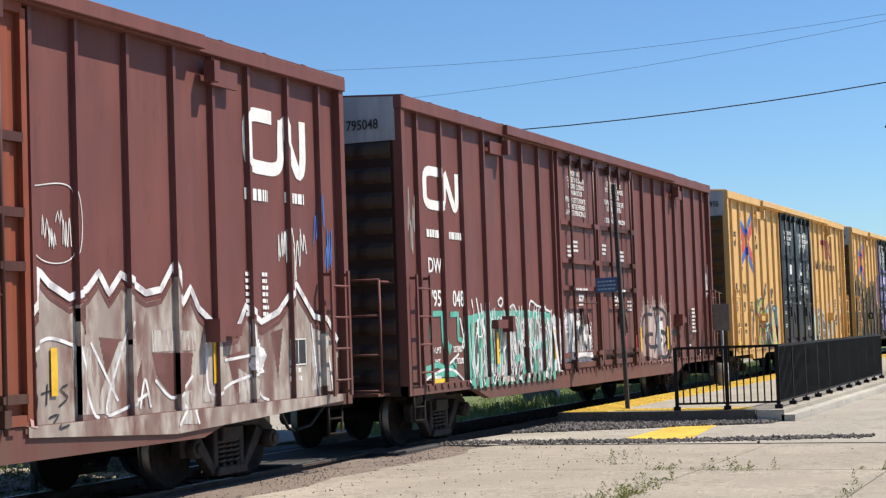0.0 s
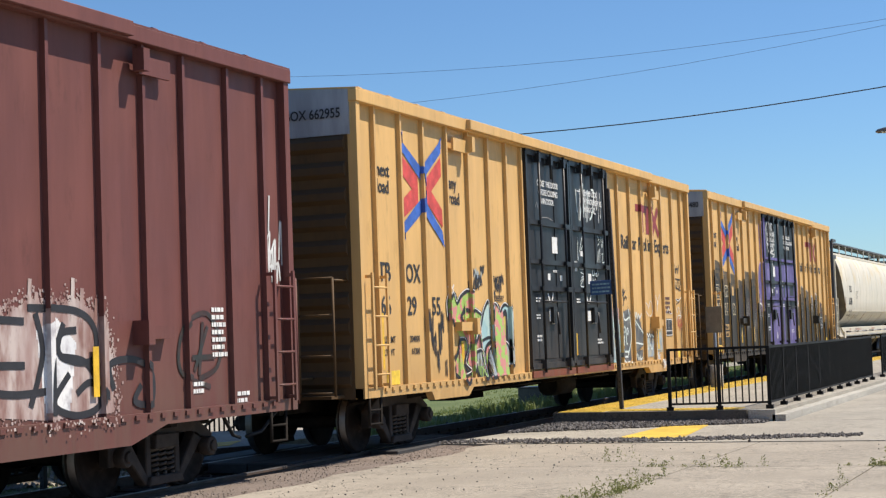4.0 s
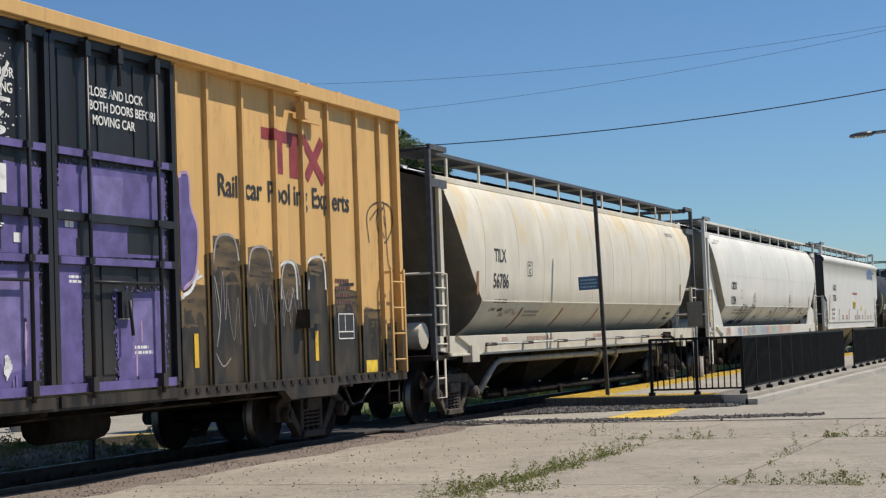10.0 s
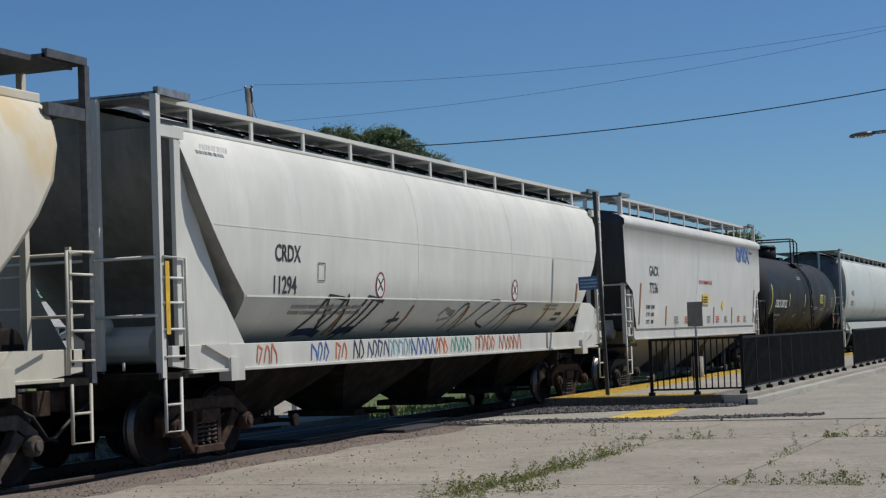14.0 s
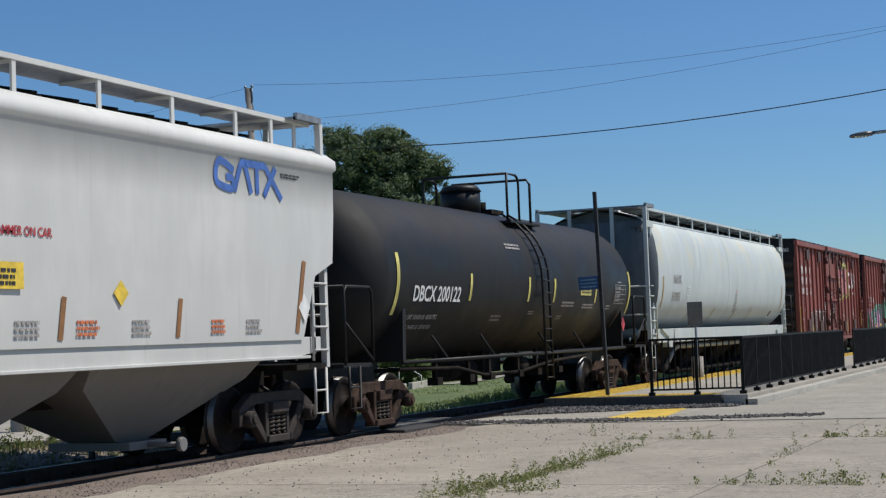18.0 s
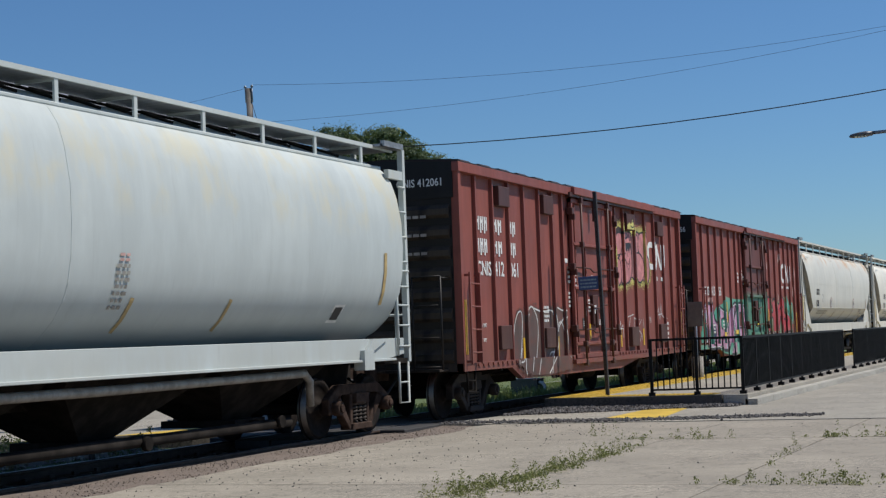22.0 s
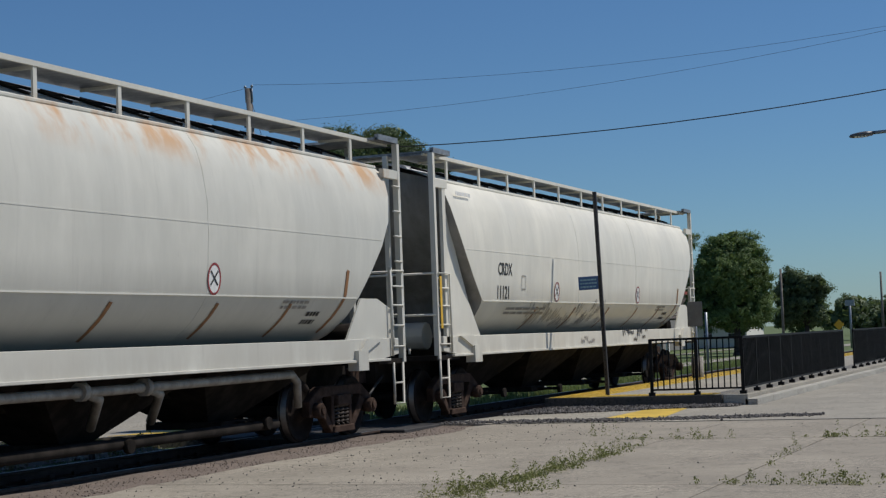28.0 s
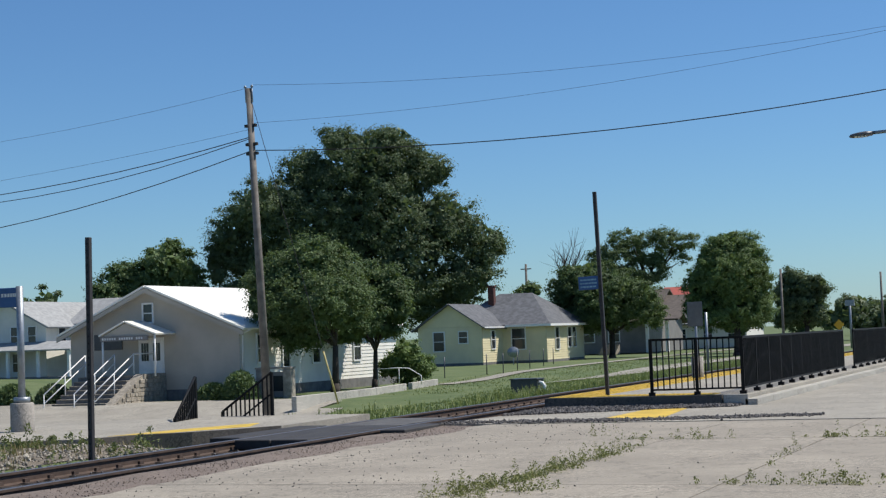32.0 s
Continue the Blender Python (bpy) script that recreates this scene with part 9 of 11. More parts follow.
pebbles("ballast_patch", "patch of dark grey crushed stone before the platform", "gravel", spots, 0.018, 0.045, MAT["stones"], -0.01, 7)
bm = bmesh.new()
prism(bm, [(-8.05, 26.5), (-7.0, 26.65), (-7.35, 29.9), (-8.05, 29.55)], 2, -0.012, -0.004)
solid("tactile_strip", bm, MAT["tactile"], "yellow tactile warning strip set in concrete", "tactile paving", kind="structure")
pebbles("loose_grit", "small dark stones scattered on the paving", "gravel", [(R.uniform(-9.6, -2.0), R.uniform(11.5, 25.5)) for _ in range(130)] + [(R.uniform(-9.7, -7.0), R.uniform(11.5, 25.5)) for _ in range(380)], 0.004, 0.013, MAT["stones"], -0.02, 8)
line = []
for cx, cy, dx, dy, k in ((-5.70, 14.25, 0.16, 0.22, 26), (-5.78, 15.10, 0.10, 0.25, 34), (-5.20, 14.75, 0.14, 0.16, 20), (-5.66, 16.1, 0.07, 0.35, 36), (-5.63, 17.1, 0.06, 0.35, 30), (-5.64, 18.3, 0.06, 0.45, 26), (-5.66, 19.6, 0.05, 0.5, 16),
                          (-3.15, 15.40, 0.30, 0.04, 13), (-2.55, 15.42, 0.18, 0.03, 7), (-2.10, 15.40, 0.30, 0.05, 14), (-1.3, 15.40, 0.25, 0.04, 18), (-0.5, 15.40, 0.3, 0.05, 16), (-3.40, 21.85, 0.16, 0.05, 14), (-2.9, 21.8, 0.2, 0.03, 6),
                          (-6.76, 22.5, 0.10, 0.05, 6), (-5.25, 21.7, 0.22, 0.04, 9), (-6.1, 21.8, 0.4, 0.04, 8), (-7.6, 12.9, 0.3, 0.2, 8), (-3.48, 18.6, 0.03, 0.9, 5)):
    line += [(R.gauss(cx, dx), R.gauss(cy, dy)) for _ in range(k)]
def weeds(name, label, spots, h0, h1, r, n, leaf, material, z, seed):
    """Low leafy plants: each a loose heap of small leaves on a few stalks."""
    rnd = np.random.RandomState(seed)
    c, sz = [], []
    for x, y in spots:
        h = rnd.uniform(h0, h1) * rnd.choice((0.5, 0.8, 1.0, 1.4))
        k = int(n * rnd.uniform(0.5, 1.3))
        zz = z(x, y) if callable(z) else z
        u = rnd.uniform(0, 1, k)
        c.append(np.stack([x + rnd.normal(0, r, k) * (1.15 - u), y + rnd.normal(0, r, k) * (1.15 - u), zz + 0.01 + h * u], 1))
        sz.append(np.full(k, leaf) * rnd.uniform(0.5, 1.4, k))
    c, sz = np.concatenate(c), np.concatenate(sz)[:, None]
    u = rnd.normal(0, 1, c.shape) + np.array((0, 0, 0.6))
    u /= np.linalg.norm(u, axis=1)[:, None]
    v = np.cross(u, rnd.normal(0, 1, c.shape))
    v /= np.linalg.norm(v, axis=1)[:, None]
    q = np.stack([c - u * sz, c + v * sz * 0.4, c + u * sz, c - v * sz * 0.4], 1)
    me = bpy.data.meshes.new(name)
    me.from_pydata(q.reshape(-1, 3).tolist(), [], np.arange(len(c) * 4).reshape(-1, 4).tolist())
    me.materials.append(material)
    return tagged(new(name, me), label, "weeds", "", "stuff")


weeds("joint_weeds", "dusty green weeds growing in the paving joints", line, 0.05, 0.17, 0.042, 40, 0.014, MAT["weed"], -0.03, 9)
pebbles("shoulder_grit", "fine grit on the dirt shoulder beside the rail", "gravel", [(R.uniform(-10.9, -9.1), R.uniform(8, 26)) for _ in range(3800)], 0.004, 0.014, MAT["shoulder_stones"], -0.045, 18)

# ---- near platform ----
plat = thing("platform", "low concrete station platform with yellow tactile edge", "platform", kind="structure")
bm = bmesh.new()
box(bm, -10.42, -6.45, 30.92, 140, -0.2, 0.18)
part("platform_slab", bm, MAT["slab_new"], plat, "", 0.01)
bm = bmesh.new()
box(bm, -10.44, -6.9, 30.84, 30.918, -0.2, 0.185)
part("kerb", bm, MAT["dark_concrete"], plat, "dark stained platform kerb")
bm = bmesh.new()
box(bm, -6.86, -6.40, 30.80, 30.918, -0.2, 0.187)
box(bm, -6.448, -6.22, 30.80, 140, -0.2, 0.10)
part("kerb", bm, MAT["kerb"], plat, "pale platform kerb")
me = None
for k in range(90):
    if me is None:
        bm = bmesh.new()
        box(bm, -0.42, 0.42, 0.01, 1.19, 0, 0.012)
        for i in range(8):
            for j in range(11):
                box(bm, -0.36 + i * 0.1, -0.32 + i * 0.1, 0.06 + j * 0.1, 0.10 + j * 0.1, 0.012, 0.017)
        me = finish(bm, "tactile_tile", MAT["tactile"])
    again("tactile_tile", me, plat, pose(-9.97, 30.95 + k * 1.2, 0.18))
for k in range(2):
    again("tactile_tile", me, plat, pose(-9.5 + 1.2 * k, 31.4, 0.1805, 0, 0, -90) @ Matrix.Diagonal((0.7, 1, 1, 1)))


# ---- black steel fences ----
def fence(name, label, a, b, z, panel=1.4, spacing=0.112, post_ends=(True, True)):
    f = thing(name, label, "fence", group="platform fences")
    a, b = Vector(a), Vector(b)
    length = (b - a).length
    ang = math.degrees(math.atan2(b.y - a.y, b.x - a.x))
    base = pose(a.x, a.y, z, 0, 0, ang)
    n = max(1, round(length / panel))
    bm = bmesh.new()
    w = 0.032 if panel < 1 else 0.02
    box(bm, -w, w, -w, w, 0.0, 1.10)
    box(bm, -0.06, 0.06, -0.06, 0.06, 0.0, 0.07)
    post = finish(bm, "post", MAT["fence_black"])
    for k in range(n + 1):
        again("post", post, f, base @ pose(length * k / n, 0, 0))
    for zz, h in ((1.06, 0.045), (0.10, 0.035)):
        bm = bmesh.new()
        box(bm, 0, length, -0.02, 0.02, zz, zz + h)
        part("rail", bm, MAT["fence_black"], f, at=base)
    bm = bmesh.new()
    box(bm, -0.0125, 0.0125, -0.0125, 0.0125, 0.12, 1.07)
    picket = finish(bm, "picket", MAT["fence_black"])
    m = int(length / spacing)
    for k in range(1, m):
        again("picket", picket, f, base @ pose(length * k / m, 0, 0))
    return f


fence("fence", "black steel picket fence across the platform end", (-8.29, 30.98), (-6.58, 31.28), 0.18, 0.85)
fence("fence", "black steel picket fence along the platform kerb", (-6.58, 31.3), (-6.70, 44.9), 0.18)
fence("fence", "black steel picket fence farther along the kerb", (-6.72, 46.95), (-6.80, 74.0), 0.18)


# ---- posts and signs ----
def sign_post(x, y, z0, z1, lean, label, sign=None):
    t = thing("sign_post", label, "sign post", pose(x, y, z0, 0, lean, 0))
    bm = bmesh.new()
    box(bm, -0.036, 0.036, -0.036, 0.036, -0.3, z1 - z0)
    part("post", bm, MAT["post_dark"], t, "", 0.006)
    bm = bmesh.new()
    for k in range(int((z1 - z0) / 0.1)):
        box(bm, -0.008, 0.008, -0.039, -0.034, 0.1 + k * 0.1, 0.12 + k * 0.1)
    tagged(part("bolt_hole", bm, MAT["fence_black"], t), kind="stuff")
    if sign:
        bm = bmesh.new()
        box(bm, -0.46, -0.04, -0.012, 0.006, sign - z0, sign - z0 + 0.27)
        s = part("sign_panel", bm, MAT["sign_blue"], t, "small blue notice with pale writing", 0.004)
        rr = random.Random(3)
        bm = bmesh.new()
        for k in range(3):
            x = -0.42
            while x < -0.08:
                w = rr.uniform(0.03, 0.08)
                box(bm, x, min(x + w, -0.07), -0.016, -0.0125, sign - z0 + 0.045 + k * 0.07, sign - z0 + 0.075 + k * 0.07)
                x += w + 0.015
        tagged(part("writing", bm, MAT["sky_blue"], s), kind="stuff")
    return t


sign_post(-9.48, 32.0, -0.02, 4.31, -1.45, "tall dark steel post with a small blue notice", 2.33)
sign_post(-13.28, 19.45, -0.25, 3.05, 0.6, "tall dark bare steel post beside the track")

t = thing("station_sign", "blue station name sign on a grey pole in concrete", "sign", pose(-18.4, 24.8, -0.2))
bm = bmesh.new()
tube(bm, (0, 0, -0.3), (0, 0, 0.76), 0.215, 24)
part("pedestal", bm, MAT["pedestal"], t, "", 0.02)
bm = bmesh.new()
tube(bm, (0, 0, 0.7), (0, 0, 2.88), 0.065, 16)
tube(bm, (0, 0, 0.76), (0, 0, 0.86), 0.15, 16)
part("pole", bm, MAT["steel_pole"], t)
bm = bmesh.new()
box(bm, -1.45, -0.02, -0.03, 0.03, 2.50, 2.86)
s = part("sign_panel", bm, MAT["sign_blue"], t, "blue sign board", 0.01)
bm = bmesh.new()
for x in (-0.38, -0.31, -0.245, -0.185, -0.13, -0.075):
    box(bm, x, x + 0.045, -0.036, -0.031, 2.69, 2.755)
tagged(part("writing", bm, MAT["white_bar"], s), kind="stuff")
t = thing("sign_support", "thin grey leaning steel pole by the street", "pole", pose(-25.6, 33.4, -1.0, 0, 2, 0))
bm = bmesh.new()
tube(bm, (0, 0, -0.2), (0, 0, 2.2), 0.055, 12)
part("pole", bm, MAT["steel_pole"], t)


def sign_back(x, y, z0, z1, w, h, label):
    t = thing("road_sign", label, "road sign", pose(x, y, z0))
    bm = bmesh.new()
    tube(bm, (0, 0, -0.2), (0, 0, z1 - z0), 0.035, 10)
    part("post", bm, MAT["steel_pole"], t)
    bm = bmesh.new()
    box(bm, -w / 2, w / 2, -0.045, -0.036, z1 - z0 - h, z1 - z0)
    part("sign_panel", bm, MAT["sign_back"], t, "grey back of a metal sign", 0.003)
    bm = bmesh.new()
    tube(bm, (0, 0, -0.3), (0, 0, 0.55), 0.16, 14)
    part("footing", bm, MAT["pedestal"], t)


sign_back(-10.0, 42.0, 0.18, 2.15, 0.40, 0.64, "grey back of a sign on a steel post")
bm = bmesh.new()
tube(bm, (0, 0, 0), (0, 0, 2.3), 0.05, 12)
solid("post", bm, MAT["steel_pole"], "plain galvanised steel post on the platform", "post", pose(-14.0, 60.5, -0.25))


# ---- utility poles and wires ----
def utility_pole(x, y, z0, z1, r, lean, label, tilt=0):
    t = thing("utility_pole", label, "utility pole", pose(x, y, z0, tilt, lean, 0))
    bm = bmesh.new()
    tube(bm, (0, 0, -0.5), (0, 0, z1 - z0), r, 16, r * 0.68)
    part("pole", bm, MAT["timber_pole"], t)
    for s in (-1, 1):
        bm = bmesh.new()
        tube(bm, (s * 0.12, 0, z1 - z0 - 0.45), (s * 0.12, 0, z1 - z0 + 0.06), 0.022, 8)
        tube(bm, (s * 0.12, 0, z1 - z0 + 0.03), (s * 0.12, 0, z1 - z0 + 0.10), 0.05, 10, 0.035)
        box(bm, min(0, s * 0.12), max(0, s * 0.12), -0.03, 0.03, z1 - z0 - 0.4, z1 - z0 - 0.36)
        part("insulator", bm, MAT["steel_pole"], t)
    for z in (-1.25, -1.85, -2.15):
        bm = bmesh.new()
        box(bm, -0.20, 0.20, -0.06, 0.06, z1 - z0 + z, z1 - z0 + z + 0.09)
        part("bracket", bm, MAT["wire"], t)
    return t


utility_pole(-24.88, 46.2, -0.75, 9.68, 0.145, -1.95, "tall weathered wooden utility pole with wires")


def wire(name, a, b, sag, r, label="thin black overhead wire"):
    a, b = Vector(a), Vector(b)
    bm = bmesh.new()
    pts = []
    for k in range(25):
        u = k / 24
        p = a.lerp(b, u)
        p.z -= sag * 4 * u * (1 - u)
        pts.append(p)
    path(bm, pts, r, 5)
    solid(name, bm, MAT["wire"], label, "wire", group="overhead wires")


P = Vector((-25.25, 46.2, 0))
wire("overhead_wire", (P.x + 0.15, P.y, 9.78), (16, 46, 12.85), 1.7, 0.0045)
wire("overhead_wire", (P.x, P.y, 8.55), (16, 46, 13.6), 1.55, 0.0045)
wire("overhead_wire", (P.x, P.y, 7.68), (16, 46, 11.8), 1.85, 0.016, "thick black overhead cable")
wire("overhead_wire", (P.x - 0.12, P.y, 9.68), (-75, 60, 13.2), 1.75, 0.005)
wire("overhead_wire", (P.x, P.y, 8.35), (-75, 60, 9.2), 1.0, 0.005)
wire("overhead_wire", (P.x, P.y, 8.1), (-75, 60, 12.4), 2.5, 0.016, "black bundle of overhead cables")
wire("overhead_wire", (P.x, P.y, 8.05), (-75, 60, 15.2), 3.75, 0.014, "black bundle of overhead cables")
wire("overhead_wire", (P.x, P.y, 7.65), (-75, 60, 10.4), 3.0, 0.016, "thick black overhead cable")
wire("guy_wire", (P.x + 0.1, P.y, 9.3), (-22.6, 46.6, -0.5), 0.0, 0.010, "steel guy wire of the pole")

# street lamp that reaches in over the paving
t = thing("street_lamp", "grey street lamp with a flat LED head", "street lamp", pose(-1.9, 51.9, -0.1))
bm = bmesh.new()
tube(bm, (0, 0, 0.0), (0, 0, 7.3), 0.10, 14, 0.06)
part("pole", bm, MAT["steel_pole"], t)
bm = bmesh.new()
path(bm, [(0, 0, 7.2), (-0.5, -0.02, 7.44), (-3.0, -0.15, 7.44), (-4.66, -0.2, 7.38)], 0.055, 10)
part("arm", bm, MAT["steel_pole"], t)
bm = bmesh.new()
rings = []
for x, w, lo, up in ((-5.30, 0.07, 7.29, 7.34), (-5.24, 0.15, 7.265, 7.385), (-5.05, 0.20, 7.255, 7.43), (-4.80, 0.20, 7.265, 7.45), (-4.60, 0.11, 7.30, 7.44)):
    rings.append([(x, -0.2 + w * math.cos(q), (lo + up) / 2 + (up - lo) / 2 * math.sin(q)) for q in np.linspace(0, 2 * math.pi, 13)[:-1]])
loft(bm, rings, True, True, True)
h = part("lamp_head", bm, MAT["lamp_head"], t)
for k in range(4):
    bm = bmesh.new()
    box(bm, -5.12 + k * 0.1, -5.06 + k * 0.1, -0.40, -0.25, 7.255, 7.30)
    part("led_lens", bm, MAT["lens"], h, "pale LED lens", 0.008)


# ---- far platform, steps, street ----
far = thing("far_platform", "low concrete platform across the track with yellow edge", "platform", kind="structure")
bm = bmesh.new()
prism(bm, [(-19.5, 20.8), (-15.3, 22.4), (-14.98, 23.25), (-14.3, 23.86), (-13.72, 24.76), (-13.4, 25.3), (-13.4, 29.0), (-16.2, 29.2), (-19.5, 27.5)], 2, -0.5, 0.04)
part("platform_slab", bm, MAT["slab_new"], far)
bm = bmesh.new()
prism(bm, [(-15.36, 22.5), (-14.95, 23.3), (-14.28, 23.92), (-13.70, 24.82), (-13.40, 25.33), (-13.37, 25.27), (-13.68, 24.70), (-14.26, 23.80), (-14.93, 23.18), (-15.30, 22.36)], 2, -0.5, 0.045)
part("kerb", bm, MAT["dark_concrete"], far)
bm = bmesh.new()
prism(bm, [(-15.35, 22.95), (-14.72, 23.62), (-13.95, 25.2), (-14.35, 26.3), (-15.0, 24.6)], 2, 0.04, 0.046)
part("tactile_tile", bm, MAT["tactile"], far, "faded yellow warning paint")
street_x = [float(v) for v in np.arange(-62, -15.9, 1.0)]
street_y = [float(v) for v in np.arange(12, 57.1, 1.0)]
sheet("street", street_x, street_y, lambda x, y: land(x, y) + 0.03, MAT["slab_new"], "pale concrete street and apron before the church", "street", lambda x, y: y < 29 + (-16 - x) * 2.4 and y > 30.5 + (x + 16) * 0.35 and y < 56.5)


def stair_rail(a, b, za, zb, label):
    """A black railing that falls from a to b; its feet stand on the slope below."""
    t = thing("stair_railing", label, "railing")
    a, b = Vector(a), Vector(b)
    n = 11
    bm = bmesh.new()
    tube(bm, (a.x, a.y, za), (b.x, b.y, zb), 0.025, 8)
    tube(bm, (a.x, a.y, za - 0.42), (b.x, b.y, zb - 0.42), 0.018, 8)
    part("rail", bm, MAT["fence_black"], t)
    for k in range(n + 1):
        p = a.lerp(b, k / n)
        top = za + (zb - za) * k / n
        bm = bmesh.new()
        w = 0.028 if k in (0, n) else 0.013
        box(bm, p.x - w, p.x + w, p.y - w, p.y + w, min(0.0, top - 1.0), top)
        part("baluster", bm, MAT["fence_black"], t)


stair_rail((-15.55, 29.05), (-16.65, 29.0), 0.90, 0.14, "black steel railing that falls with the steps")
stair_rail((-16.92, 28.4), (-16.60, 27.1), 0.86, 0.12, "black steel railing beside the ramp")


# ---- buildings ----
def lap_wall(bm, p, q, z0, z1, normal, step=0.14):
    """Overlapping boards from p to q (x, y), each leaning out at its foot."""
    p, q, nv = Vector((*p, 0)), Vector((*q, 0)), Vector((*normal, 0))
    z = z0
    while z < z1 - 0.01:
        zt = min(z + step, z1)
        v = [bm.verts.new(c) for c in (p + nv * 0.03 + Vector((0, 0, z)), q + nv * 0.03 + Vector((0, 0, z)), q + nv * 0.006 + Vector((0, 0, zt)), p + nv * 0.006 + Vector((0, 0, zt)))]
        bm.faces.new(v)
        w = [bm.verts.new(c) for c in (p + Vector((0, 0, z)), q + Vector((0, 0, z)), q + nv * 0.03 + Vector((0, 0, z)), p + nv * 0.03 + Vector((0, 0, z)))]
        bm.faces.new(w)
        z = zt


def window(parent, face, u, z, w, h, plane, bars_v=0, bars_h=1, frame_w=0.07):
    """face 'y': in a wall that looks towards -y, at x = u; face 'x': in one that looks towards +x, at y = u."""
    def put(bm, u0, u1, z0, z1, d0, d1):
        if face == "y":
            box(bm, u0, u1, plane - d1, plane - d0, z0, z1)
        else:
            box(bm, plane + d0, plane + d1, u0, u1, z0, z1)
    bm = bmesh.new()
    for a0, a1, b0, b1 in ((u - frame_w, u, z - frame_w, z + h + frame_w), (u + w, u + w + frame_w, z - frame_w, z + h + frame_w), (u, u + w, z - frame_w, z), (u, u + w, z + h, z + h + frame_w)):
        put(bm, a0, a1, b0, b1, -0.02, 0.06)
    for k in range(bars_h):
        zz = z + h * (k + 1) / (bars_h + 1)
        put(bm, u, u + w, zz - 0.02, zz + 0.02, 0.015, 0.04)
    for k in range(bars_v):
        uu = u + w * (k + 1) / (bars_v + 1)
        put(bm, uu - 0.015, uu + 0.015, z, z + h, 0.015, 0.04)
    wdw = part("window", bm, MAT["trim_white"], parent, "white framed sash window")
    bm = bmesh.new()
    put(bm, u, u + w, z, z + h, 0.004, 0.012)
    part("pane", bm, MAT["glass"], wdw)
    return wdw


def slope(bm, pts, t=0.08):
    """A roof plane given by four corners, with thickness."""
    a, b, c, d = [Vector(p) for p in pts]
    n = (b - a).cross(d - a).normalized()
    if n.z < 0:
        n = -n
    lo = [bm.verts.new(p) for p in (a, b, c, d)]
    hi = [bm.verts.new(p + n * t) for p in (a, b, c, d)]
    bm.faces.new(lo[::-1])
    bm.faces.new(hi)
    for i in range(4):
        j = (i + 1) % 4
        bm.faces.new((lo[i], lo[j], hi[j], hi[i]))


def church():
    t = thing("church", "beige gabled church with a white metal roof", "church")
    x0, x1, xm, y0, y1, zb, zf, ze, zr = -40.5, -32.45, -36.6, 58.0, 73.5, -1.2, -0.25, 2.22, 3.95
    bm = bmesh.new()
    prism(bm, [(x0, zf), (x1, zf), (x1, ze), (xm, zr), (x0, ze)], 1, y0, y1)
    body = part("wall", bm, MAT["wall_beige"], t)
    bm = bmesh.new()
    box(bm, x0 - 0.04, x1 + 0.04, y0 - 0.04, y1 + 0.04, zb, zf)
    part("foundation", bm, MAT["foundation"], t, "grey block foundation")
    bm = bmesh.new()
    lap_wall(bm, (x1, y0), (x1, y1), zf, ze, (1, 0), 0.16)
    part("siding", bm, MAT["siding_white"], t, "white lap siding")
    k = (zr - ze) / (x1 - xm)
    for s, xe in ((1, x1 + 0.42), (-1, x0 - 0.42)):
        zq = zr - abs(xe - xm) * (zr - ze) / abs((x1 if s > 0 else x0) - xm)
        bm = bmesh.new()
        slope(bm, [(xm, y0 - 0.4, zr + 0.02), (xe, y0 - 0.4, zq + 0.02), (xe, y1 + 0.4, zq + 0.02), (xm, y1 + 0.4, zr + 0.02)])
        part("roof", bm, MAT["metal_roof"], t)
        bm = bmesh.new()
        prism(bm, [(xm, zr - 0.02), (xe, zq - 0.02), (xe, zq - 0.20), (xm, zr - 0.20)], 1, y0 - 0.42, y0 - 0.37)
        part("bargeboard", bm, MAT["wall_beige"], t)
    window(t, "y", xm - 0.28, 2.55, 0.42, 0.72, y0, 0, 1)
    bm = bmesh.new()
    box(bm, -37.15, -35.95, y0 - 0.05, y0 + 0.02, 0.36, 1.90)
    dr = part("door_frame", bm, MAT["trim_white"], t)
    for x in (-37.08, -36.53):
        bm = bmesh.new()
        box(bm, x, x + 0.52, y0 - 0.08, y0 - 0.05, 0.38, 1.84)
        leaf = part("door", bm, MAT["trim_white"], t, "white panelled door with glass", 0.01)
        bm = bmesh.new()
        for j in range(3):
            box(bm, x + 0.09 + j * 0.12, x + 0.19 + j * 0.12, y0 - 0.09, y0 - 0.08, 0.95, 1.68)
        part("pane", bm, MAT["glass"], leaf)
    # porch roof
    px0, px1, pm, pz, pr = -38.1, -35.4, -36.9, 2.0, 2.55
    for xe in (px0, px1):
        bm = bmesh.new()
        slope(bm, [(pm, y0 - 1.5, pr), (xe, y0 - 1.5, pz), (xe, y0, pz), (pm, y0, pr)], 0.06)
        part("porch_roof", bm, MAT["metal_roof"], t)
    bm = bmesh.new()
    prism(bm, [(px0 + 0.1, pz - 0.02), (px1 - 0.1, pz - 0.02), (pm, pr - 0.04)], 1, y0 - 1.42, y0 - 1.36)
    part("porch_gable", bm, MAT["wall_beige"], t)
    bm = bmesh.new()
    box(bm, px0 + 0.05, px1 - 0.4, y0 - 1.48, y0 - 1.42, pz - 0.2, pz)
    sg = part("name_board", bm, MAT["grey_wall"], t, "painted name board")
    bm = bmesh.new()
    for k in range(17):
        if k not in (6, 13):
            box(bm, px0 + 0.15 + k * 0.115, px0 + 0.22 + k * 0.115, y0 - 1.486, y0 - 1.481, pz - 0.15, pz - 0.06)
    tagged(part("writing", bm, MAT["white_bar"], sg), kind="stuff")
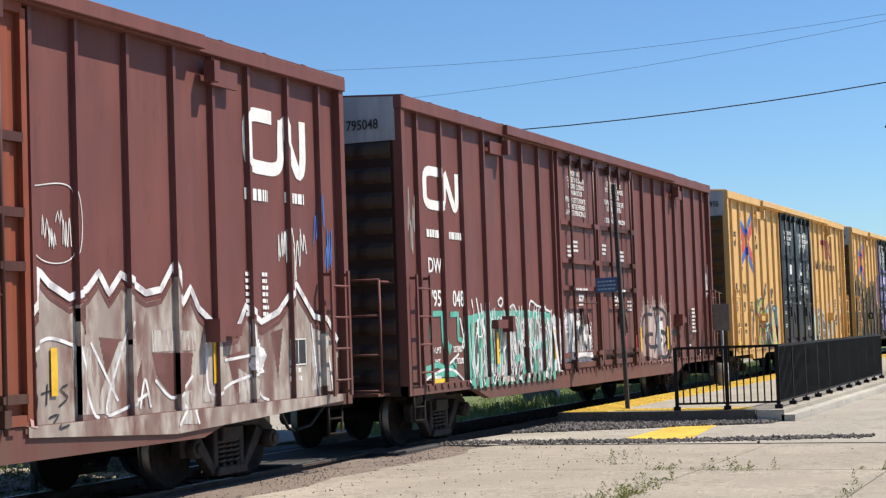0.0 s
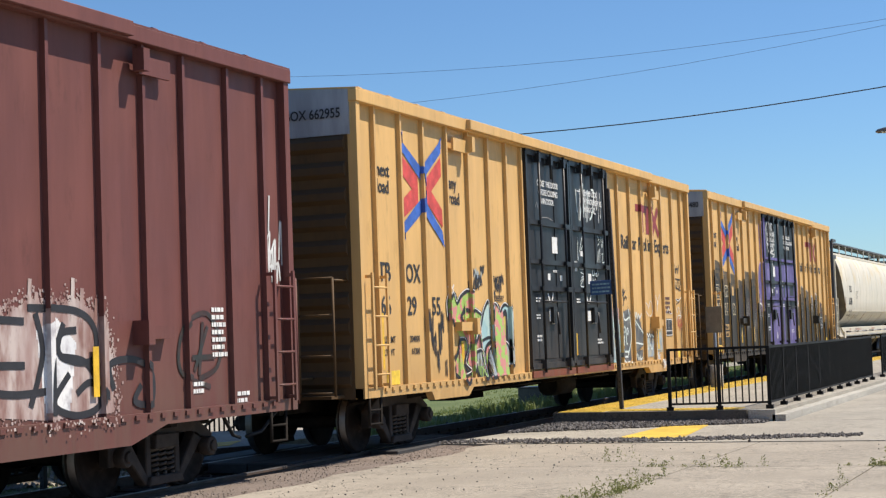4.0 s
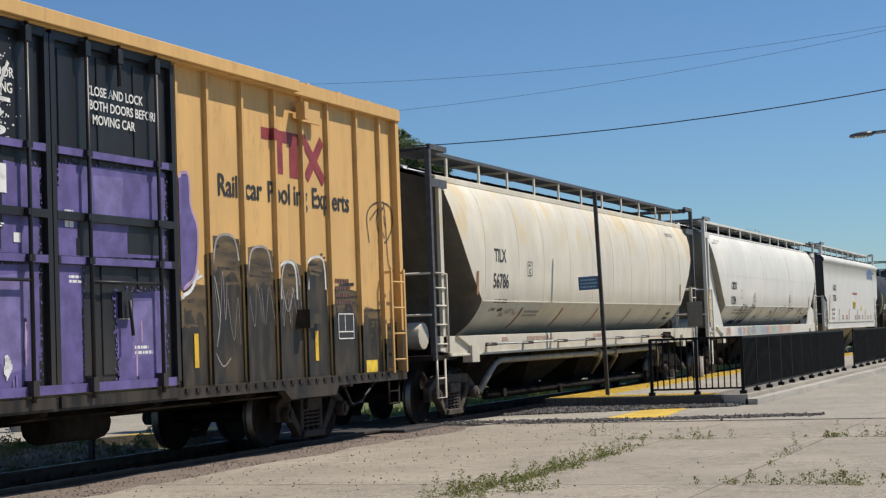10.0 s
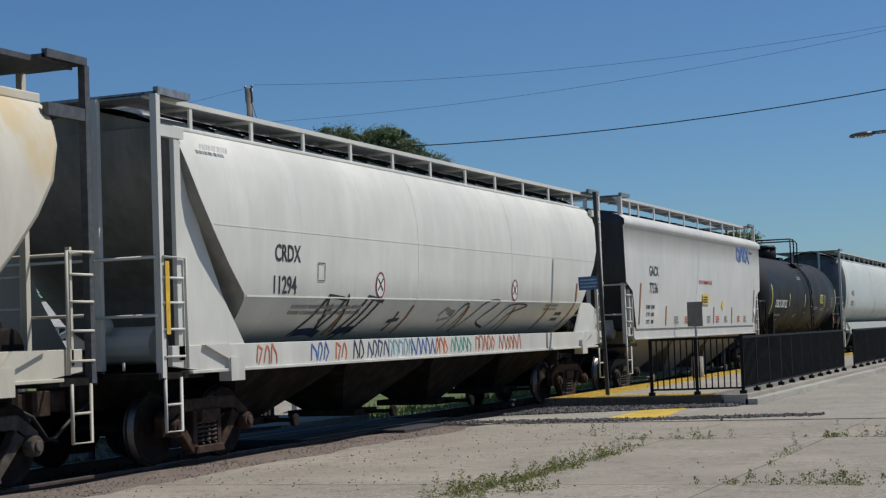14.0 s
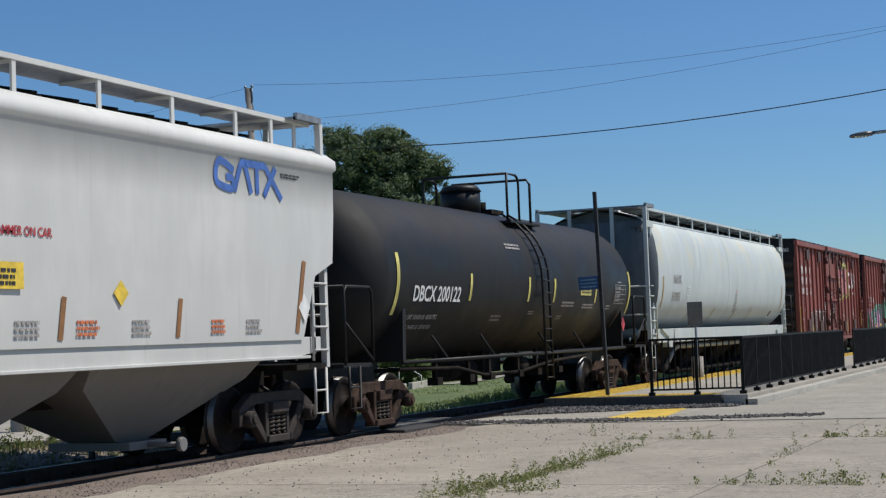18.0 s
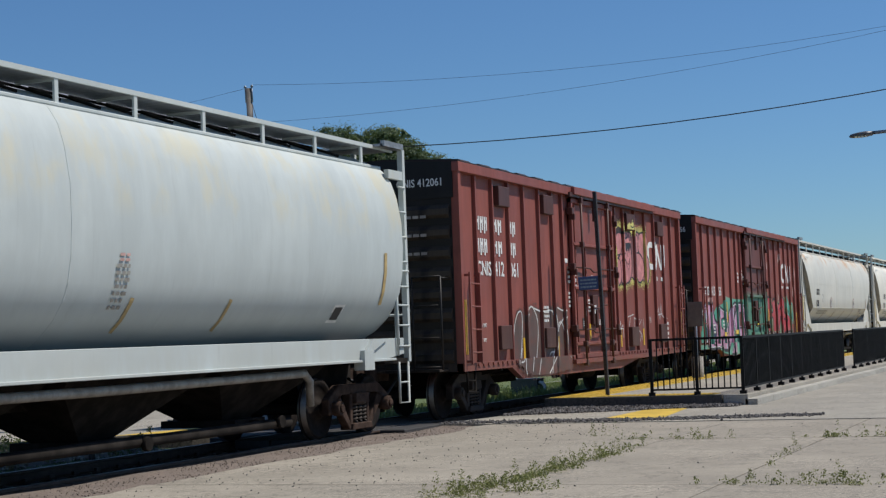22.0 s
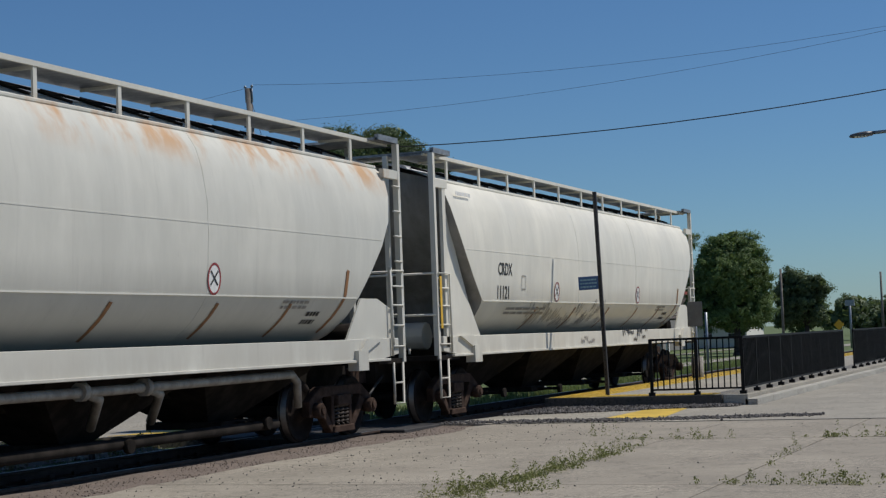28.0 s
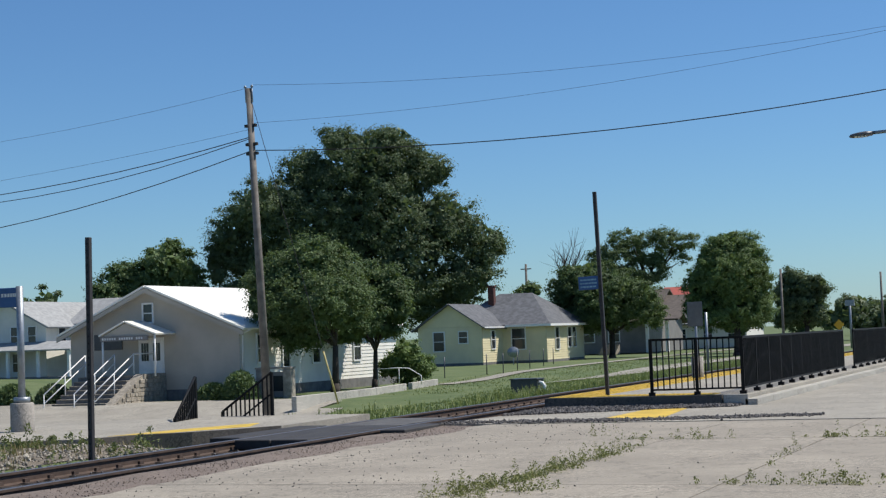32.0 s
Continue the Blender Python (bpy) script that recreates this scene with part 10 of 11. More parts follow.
    for x in (px0 + 0.12, px1 - 0.12):
        bm = bmesh.new()
        tube(bm, (x, y0 - 1.4, 0.35), (x, y0 - 1.4, pz), 0.04, 8)
        part("porch_post", bm, MAT["trim_white"], t)
    bm = bmesh.new()
    box(bm, -39.3, -37.95, y0 - 0.05, y0, 1.45, 2.1)
    part("notice_board", bm, MAT["dark_panel"], t, "dark notice board")
    # steps down towards the street; risers in a darker grey that carries their shade
    n = 9
    for k in range(n):
        bm = bmesh.new()
        ya = y0 - 1.7 - 0.30 * k
        box(bm, -38.8, -36.3, ya - 0.30, ya if k else y0, -1.15, 0.36 - 0.165 * (k + 1) + 0.165)
        step = part("step", bm, MAT["foundation"], t)
        bm = bmesh.new()
        top = 0.36 - 0.165 * k
        box(bm, -38.8, -36.3, ya - 0.33, (ya if k else y0) - 0.002, top, top + 0.03)
        part("tread", bm, MAT["slab"], step, "", 0.006)
    bm = bmesh.new()
    prism(bm, [(y0, 0.45), (y0 - 1.7, 0.45), (y0 - 4.5, -1.0), (y0 - 4.5, -1.15), (y0, -1.15)], 0, -36.28, -35.9)
    w = part("stair_wall", bm, MAT["stone_wall"], t, "buff stone stair wall")
    rr = random.Random(8)
    for r in range(9):
        y = y0 - 0.05
        while y > y0 - 4.2:
            l = rr.uniform(0.2, 0.45)
            z = -1.1 + r * 0.17
            if z + 0.15 < 0.45 - max(0, (y0 - 1.7) - (y - l)) * 0.52:
                bm = bmesh.new()
                box(bm, -35.90, -35.86 + rr.uniform(0, 0.03), y - l, y - 0.02, z, z + 0.155)
                part("stone", bm, MAT["stone_wall"], w, "", 0.012)
            y -= l
    for x in (-38.7, -37.3, -36.4):
        bm = bmesh.new()
        for dz in (0.9, 0.55):
            path(bm, [(x, y0 - 1.6, 0.36 + dz), (x, y0 - 4.45, -1.1 + dz)], 0.025)
        for q in (0, 0.5, 1.0):
            y, z = y0 - 1.6 - 2.85 * q, 0.36 - 1.46 * q
            tube(bm, (x, y, z), (x, y, z + 0.9), 0.022, 8)
        if x > -37:
            path(bm, [(x, y0 - 1.6, 1.26), (x, y0 - 0.1, 1.26)], 0.025)
        part("handrail", bm, MAT["trim_white"], t, "white pipe handrail")
    for y, w, z, h in ((59.4, 0.55, 0.75, 1.1), (61.6, 0.6, 0.5, 1.4), (64.4, 0.7, 0.6, 1.2), (68.6, 0.7, 0.6, 1.2)):
        window(t, "x", y, z, w, h, x1 + 0.03, 0, 1)
    bm = bmesh.new()
    path(bm, [(x1 + 0.45, y0 + 0.1, ze - 0.15), (x1 + 0.1, y0 + 0.1, ze - 0.3), (x1 + 0.1, y0 + 0.1, zf - 0.3)], 0.045)
    part("downpipe", bm, MAT["trim_white"], t)


church()


def yellow_house():
    t = thing("yellow_house", "small yellow clapboard house with grey shingle roof", "house")
    zb, zf, ze = -0.7, -0.3, 2.15
    # front gable block
    ax0, ax1, am, ay0, ay1, zr = -43.75, -39.1, -41.4, 103.0, 108.5, 3.65
    bm = bmesh.new()
    prism(bm, [(ax0, zf), (ax1, zf), (ax1, ze), (am, zr), (ax0, ze)], 1, ay0, ay1)
    part("wall", bm, MAT["siding_yellow"], t)
    bx0, bx1, by0, by1, bz = -43.2, -35.9, 107.0, 115.5, 4.45
    bm = bmesh.new()
    box(bm, bx0, bx1, by0, by1, zf, ze)
    part("wall", bm, MAT["siding_yellow"], t)
    bm = bmesh.new()
    lap_wall(bm, (ax1, ay0), (ax1, by0), zf, ze, (1, 0), 0.16)
    lap_wall(bm, (bx1, by0), (bx1, by1), zf, ze, (1, 0), 0.16)
    lap_wall(bm, (ax0, ay0), (ax1, ay0), zf, ze, (0, -1), 0.16)
    lap_wall(bm, (ax1, by0), (bx1, by0), zf, ze, (0, -1), 0.16)
    part("siding", bm, MAT["siding_yellow"], t)
    bm = bmesh.new()
    box(bm, ax0 - 0.03, ax1 + 0.03, ay0 - 0.03, ay1, zb, zf)
    box(bm, bx0, bx1 + 0.03, by0 - 0.03, by1, zb, zf)
    part("foundation", bm, MAT["foundation"], t)
    for xe in (ax0 - 0.35, ax1 + 0.35):
        zq = zr - abs(xe - am) * (zr - ze) / (ax1 - am)
        bm = bmesh.new()
        slope(bm, [(am, ay0 - 0.35, zr), (xe, ay0 - 0.35, zq), (xe, ay1, zq), (am, ay1, zr)])
        part("roof", bm, MAT["shingle"], t)
    # hipped main roof
    bm = bmesh.new()
    e = 0.45
    c = [(bx0 - e, by0 - e, ze), (bx1 + e, by0 - e, ze), (bx1 + e, by1 + e, ze), (bx0 - e, by1 + e, ze)]
    r0, r1 = (-40.6, 110.8, bz), (-38.4, 111.6, bz)
    v = [bm.verts.new(p) for p in c]
    a, b = bm.verts.new(r0), bm.verts.new(r1)
    for f in ((v[0], v[1], b, a), (v[1], v[2], b), (v[2], v[3], a, b), (v[3], v[0], a), (v[3], v[2], v[1], v[0])):
        bm.faces.new(f)
    part("roof", bm, MAT["shingle"], t)
    bm = bmesh.new()
    box(bm, ax1 + 0.30, ax1 + 0.36, ay0 - 0.35, by0 - 0.4, ze - 0.2, ze - 0.06)
    box(bm, bx1 + e, bx1 + e + 0.04, by0 - e, by1 + e, ze - 0.14, ze + 0.02)
    box(bm, ax1 + 0.4, bx1 + e, by0 - e - 0.04, by0 - e, ze - 0.14, ze + 0.02)
    part("gutter", bm, MAT["trim_white"], t, "white gutter")
    bm = bmesh.new()
    box(bm, -41.05, -40.62, 109.6, 110.03, 3.6, 4.95)
    box(bm, -41.1, -40.57, 109.55, 110.08, 4.95, 5.05)
    part("chimney", bm, MAT["brick"], t, "dark brick chimney")
    window(t, "y", -42.6, 0.55, 0.75, 1.25, ay0 - 0.03)
    window(t, "y", -40.75, 1.05, 0.6, 0.75, ay0 - 0.03)
    window(t, "y", -38.4, 0.5, 0.95, 1.4, by0 - 0.03)
    window(t, "x", 108.8, 0.4, 0.8, 1.5, bx1 + 0.03)
    window(t, "x", 111.6, 0.5, 0.8, 1.4, bx1 + 0.03)
    window(t, "x", 112.7, 0.5, 0.8, 1.4, bx1 + 0.03)
    window(t, "x", 104.6, 0.6, 0.7, 1.2, ax1 + 0.03)


yellow_house()
t = thing("satellite_dish", "white satellite dish on a post beside the yellow house", "satellite dish", pose(-36.4, 101.5, -0.5))
bm = bmesh.new()
tube(bm, (0, 0, -0.2), (0, 0, 0.7), 0.035, 8)
part("post", bm, MAT["steel_pole"], t)
bm = bmesh.new()
loft(bm, [[(0.42 * r * math.cos(q), -0.25 + 0.25 * r * r, 0.85 + 0.36 * r * math.sin(q)) for q in np.linspace(0, 2 * math.pi, 16, endpoint=False)] for r in (0.05, 0.5, 1.0)], True, True, False)
part("dish", bm, MAT["steel_pole"], t)


def plain_house(name, label, x0, x1, y0, y1, zb, ze, zr, wall, roof, along="x", wins=(), group="houses behind"):
    t = thing(name, label, "house", group=group)
    bm = bmesh.new()
    if along == "y":
        xm = (x0 + x1) / 2
        prism(bm, [(x0, zb), (x1, zb), (x1, ze), (xm, zr), (x0, ze)], 1, y0, y1)
    else:
        ym = (y0 + y1) / 2
        prism(bm, [(y0, zb), (y1, zb), (y1, ze), (ym, zr), (y0, ze)], 0, x0, x1)
    part("wall", bm, wall, t)
    e = 0.5
    for s in (0, 1):
        bm = bmesh.new()
        if along == "y":
            xe = (x0 - e, x1 + e)[s]
            zq = zr - (abs(xe - xm)) * (zr - ze) / (x1 - xm)
            slope(bm, [(xm, y0 - e, zr), (xe, y0 - e, zq), (xe, y1 + e, zq), (xm, y1 + e, zr)], 0.12)
        else:
            ye = (y0 - e, y1 + e)[s]
            zq = zr - (abs(ye - ym)) * (zr - ze) / (y1 - ym)
            slope(bm, [(x0 - e, ym, zr), (x0 - e, ye, zq), (x1 + e, ye, zq), (x1 + e, ym, zr)], 0.12)
        part("roof", bm, roof, t)
    for face, u, z, w, h in wins:
        window(t, face, u, z, w, h, y0 if face == "y" else x1)
    return t


t = plain_house("white_house", "white two-storey house with a front porch", -72.5, -66.2, 92, 101, -0.4, 3.3, 4.9, MAT["siding_white"], MAT["shingle_pale"], "y", [("y", -71.2, 2.0, 0.7, 1.2), ("y", -69.0, 2.0, 0.7, 1.2), ("x", 93.4, 2.0, 0.8, 1.2), ("x", 95.6, 2.0, 0.8, 1.2)])
bm = bmesh.new()
box(bm, -66.2, -62.0, 95.5, 101, -0.4, 3.3)
part("wall", bm, MAT["siding_white"], t)
bm = bmesh.new()
slope(bm, [(-66.6, 98.2, 5.0), (-66.6, 94.9, 3.25), (-61.5, 94.9, 3.25), (-61.5, 98.2, 5.0)], 0.12)
slope(bm, [(-66.6, 98.2, 5.0), (-66.6, 101.5, 3.25), (-61.5, 101.5, 3.25), (-61.5, 98.2, 5.0)], 0.12)
part("roof", bm, MAT["shingle_pale"], t)
bm = bmesh.new()
slope(bm, [(-72.8, 92.0, 2.1), (-72.8, 89.4, 1.55), (-62.5, 89.4, 1.55), (-62.5, 92.0, 2.1)], 0.10)
slope(bm, [(-65.8, 95.5, 2.1), (-65.8, 92.0, 1.6), (-61.6, 92.0, 1.6), (-61.6, 95.5, 2.1)], 0.10)
part("porch_roof", bm, MAT["shingle_pale"], t)
for x in (-72.4, -70.0, -67.6, -65.2, -62.8):
    bm = bmesh.new()
    box(bm, x - 0.09, x + 0.09, 89.6, 89.78, -0.3, 1.6)
    part("porch_post", bm, MAT["trim_white"], t)
bm = bmesh.new()
box(bm, -72.8, -62.3, 89.3, 92, -0.5, -0.15)
part("porch_floor", bm, MAT["grey_wall"], t)
bm = bmesh.new()
box(bm, -65.1, -64.2, 95.44, 95.5, -0.2, 1.5)
part("door", bm, MAT["brick"], t, "dark red door")
window(t, "y", -67.6, 2.0, 0.6, 1.2, 92)
window(t, "y", -68.9, 0.2, 0.8, 1.2, 92)

t = plain_house("bungalow", "grey bungalow with a deep brown porch roof", -42.5, -36.0, 134, 146, -0.4, 2.2, 4.9, MAT["grey_wall"], MAT["shingle_brown"], "x", [("y", -41.6, 0.6, 0.9, 1.3), ("y", -39.4, 0.6, 0.9, 1.3)])
for x in (-36.0, -34.3):
    bm = bmesh.new()
    box(bm, x, x + 0.25, 133.2, 133.45, -0.4, 2.2)
    part("porch_post", bm, MAT["trim_white"], t)
bm = bmesh.new()
slope(bm, [(-36.5, 140, 4.3), (-36.5, 132.6, 2.2), (-33.0, 132.6, 2.2), (-33.0, 140, 4.3)], 0.15)
part("porch_roof", bm, MAT["shingle_brown"], t)
for k in range(5):
    bm = bmesh.new()
    box(bm, -39.4, -38.0, 132.0 - 0.3 * k, 132.3 - 0.3 * k, -0.45, 0.35 - 0.16 * k)
    part("step", bm, MAT["slab"], t)
plain_house("red_roofed_building", "white building with a red roof behind trees", -51.0, -46.5, 196, 205, -0.4, 5.0, 6.6, MAT["siding_white"], MAT["roof_red"], "x", [("y", -50.2, 2.0, 0.9, 1.4), ("y", -48.5, 2.0, 0.9, 1.4)])
plain_house("white_shed", "low white building far along the street", -38.5, -31.0, 150, 158, -0.4, 1.9, 2.9, MAT["siding_white"], MAT["shingle"], "x", [("y", -37.5, 0.4, 0.8, 1.0), ("y", -35.0, 0.4, 0.8, 1.0), ("y", -32.7, 0.4, 0.8, 1.0)])

# church notice board, low wall, relay box
t = thing("notice_stand", "church notice stand with stone pillars", "notice stand", pose(-30.6, 57.6, -0.65))
for x in (-0.65, 0.55):
    bm = bmesh.new()
    box(bm, x - 0.18, x + 0.18, -0.2, 0.2, -0.3, 1.12)
    part("pillar", bm, MAT["stone_wall"], t, "buff stone pillar", 0.03)
bm = bmesh.new()
box(bm, -0.5, 0.4, -0.1, 0.1, 0.0, 1.0)
bd = part("board", bm, MAT["grey_wall"], t, "", 0.01)
bm = bmesh.new()
box(bm, -0.42, 0.32, -0.115, -0.1, 0.25, 0.85)
part("pane", bm, MAT["glass"], bd)
bm = bmesh.new()
box(bm, -0.85, 0.75, -0.22, 0.22, 1.12, 1.2)
part("cap", bm, MAT["stone_wall"], t, "", 0.01)
t = thing("retaining_wall", "low white concrete retaining wall beside the lawn", "wall", kind="structure")
for (xa, ya), (xb, yb) in (((-26.45, 51.2), (-26.55, 55.4)), ((-26.55, 55.42), (-26.75, 58.6)), ((-26.75, 58.62), (-27.5, 63.3)), ((-27.58, 64.1), (-28.41, 69.0))):
    bm = bmesh.new()
    prism(bm, [(xa, ya), (xb, yb), (xb - 0.2, yb), (xa - 0.2, ya)], 2, -1.3, -0.40)
    part("wall_block", bm, MAT["kerb"], t, "", 0.015)
t = thing("handrail", "white pipe handrail at the lawn steps", "handrail", pose(0, 0, 0))
bm = bmesh.new()
path(bm, [(-29.2, 64.2, -0.5), (-29.2, 64.2, 0.22), (-28.4, 64.6, 0.24), (-28.1, 65.0, 0.2), (-27.5, 64.9, -0.12), (-27.5, 64.9, -0.5)], 0.022)
tube(bm, (-28.4, 64.6, -0.5), (-28.4, 64.6, 0.24), 0.02, 8)
part("rail", bm, MAT["trim_white"], t)
for x, y in ((-31.3, 76.9), (-29.85, 79.1), (-29.5, 80.6), (-30.2, 84.8), (-31.15, 89.6), (-32.1, 94.9), (-33.0, 99.5)):
    bm = bmesh.new()
    tube(bm, (0, 0, -0.3), (0.02, 0, 1.05), 0.028, 8)
    solid("fence_post", bm, MAT["dark_panel"], "thin dark steel fence post on the lawn", "post", pose(x, y, land(x, y)), "lawn fence posts")
bm = bmesh.new()
g0, g1 = Vector((-22.6, 46.6, -0.5)), Vector((-25.15, 46.2, 9.3))
tube(bm, g0, g0.lerp(g1, 0.17), 0.03, 8)
solid("guy_guard", bm, MAT["faded_yellow"], "faded yellow plastic sleeve round the guy wire", "cable guard")
t = thing("relay_box", "dark grey metal relay box with a white pipe", "utility box", pose(-16.2, 46.3, -0.3))
bm = bmesh.new()
box(bm, -0.42, 0.42, -0.3, 0.3, -0.1, 0.42)
box(bm, -0.45, 0.45, -0.33, 0.33, 0.42, 0.46)
part("cabinet", bm, MAT["dark_panel"], t, "", 0.01)
bm = bmesh.new()
path(bm, [(0.46, -0.2, -0.1), (0.62, -0.2, -0.1), (0.62, -0.2, 0.22), (0.55, -0.2, 0.32), (0.44, -0.2, 0.34)], 0.05, 8)
part("vent_pipe", bm, MAT["trim_white"], t)

# strips of walk through the lawn
for name, pts, w in (("sidewalk", [(-28.15, 69.0), (-28.3, 74), (-28.6, 80), (-29.5, 95), (-30.0, 115), (-30.5, 150)], 0.5), ("far_road", [(-21.0, 66), (-20.4, 85), (-20.2, 110), (-20.2, 150), (-20.2, 300)], 1.7)):
    verts, faces = [], []
    for k in range(len(pts) - 1):
        for j in range(6):
            u = j / 6
            x, y = pts[k][0] + (pts[k + 1][0] - pts[k][0]) * u, pts[k][1] + (pts[k + 1][1] - pts[k][1]) * u
            verts += [(x - w, y, land(x - w, y) + 0.04), (x + w, y, land(x + w, y) + 0.04)]
    faces = [(2 * i, 2 * i + 1, 2 * i + 3, 2 * i + 2) for i in range(len(verts) // 2 - 1)]
    me = bpy.data.meshes.new(name)
    me.from_pydata(verts, [], faces)
    me.materials.append(MAT["slab_new"])
    tagged(new(name, me), "pale concrete path through the grass", "path", "", "structure")


# ---- trees ----
def tree(name, label, x, y, z0, trunk_h, r, lobes, leaf, n, size, seed, group="trees", limbs=7, bare=False, clump=0.5, dense=True):
    """lobes: (dx, dy, z, radius, height radius) of the crown's parts."""
    t = thing(name, label, "tree", pose(x, y, z0), group)
    rnd = np.random.RandomState(seed)
    bm = bmesh.new()
    tube(bm, (0, 0, -0.3), (0.05, 0.03, trunk_h), r, 12, r * 0.7)
    tube(bm, (0, 0, -0.3), (0, 0, 0.25), r * 1.5, 12, r)
    top = Vector((0.05, 0.03, trunk_h))
    for k in range(limbs):
        lb = lobes[k % len(lobes)]
        e = Vector((lb[0] * 0.7 + rnd.normal(0, 0.3), lb[1] * 0.7 + rnd.normal(0, 0.3), lb[2] + rnd.uniform(-0.4, 0.4)))
        m = top.lerp(e, 0.45) + Vector((rnd.normal(0, 0.2), rnd.normal(0, 0.2), 0.2))
        tube(bm, top, m, r * 0.5, 8, r * 0.32)
        tube(bm, m, e, r * 0.32, 7, r * 0.08)
        if bare:
            for _ in range(9):
                q = m.lerp(e, rnd.uniform(0.1, 1)) 
                q2 = q + Vector((rnd.normal(0, 0.6), rnd.normal(0, 0.6), rnd.uniform(0.4, 1.6)))
                tube(bm, q, q2, r * 0.12, 5, r * 0.03)
    part("trunk", bm, MAT["bark"], t)
    if bare:
        return t
    lob = np.array(lobes)
    vol = lob[:, 3] * lob[:, 4]
    m = max(20, n // 130)
    pick = rnd.choice(len(lobes), m, p=vol / vol.sum())
    d = rnd.normal(0, 1, (m, 3))
    d /= np.linalg.norm(d, axis=1)[:, None]
    shell = rnd.uniform(0.3, 1.04, m) ** 0.5
    mid = lob[pick, :3] + d * shell[:, None] * np.stack([lob[pick, 3], lob[pick, 3], lob[pick, 4]], 1)
    # leaves gather in clumps, each clump a flattened cluster of boughs
    own = rnd.randint(0, m, n)
    spread = (clump * rnd.uniform(0.6, 1.4, m))[own]
    off = rnd.normal(0, 1, (n, 3))
    off /= np.linalg.norm(off, axis=1)[:, None]
    off *= np.minimum(np.abs(rnd.normal(0, 0.62, n)), 1.05)[:, None]
    c = mid[own] + off * spread[:, None] * np.array((1.2, 1.2, 0.75))
    a = off * 0.8 + d[own] * 0.5 + rnd.normal(0, 0.55, (n, 3)) + np.array((0, 0, 0.45))
    a /= np.linalg.norm(a, axis=1)[:, None]
    u = np.cross(a, rnd.normal(0, 1, (n, 3)))
    u /= np.linalg.norm(u, axis=1)[:, None]
    v = np.cross(a, u)
    s = (size * rnd.uniform(0.6, 1.3, n))[:, None]
    quad = np.stack([c - u * s, c + v * s * 0.6 + a * s * 0.15, c + u * s, c - v * s * 0.6 + a * s * 0.15], 1)
    # the dense inside of the crown: larger leaves turned every way
    k = n // 12 if dense else 0
    pick = rnd.choice(len(lobes), k, p=vol / vol.sum()) if k else []
    if k:
        d = rnd.normal(0, 1, (k, 3))
        d /= np.linalg.norm(d, axis=1)[:, None]
        d *= (rnd.uniform(0, 1, k) ** 0.4)[:, None] * 0.72
        c = lob[pick, :3] + d * np.stack([lob[pick, 3], lob[pick, 3], lob[pick, 4]], 1)
        u = rnd.normal(0, 1, (k, 3))
        u /= np.linalg.norm(u, axis=1)[:, None]
        v = np.cross(u, rnd.normal(0, 1, (k, 3)))
        v /= np.linalg.norm(v, axis=1)[:, None]
        u, v = u * size * 3.0, v * size * 2.2
        quad = np.concatenate([quad, np.stack([c - u, c + v, c + u, c - v], 1)])
    n = len(quad)
    me = bpy.data.meshes.new("crown")
    me.from_pydata(quad.reshape(-1, 3).tolist(), [], np.arange(n * 4).reshape(-1, 4).tolist())
    me.materials.append(MAT[leaf])
    ob = new("crown", me)
    ob.parent = t
    return t


def crown(w, h, z, k, seed, squash=1.0):
    """Lobes for a broad crown of half width w, height h, whose foot is at z."""
    rnd = random.Random(seed)
    out = [(0, 0, z + h * 0.5, w * 0.62, h * 0.46)]
    for i in range(k):
        q = 2 * math.pi * i / k + rnd.uniform(-0.3, 0.3)
        u = rnd.uniform(0.15, 0.9)
        rr = w * (0.62 - 0.35 * u) * rnd.uniform(0.85, 1.1)
        out.append((rr * math.cos(q), rr * math.sin(q), z + h * (0.22 + 0.58 * u), w * rnd.uniform(0.32, 0.42) * (1.1 - 0.35 * u), h * rnd.uniform(0.18, 0.26)))
    return out


def across(rows, turn):
    """Lobes given by their place to the right, height, half width and half height, for a crown seen square on from that turn."""
    c, q = math.cos(radians(turn)), math.sin(radians(turn))
    rr = random.Random(len(rows))
    out = []
    for r, z, w, h in rows:
        back = rr.uniform(-0.5, 0.5) * w
        out.append((r * c - back * q, r * q + back * c, z, w, h))
    return out


tree("tree", "large dark green shade tree behind the church", -56.3, 119.8, -0.5, 5.5, 0.65,
     across([(0.9, 16.1, 3.8, 3.3), (-3.4, 15.7, 2.6, 2.4), (4.6, 15.7, 3.0, 2.8), (6.9, 15.5, 1.3, 1.6), (-6.9, 12.7, 3.3, 3.0), (-9.7, 10.3, 2.2, 3.1), (-11.0, 8.4, 1.0, 2.4), (-2.8, 11.8, 5.2, 4.3), (2.8, 11.8, 5.2, 4.3), (7.3, 11.0, 3.1, 3.4), (10.1, 9.3, 2.1, 2.5), (9.0, 6.8, 3.0, 2.2), (-1.3, 7.3, 5.2, 3.9), (4.3, 7.1, 4.1, 3.4), (-6.7, 8.0, 4.2, 3.4), (11.7, 9.4, 0.8, 1.4), (-0.9, 18.1, 2.0, 1.2), (3.3, 18.1, 2.1, 1.3), (0.0, 4.5, 5.9, 2.6), (6.6, 4.7, 3.9, 2.4), (-7.2, 5.0, 3.9, 2.4)], 25), "leaf_dark", 260000, 0.088, 11, limbs=14, clump=0.72)
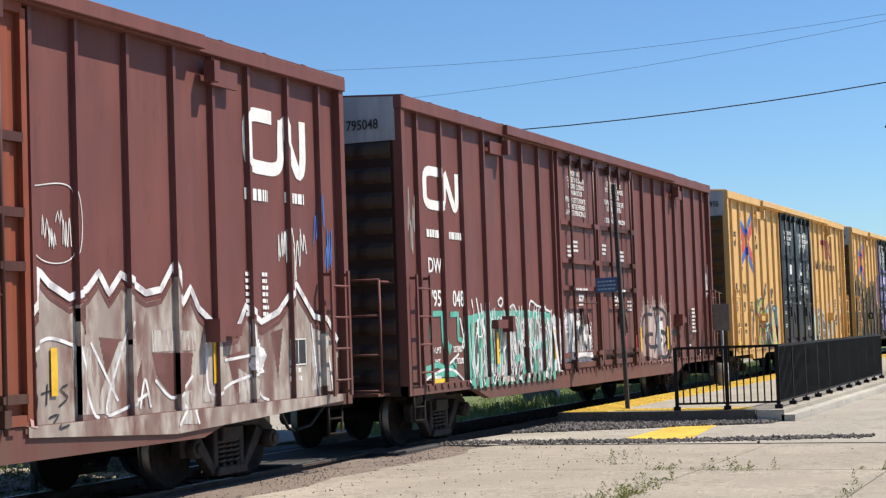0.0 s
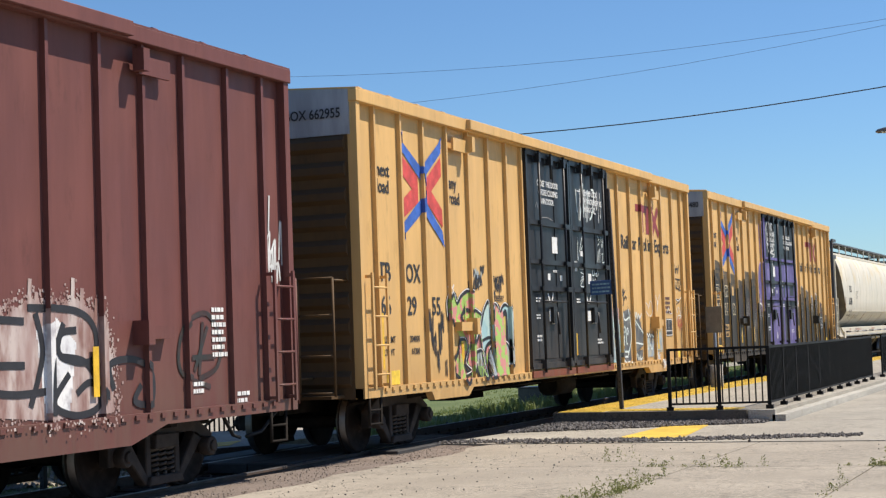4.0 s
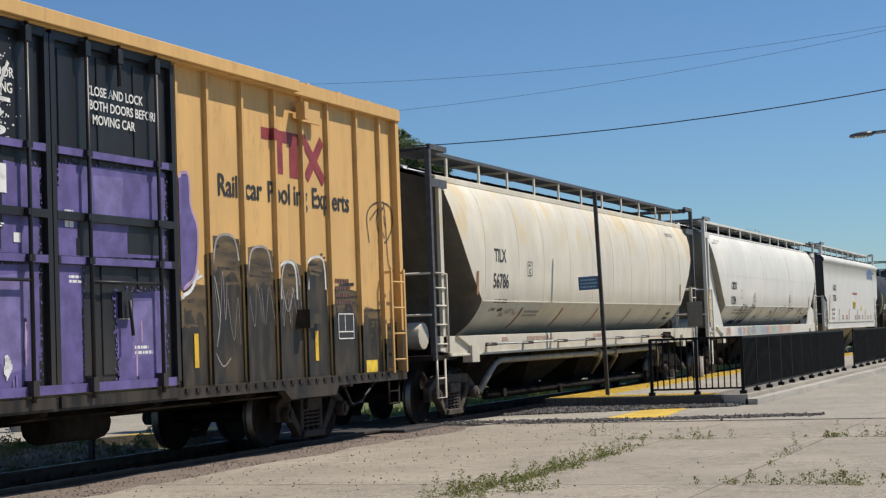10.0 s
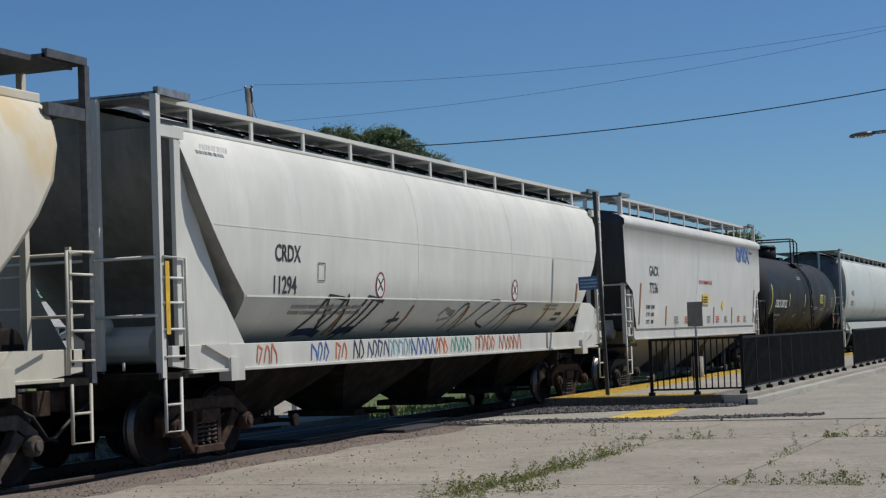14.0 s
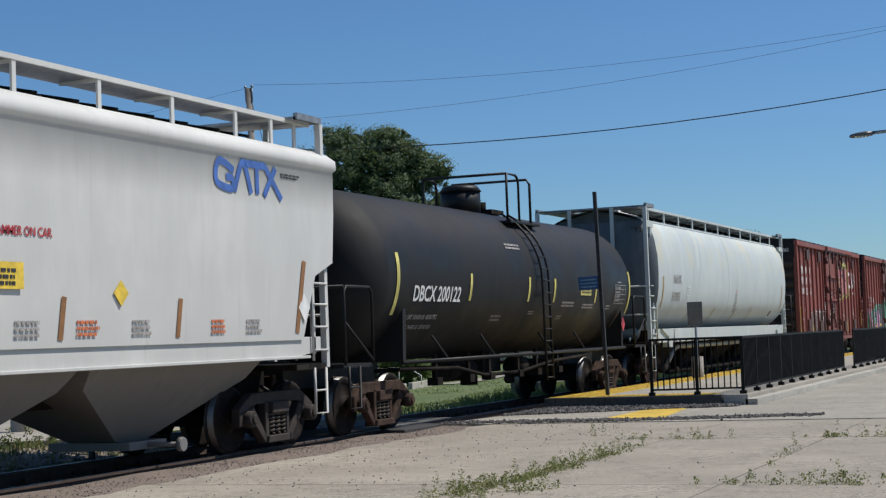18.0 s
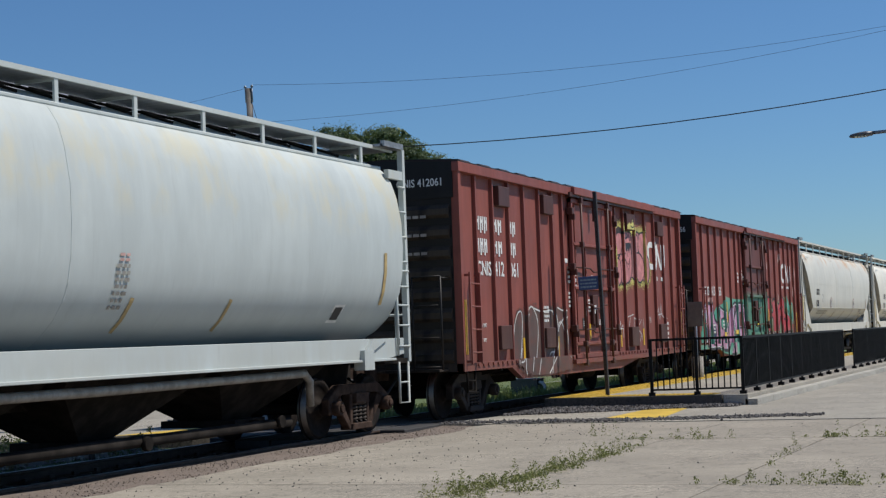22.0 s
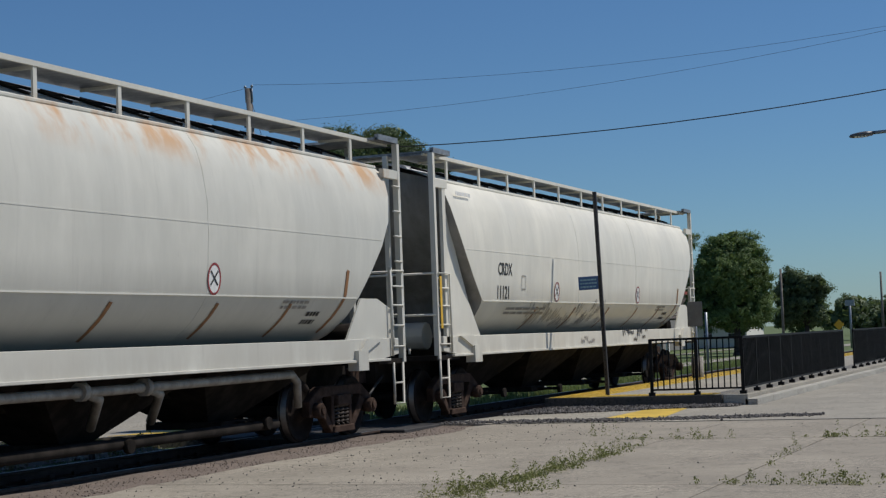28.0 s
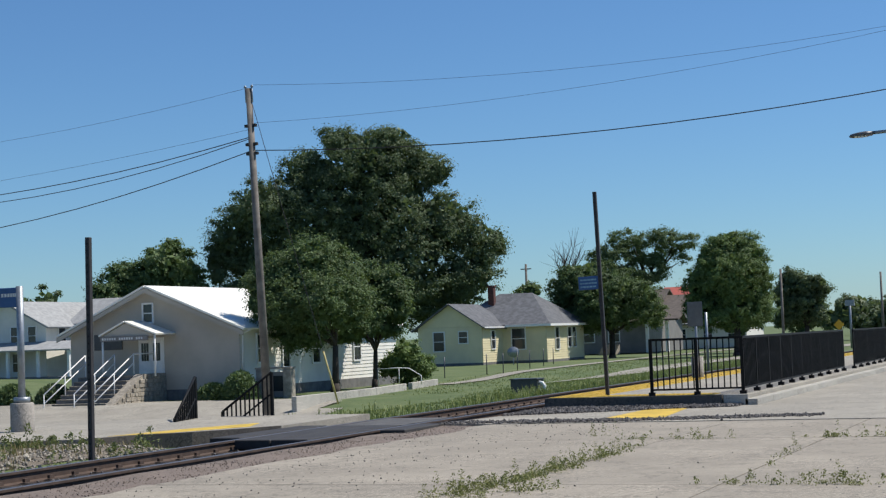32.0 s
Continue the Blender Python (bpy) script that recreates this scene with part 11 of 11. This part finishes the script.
tree("tree", "young maple with grey-green leaves before the church", -29.6, 60.8, -0.5, 1.8, 0.16,
     across([(-0.8, 5.4, 1.4, 1.1), (-2.0, 4.8, 1.1, 1.0), (-3.0, 4.4, 0.6, 0.6), (0.0, 5.0, 1.2, 1.0), (-0.7, 3.7, 2.1, 1.3), (-2.1, 3.3, 1.3, 1.0), (-1.3, 2.4, 1.4, 0.8), (-3.1, 3.7, 0.4, 0.6), (0.6, 3.6, 1.2, 1.2)], 26), "leaf_mid", 90000, 0.048, 12, limbs=9, clump=0.33)
# the last three lobes are added, hidden behind the crowns, to shade the church wall
tree("tree", "slender forked tree beside the church wall", -30.4, 66.5, -0.5, 1.5, 0.13, across([(-0.5, 4.5, 1.3, 1.2), (0.8, 4.0, 1.0, 1.4), (-0.5, 3.0, 1.7, 1.1), (1.3, 3.4, 0.5, 1.0), (-1.3, 2.4, 1.3, 0.7), (0.2, 2.4, 1.2, 0.6)], 25) + [(-0.6, -3.0, 3.4, 1.1, 1.1), (-0.7, -1.0, 3.7, 1.1, 1.0), (-0.7, 1.2, 3.6, 1.1, 1.1)], "leaf_mid", 46000, 0.058, 13, clump=0.33)
tree("tree", "small bushy tree on the church lawn", -29.9, 69.0, -0.5, 0.8, 0.08, crown(1.55, 2.4, -0.2, 9, 7), "leaf_light", 16000, 0.05, 14, clump=0.25)
tree("tree", "broad tree behind the church roof", -71.0, 112.0, -0.3, 4, 0.4, across([(1.6, 8.3, 2.4, 2.0), (-1.6, 6.9, 2.2, 1.9), (-3.5, 5.8, 1.2, 1.4), (-0.1, 6.5, 3.3, 2.6), (3.2, 7.4, 1.2, 2.0), (3.9, 6.4, 1.0, 2.5), (2.0, 9.6, 1.2, 0.9), (0, 4.2, 4.4, 2.2)], 32), "leaf_mid", 42000, 0.115, 15, clump=0.55)
tree("tree", "dark tree behind the church roof", -64.0, 116.0, -0.3, 4, 0.4, crown(4.0, 7.2, 1.2, 10, 28), "leaf_dark", 24000, 0.13, 35, clump=0.6)
tree("tree", "bushy green tree beside the sidewalk", -34.2, 117.0, -0.5, 1.8, 0.25, across([(-0.4, 4.7, 3.0, 2.3), (-2.9, 5.1, 1.8, 1.8), (2.1, 4.1, 1.9, 1.9), (-0.9, 3.1, 3.6, 1.4), (-3.8, 3.7, 0.9, 1.4), (-1.6, 6.3, 2.0, 1.0), (3.3, 3.1, 0.8, 1.2), (-2.8, 6.3, 0.9, 0.7)], 16), "leaf_mid", 62000, 0.072, 16, clump=0.45)
tree("tree", "tall open tree behind the bungalow", -39.6, 148.0, -0.4, 6, 0.3, across([(-4.1, 8.6, 1.5, 1.5), (-1.8, 10.4, 1.6, 1.0), (-2.7, 8.6, 1.9, 1.9), (0.3, 9.4, 2.0, 1.6), (1.7, 10.2, 1.4, 1.1), (0.8, 7.6, 1.2, 1.5), (3.8, 9.9, 1.2, 0.8), (4.7, 10.2, 0.5, 0.6), (2.9, 8.9, 0.8, 0.8), (-0.5, 7.3, 1.9, 1.4), (-5.0, 7.8, 0.7, 0.8), (3.7, 7.8, 0.5, 0.7), (-2.5, 6.0, 2.5, 1.8)], 15), "leaf_mid", 60000, 0.085, 17, limbs=12, clump=0.5, dense=False)
tree("tree", "full green tree near the road", -23.4, 110.0, -0.5, 2.0, 0.28, across([(-0.3, 7.6, 1.4, 1.0), (-1.4, 6.6, 1.3, 1.4), (1.0, 6.8, 1.3, 1.5), (-0.3, 5.6, 2.3, 2.0), (1.7, 5.2, 0.9, 1.8), (-2.3, 4.8, 1.2, 1.8), (-0.1, 3.3, 2.4, 1.6), (-2.0, 2.9, 1.4, 1.2), (1.6, 3.1, 0.9, 1.1), (-2.9, 3.4, 0.6, 1.0)], 12), "leaf_light", 70000, 0.066, 18, clump=0.42)
tree("tree", "full green tree near the road", -25.6, 122.0, -0.5, 2.0, 0.28, crown(3.0, 5.6, 1.0, 11, 12), "leaf_mid", 22000, 0.10, 19)
tree("tree", "dark green layered tree farther along the road", -22.3, 131.0, -0.4, 1.8, 0.25, across([(-1.0, 5.5, 1.1, 0.9), (0.5, 5.1, 1.4, 0.7), (-0.2, 3.9, 1.9, 1.3), (1.4, 4.5, 0.7, 0.4), (-1.2, 2.7, 1.3, 1.1), (0.9, 2.7, 1.0, 0.9), (-1.8, 4.3, 0.8, 1.0)], 10), "leaf_dark", 30000, 0.09, 20, clump=0.4)
tree("tree", "leafless grey tree behind the houses", -40.4, 126.0, -0.4, 5.4, 0.16, [(-1.2, 0, 7.6, 1, 1), (1.0, 0.5, 8.0, 1, 1), (0.2, -0.4, 8.8, 1, 1), (-0.5, 0.6, 8.3, 1, 1), (1.6, 0, 7.4, 1, 1)], "leaf_mid", 10, 0.1, 21, limbs=10, bare=True)
for k, (x, y, w, h) in enumerate(((-44.6, 128.8, 1.4, 6.4), (-52, 190, 6, 8), (-40, 235, 6, 5.6), (-31, 240, 6, 5.2), (-24, 250, 6, 5.0), (-50, 235, 7, 6.5), (-13, 172, 4.2, 4.6), (-19.5, 176, 4.6, 5.0), (-7, 180, 4.5, 4.4), (-25.5, 182, 4.4, 5.2), (-17, 300, 8, 5.6), (-26, 310, 9, 6.0), (-8, 300, 9, 5.6), (-34, 300, 9, 7), (-60, 260, 10, 8), (-95, 130, 7, 8), (-85, 150, 7, 9))):
    tree("tree", "distant green tree on the skyline", x, y, -0.4, 1.5, 0.2, crown(w, h, 0.3, 8, 40 + k), "leaf_dark" if k % 2 else "leaf_mid", 13000, 0.16, 50 + k, "distant trees", 4)


def bush(label, x, y, w, h, leaf, n, seed):
    z = land(x, y)
    t = thing("bush", label, "bush", pose(x, y, z), "bushes")
    rnd = np.random.RandomState(seed)
    d = rnd.normal(0, 1, (n, 3))
    d /= np.linalg.norm(d, axis=1)[:, None]
    d[:, 2] = np.abs(d[:, 2])
    c = d * (rnd.uniform(0.7, 1.0, n) ** 0.5)[:, None] * np.array((w, w, h))
    u, v = rnd.normal(0, 0.05, (n, 3)), rnd.normal(0, 0.03, (n, 3))
    q = np.stack([c - u, c + v, c + u, c - v], 1)
    me = bpy.data.meshes.new("foliage")
    me.from_pydata(q.reshape(-1, 3).tolist(), [], np.arange(n * 4).reshape(-1, 4).tolist())
    me.materials.append(MAT[leaf])
    ob = new("foliage", me)
    ob.parent = t
    bm = bmesh.new()
    for k in range(5):
        tube(bm, (0, 0, -0.1), (math.cos(k * 1.3) * w * 0.5, math.sin(k * 1.3) * w * 0.5, h * 0.7), 0.03, 6, 0.01)
    part("stem", bm, MAT["bark"], t)


bush("rounded dark green clipped bush by the church", -31.5, 56.3, 0.75, 1.15, "leaf_mid", 3000, 61)
bush("low dark green bush by the church", -33.0, 56.8, 0.75, 0.7, "leaf_mid", 2000, 62)
bush("low dark hedge bush beside the church steps", -42.0, 56.0, 0.8, 0.9, "leaf_mid", 2500, 63)
bush("low dark hedge bush beside the church steps", -40.4, 56.6, 0.8, 0.85, "leaf_dark", 2500, 64)


# ---- grass and weeds across the track ----
MAT["straw"] = leaves("dry_straw_grass", (0.22, 0.17, 0.09), (0.36, 0.29, 0.16))
MAT["verge_dirt"] = ground_mix("stony_brown_verge_dirt", (0.15, 0.125, 0.095), (0.23, 0.20, 0.155), (0.085, 0.075, 0.06), 1.3)
sheet("verge", [float(v) for v in np.arange(-21.0, -13.5, 0.5)], [float(v) for v in np.arange(4, 23.6, 0.7)], lambda x, y: land(x, y) + 0.015 + 0.02 * math.sin(2.3 * x + y) * math.sin(1.7 * y), MAT["verge_dirt"], "stony brown dirt beside the far rail", "dirt", lambda x, y: y < 23.2 - max(0, -15.3 - x) * 0.38)
MAT["verge_leaf"] = leaves("verge_weed_leaves", (0.09, 0.12, 0.04), (0.24, 0.26, 0.10))
def on_land(x, y):
    return land(x, y) - 0.02


spots = [(R.uniform(-21.5, -13.9), R.uniform(29.5, 95)) for _ in range(5200)]
tufts("long_grass", "uneven green grass across the track", "grass", [p for p in spots if not (p[1] < 29 + (-16 - p[0]) * 2.4 and p[1] < 50)], 0.04, 0.13, MAT["blade"], on_land, 21, 7, 0.16, 0.010)
tufts("tall_weeds", "tall green weeds along the far side of the track", "weeds", [(R.uniform(-15.6, -14.2), R.uniform(38, 75)) for _ in range(420)] + [(R.uniform(-16.8, -14.0), R.uniform(30.5, 36)) for _ in range(60)], 0.14, 0.36, MAT["blade"], on_land, 22, 8, 0.12, 0.014, True)
weeds("verge_weeds", "mixed green weeds beside the far rail", [(R.uniform(-18.5, -13.9), R.uniform(14, 23)) for _ in range(120)] + [(R.uniform(-18.6, -15.2), R.uniform(17.5, 22.8)) for _ in range(130)], 0.07, 0.34, 0.10, 80, 0.028, MAT["verge_leaf"], on_land, 23)
tufts("dry_grass", "dry brown grass beside the far rail", "grass", [(R.uniform(-18.8, -14.0), R.uniform(13, 23)) for _ in range(520)], 0.06, 0.24, MAT["straw"], on_land, 27, 7, 0.09, 0.008)
pebbles("rubble", "pale stones and rubble beside the far rail", "gravel", [(R.uniform(-15.6, -13.2), R.uniform(15, 25)) for _ in range(2600)], 0.012, 0.042, MAT["pale_stones"], lambda x, y: land(x, y) + 0.02, 24)
spots = [(R.uniform(-30, -20), R.uniform(58, 110)) for _ in range(1800)]
tufts("lawn_grass", "short mown grass of the lawns", "grass", spots, 0.05, 0.12, MAT["blade"], on_land, 25, 6, 0.2, 0.014)

# poles and small things along the far road
for x, y, h, r in ((-18.5, 100.4, 4.9, 0.09), (-15.4, 123.0, 5.1, 0.10), (-49.3, 141.8, 7.9, 0.14), (-14.4, 128.0, 5.0, 0.10)):
    t = thing("utility_pole", "distant wooden utility pole", "utility pole", pose(x, y, -0.4), "distant poles")
    bm = bmesh.new()
    tube(bm, (0, 0, -0.2), (0, 0, h + 0.4), r, 10, r * 0.75)
    part("pole", bm, MAT["timber_pole"], t)
    if h > 5.2:
        bm = bmesh.new()
        box(bm, -0.5, 0.5, -0.05, 0.05, h - 0.1, h)
        part("crossarm", bm, MAT["timber_pole"], t)
t = thing("road_sign", "amber diamond warning sign on a post", "road sign", pose(-17.8, 118.0, -0.4))
bm = bmesh.new()
tube(bm, (0, 0, -0.1), (0, 0, 1.9), 0.04, 8)
part("post", bm, MAT["steel_pole"], t)
bm = bmesh.new()
prism(bm, [(0, 1.35), (0.36, 1.75), (0, 2.15), (-0.36, 1.75)], 1, -0.05, -0.03)
part("sign_panel", bm, MAT["yellow_sign"], t, "amber diamond sign face")
for k, (x, y) in enumerate(((-13.2, 112), (-12.6, 113), (-16.2, 112.5))):
    bm = bmesh.new()
    tube(bm, (0, 0, -0.3), (0, 0, 3.0), 0.08, 10)
    box(bm, -0.3, 0.3, -0.1, 0.1, 2.6, 3.0)
    solid("signal_post", bm, MAT["steel_pole"], "pale steel post far along the platform", "post", pose(x, y, 0), "far posts")
bm = bmesh.new()
box(bm, -0.25, 0.25, -0.2, 0.2, 0, 0.7)
box(bm, -0.27, 0.27, -0.22, 0.22, 0.7, 0.74)
solid("utility_box", bm, MAT["sign_back"], "grey metal utility box on the paving", "utility box", pose(-4.35, 42.5, -0.012), bevel=0.015)


# ---- the train's run ----
RUN = [(0, -53.23), (1, -48.12), (2, -42.86), (3, -36.97), (4, -31.22), (5, -25.36), (6, -19.30), (7, -13.03), (8, -6.58), (9, 0.0), (10, 6.79),
       (11, 13.70), (12, 20.84), (13, 28.13), (14, 35.50), (15, 43.17), (16, 50.97), (17, 58.80), (18, 66.81), (19, 74.86), (20, 83.02),
       (21, 91.32), (22, 99.90), (23, 108.67), (24, 117.69), (25, 126.87), (26, 136.18), (27, 145.58), (28, 155.09), (29, 164.73), (30, 174.49),
       (31, 184.30), (32, 194.15)]


def gone(t):
    ts, ss = zip(*RUN)
    i = min(max(int(t), 0), 31)
    m = [(ss[min(k + 1, 32)] - ss[max(k - 1, 0)]) / (min(k + 1, 32) - max(k - 1, 0)) for k in (i, i + 1)]
    u = t - i
    return (ss[i] * (2 * u ** 3 - 3 * u * u + 1) + m[0] * (u ** 3 - 2 * u * u + u) + ss[i + 1] * (-2 * u ** 3 + 3 * u * u) + m[1] * (u ** 3 - u * u))


def motions():
    for car, a in CARS:
        walk(car, [(k * 0.5, pose(TRACK_X, a - gone(k * 0.5), 0)) for k in range(65)])
    for wheel, y, a in WHEELS:
        near = [k for k in range(0, 961) if -4 < a - gone(k / 30) < 75]
        first, last = near[0], near[-1]
        ks = sorted({0, *range(first, last + 1, 2), last, 960})
        walk(wheel, [(k / 30, pose(0, y, 0.457) @ Matrix.Rotation(gone(min(max(k, first), last) / 30) / 0.457, 4, "X")) for k in ks])


motions()
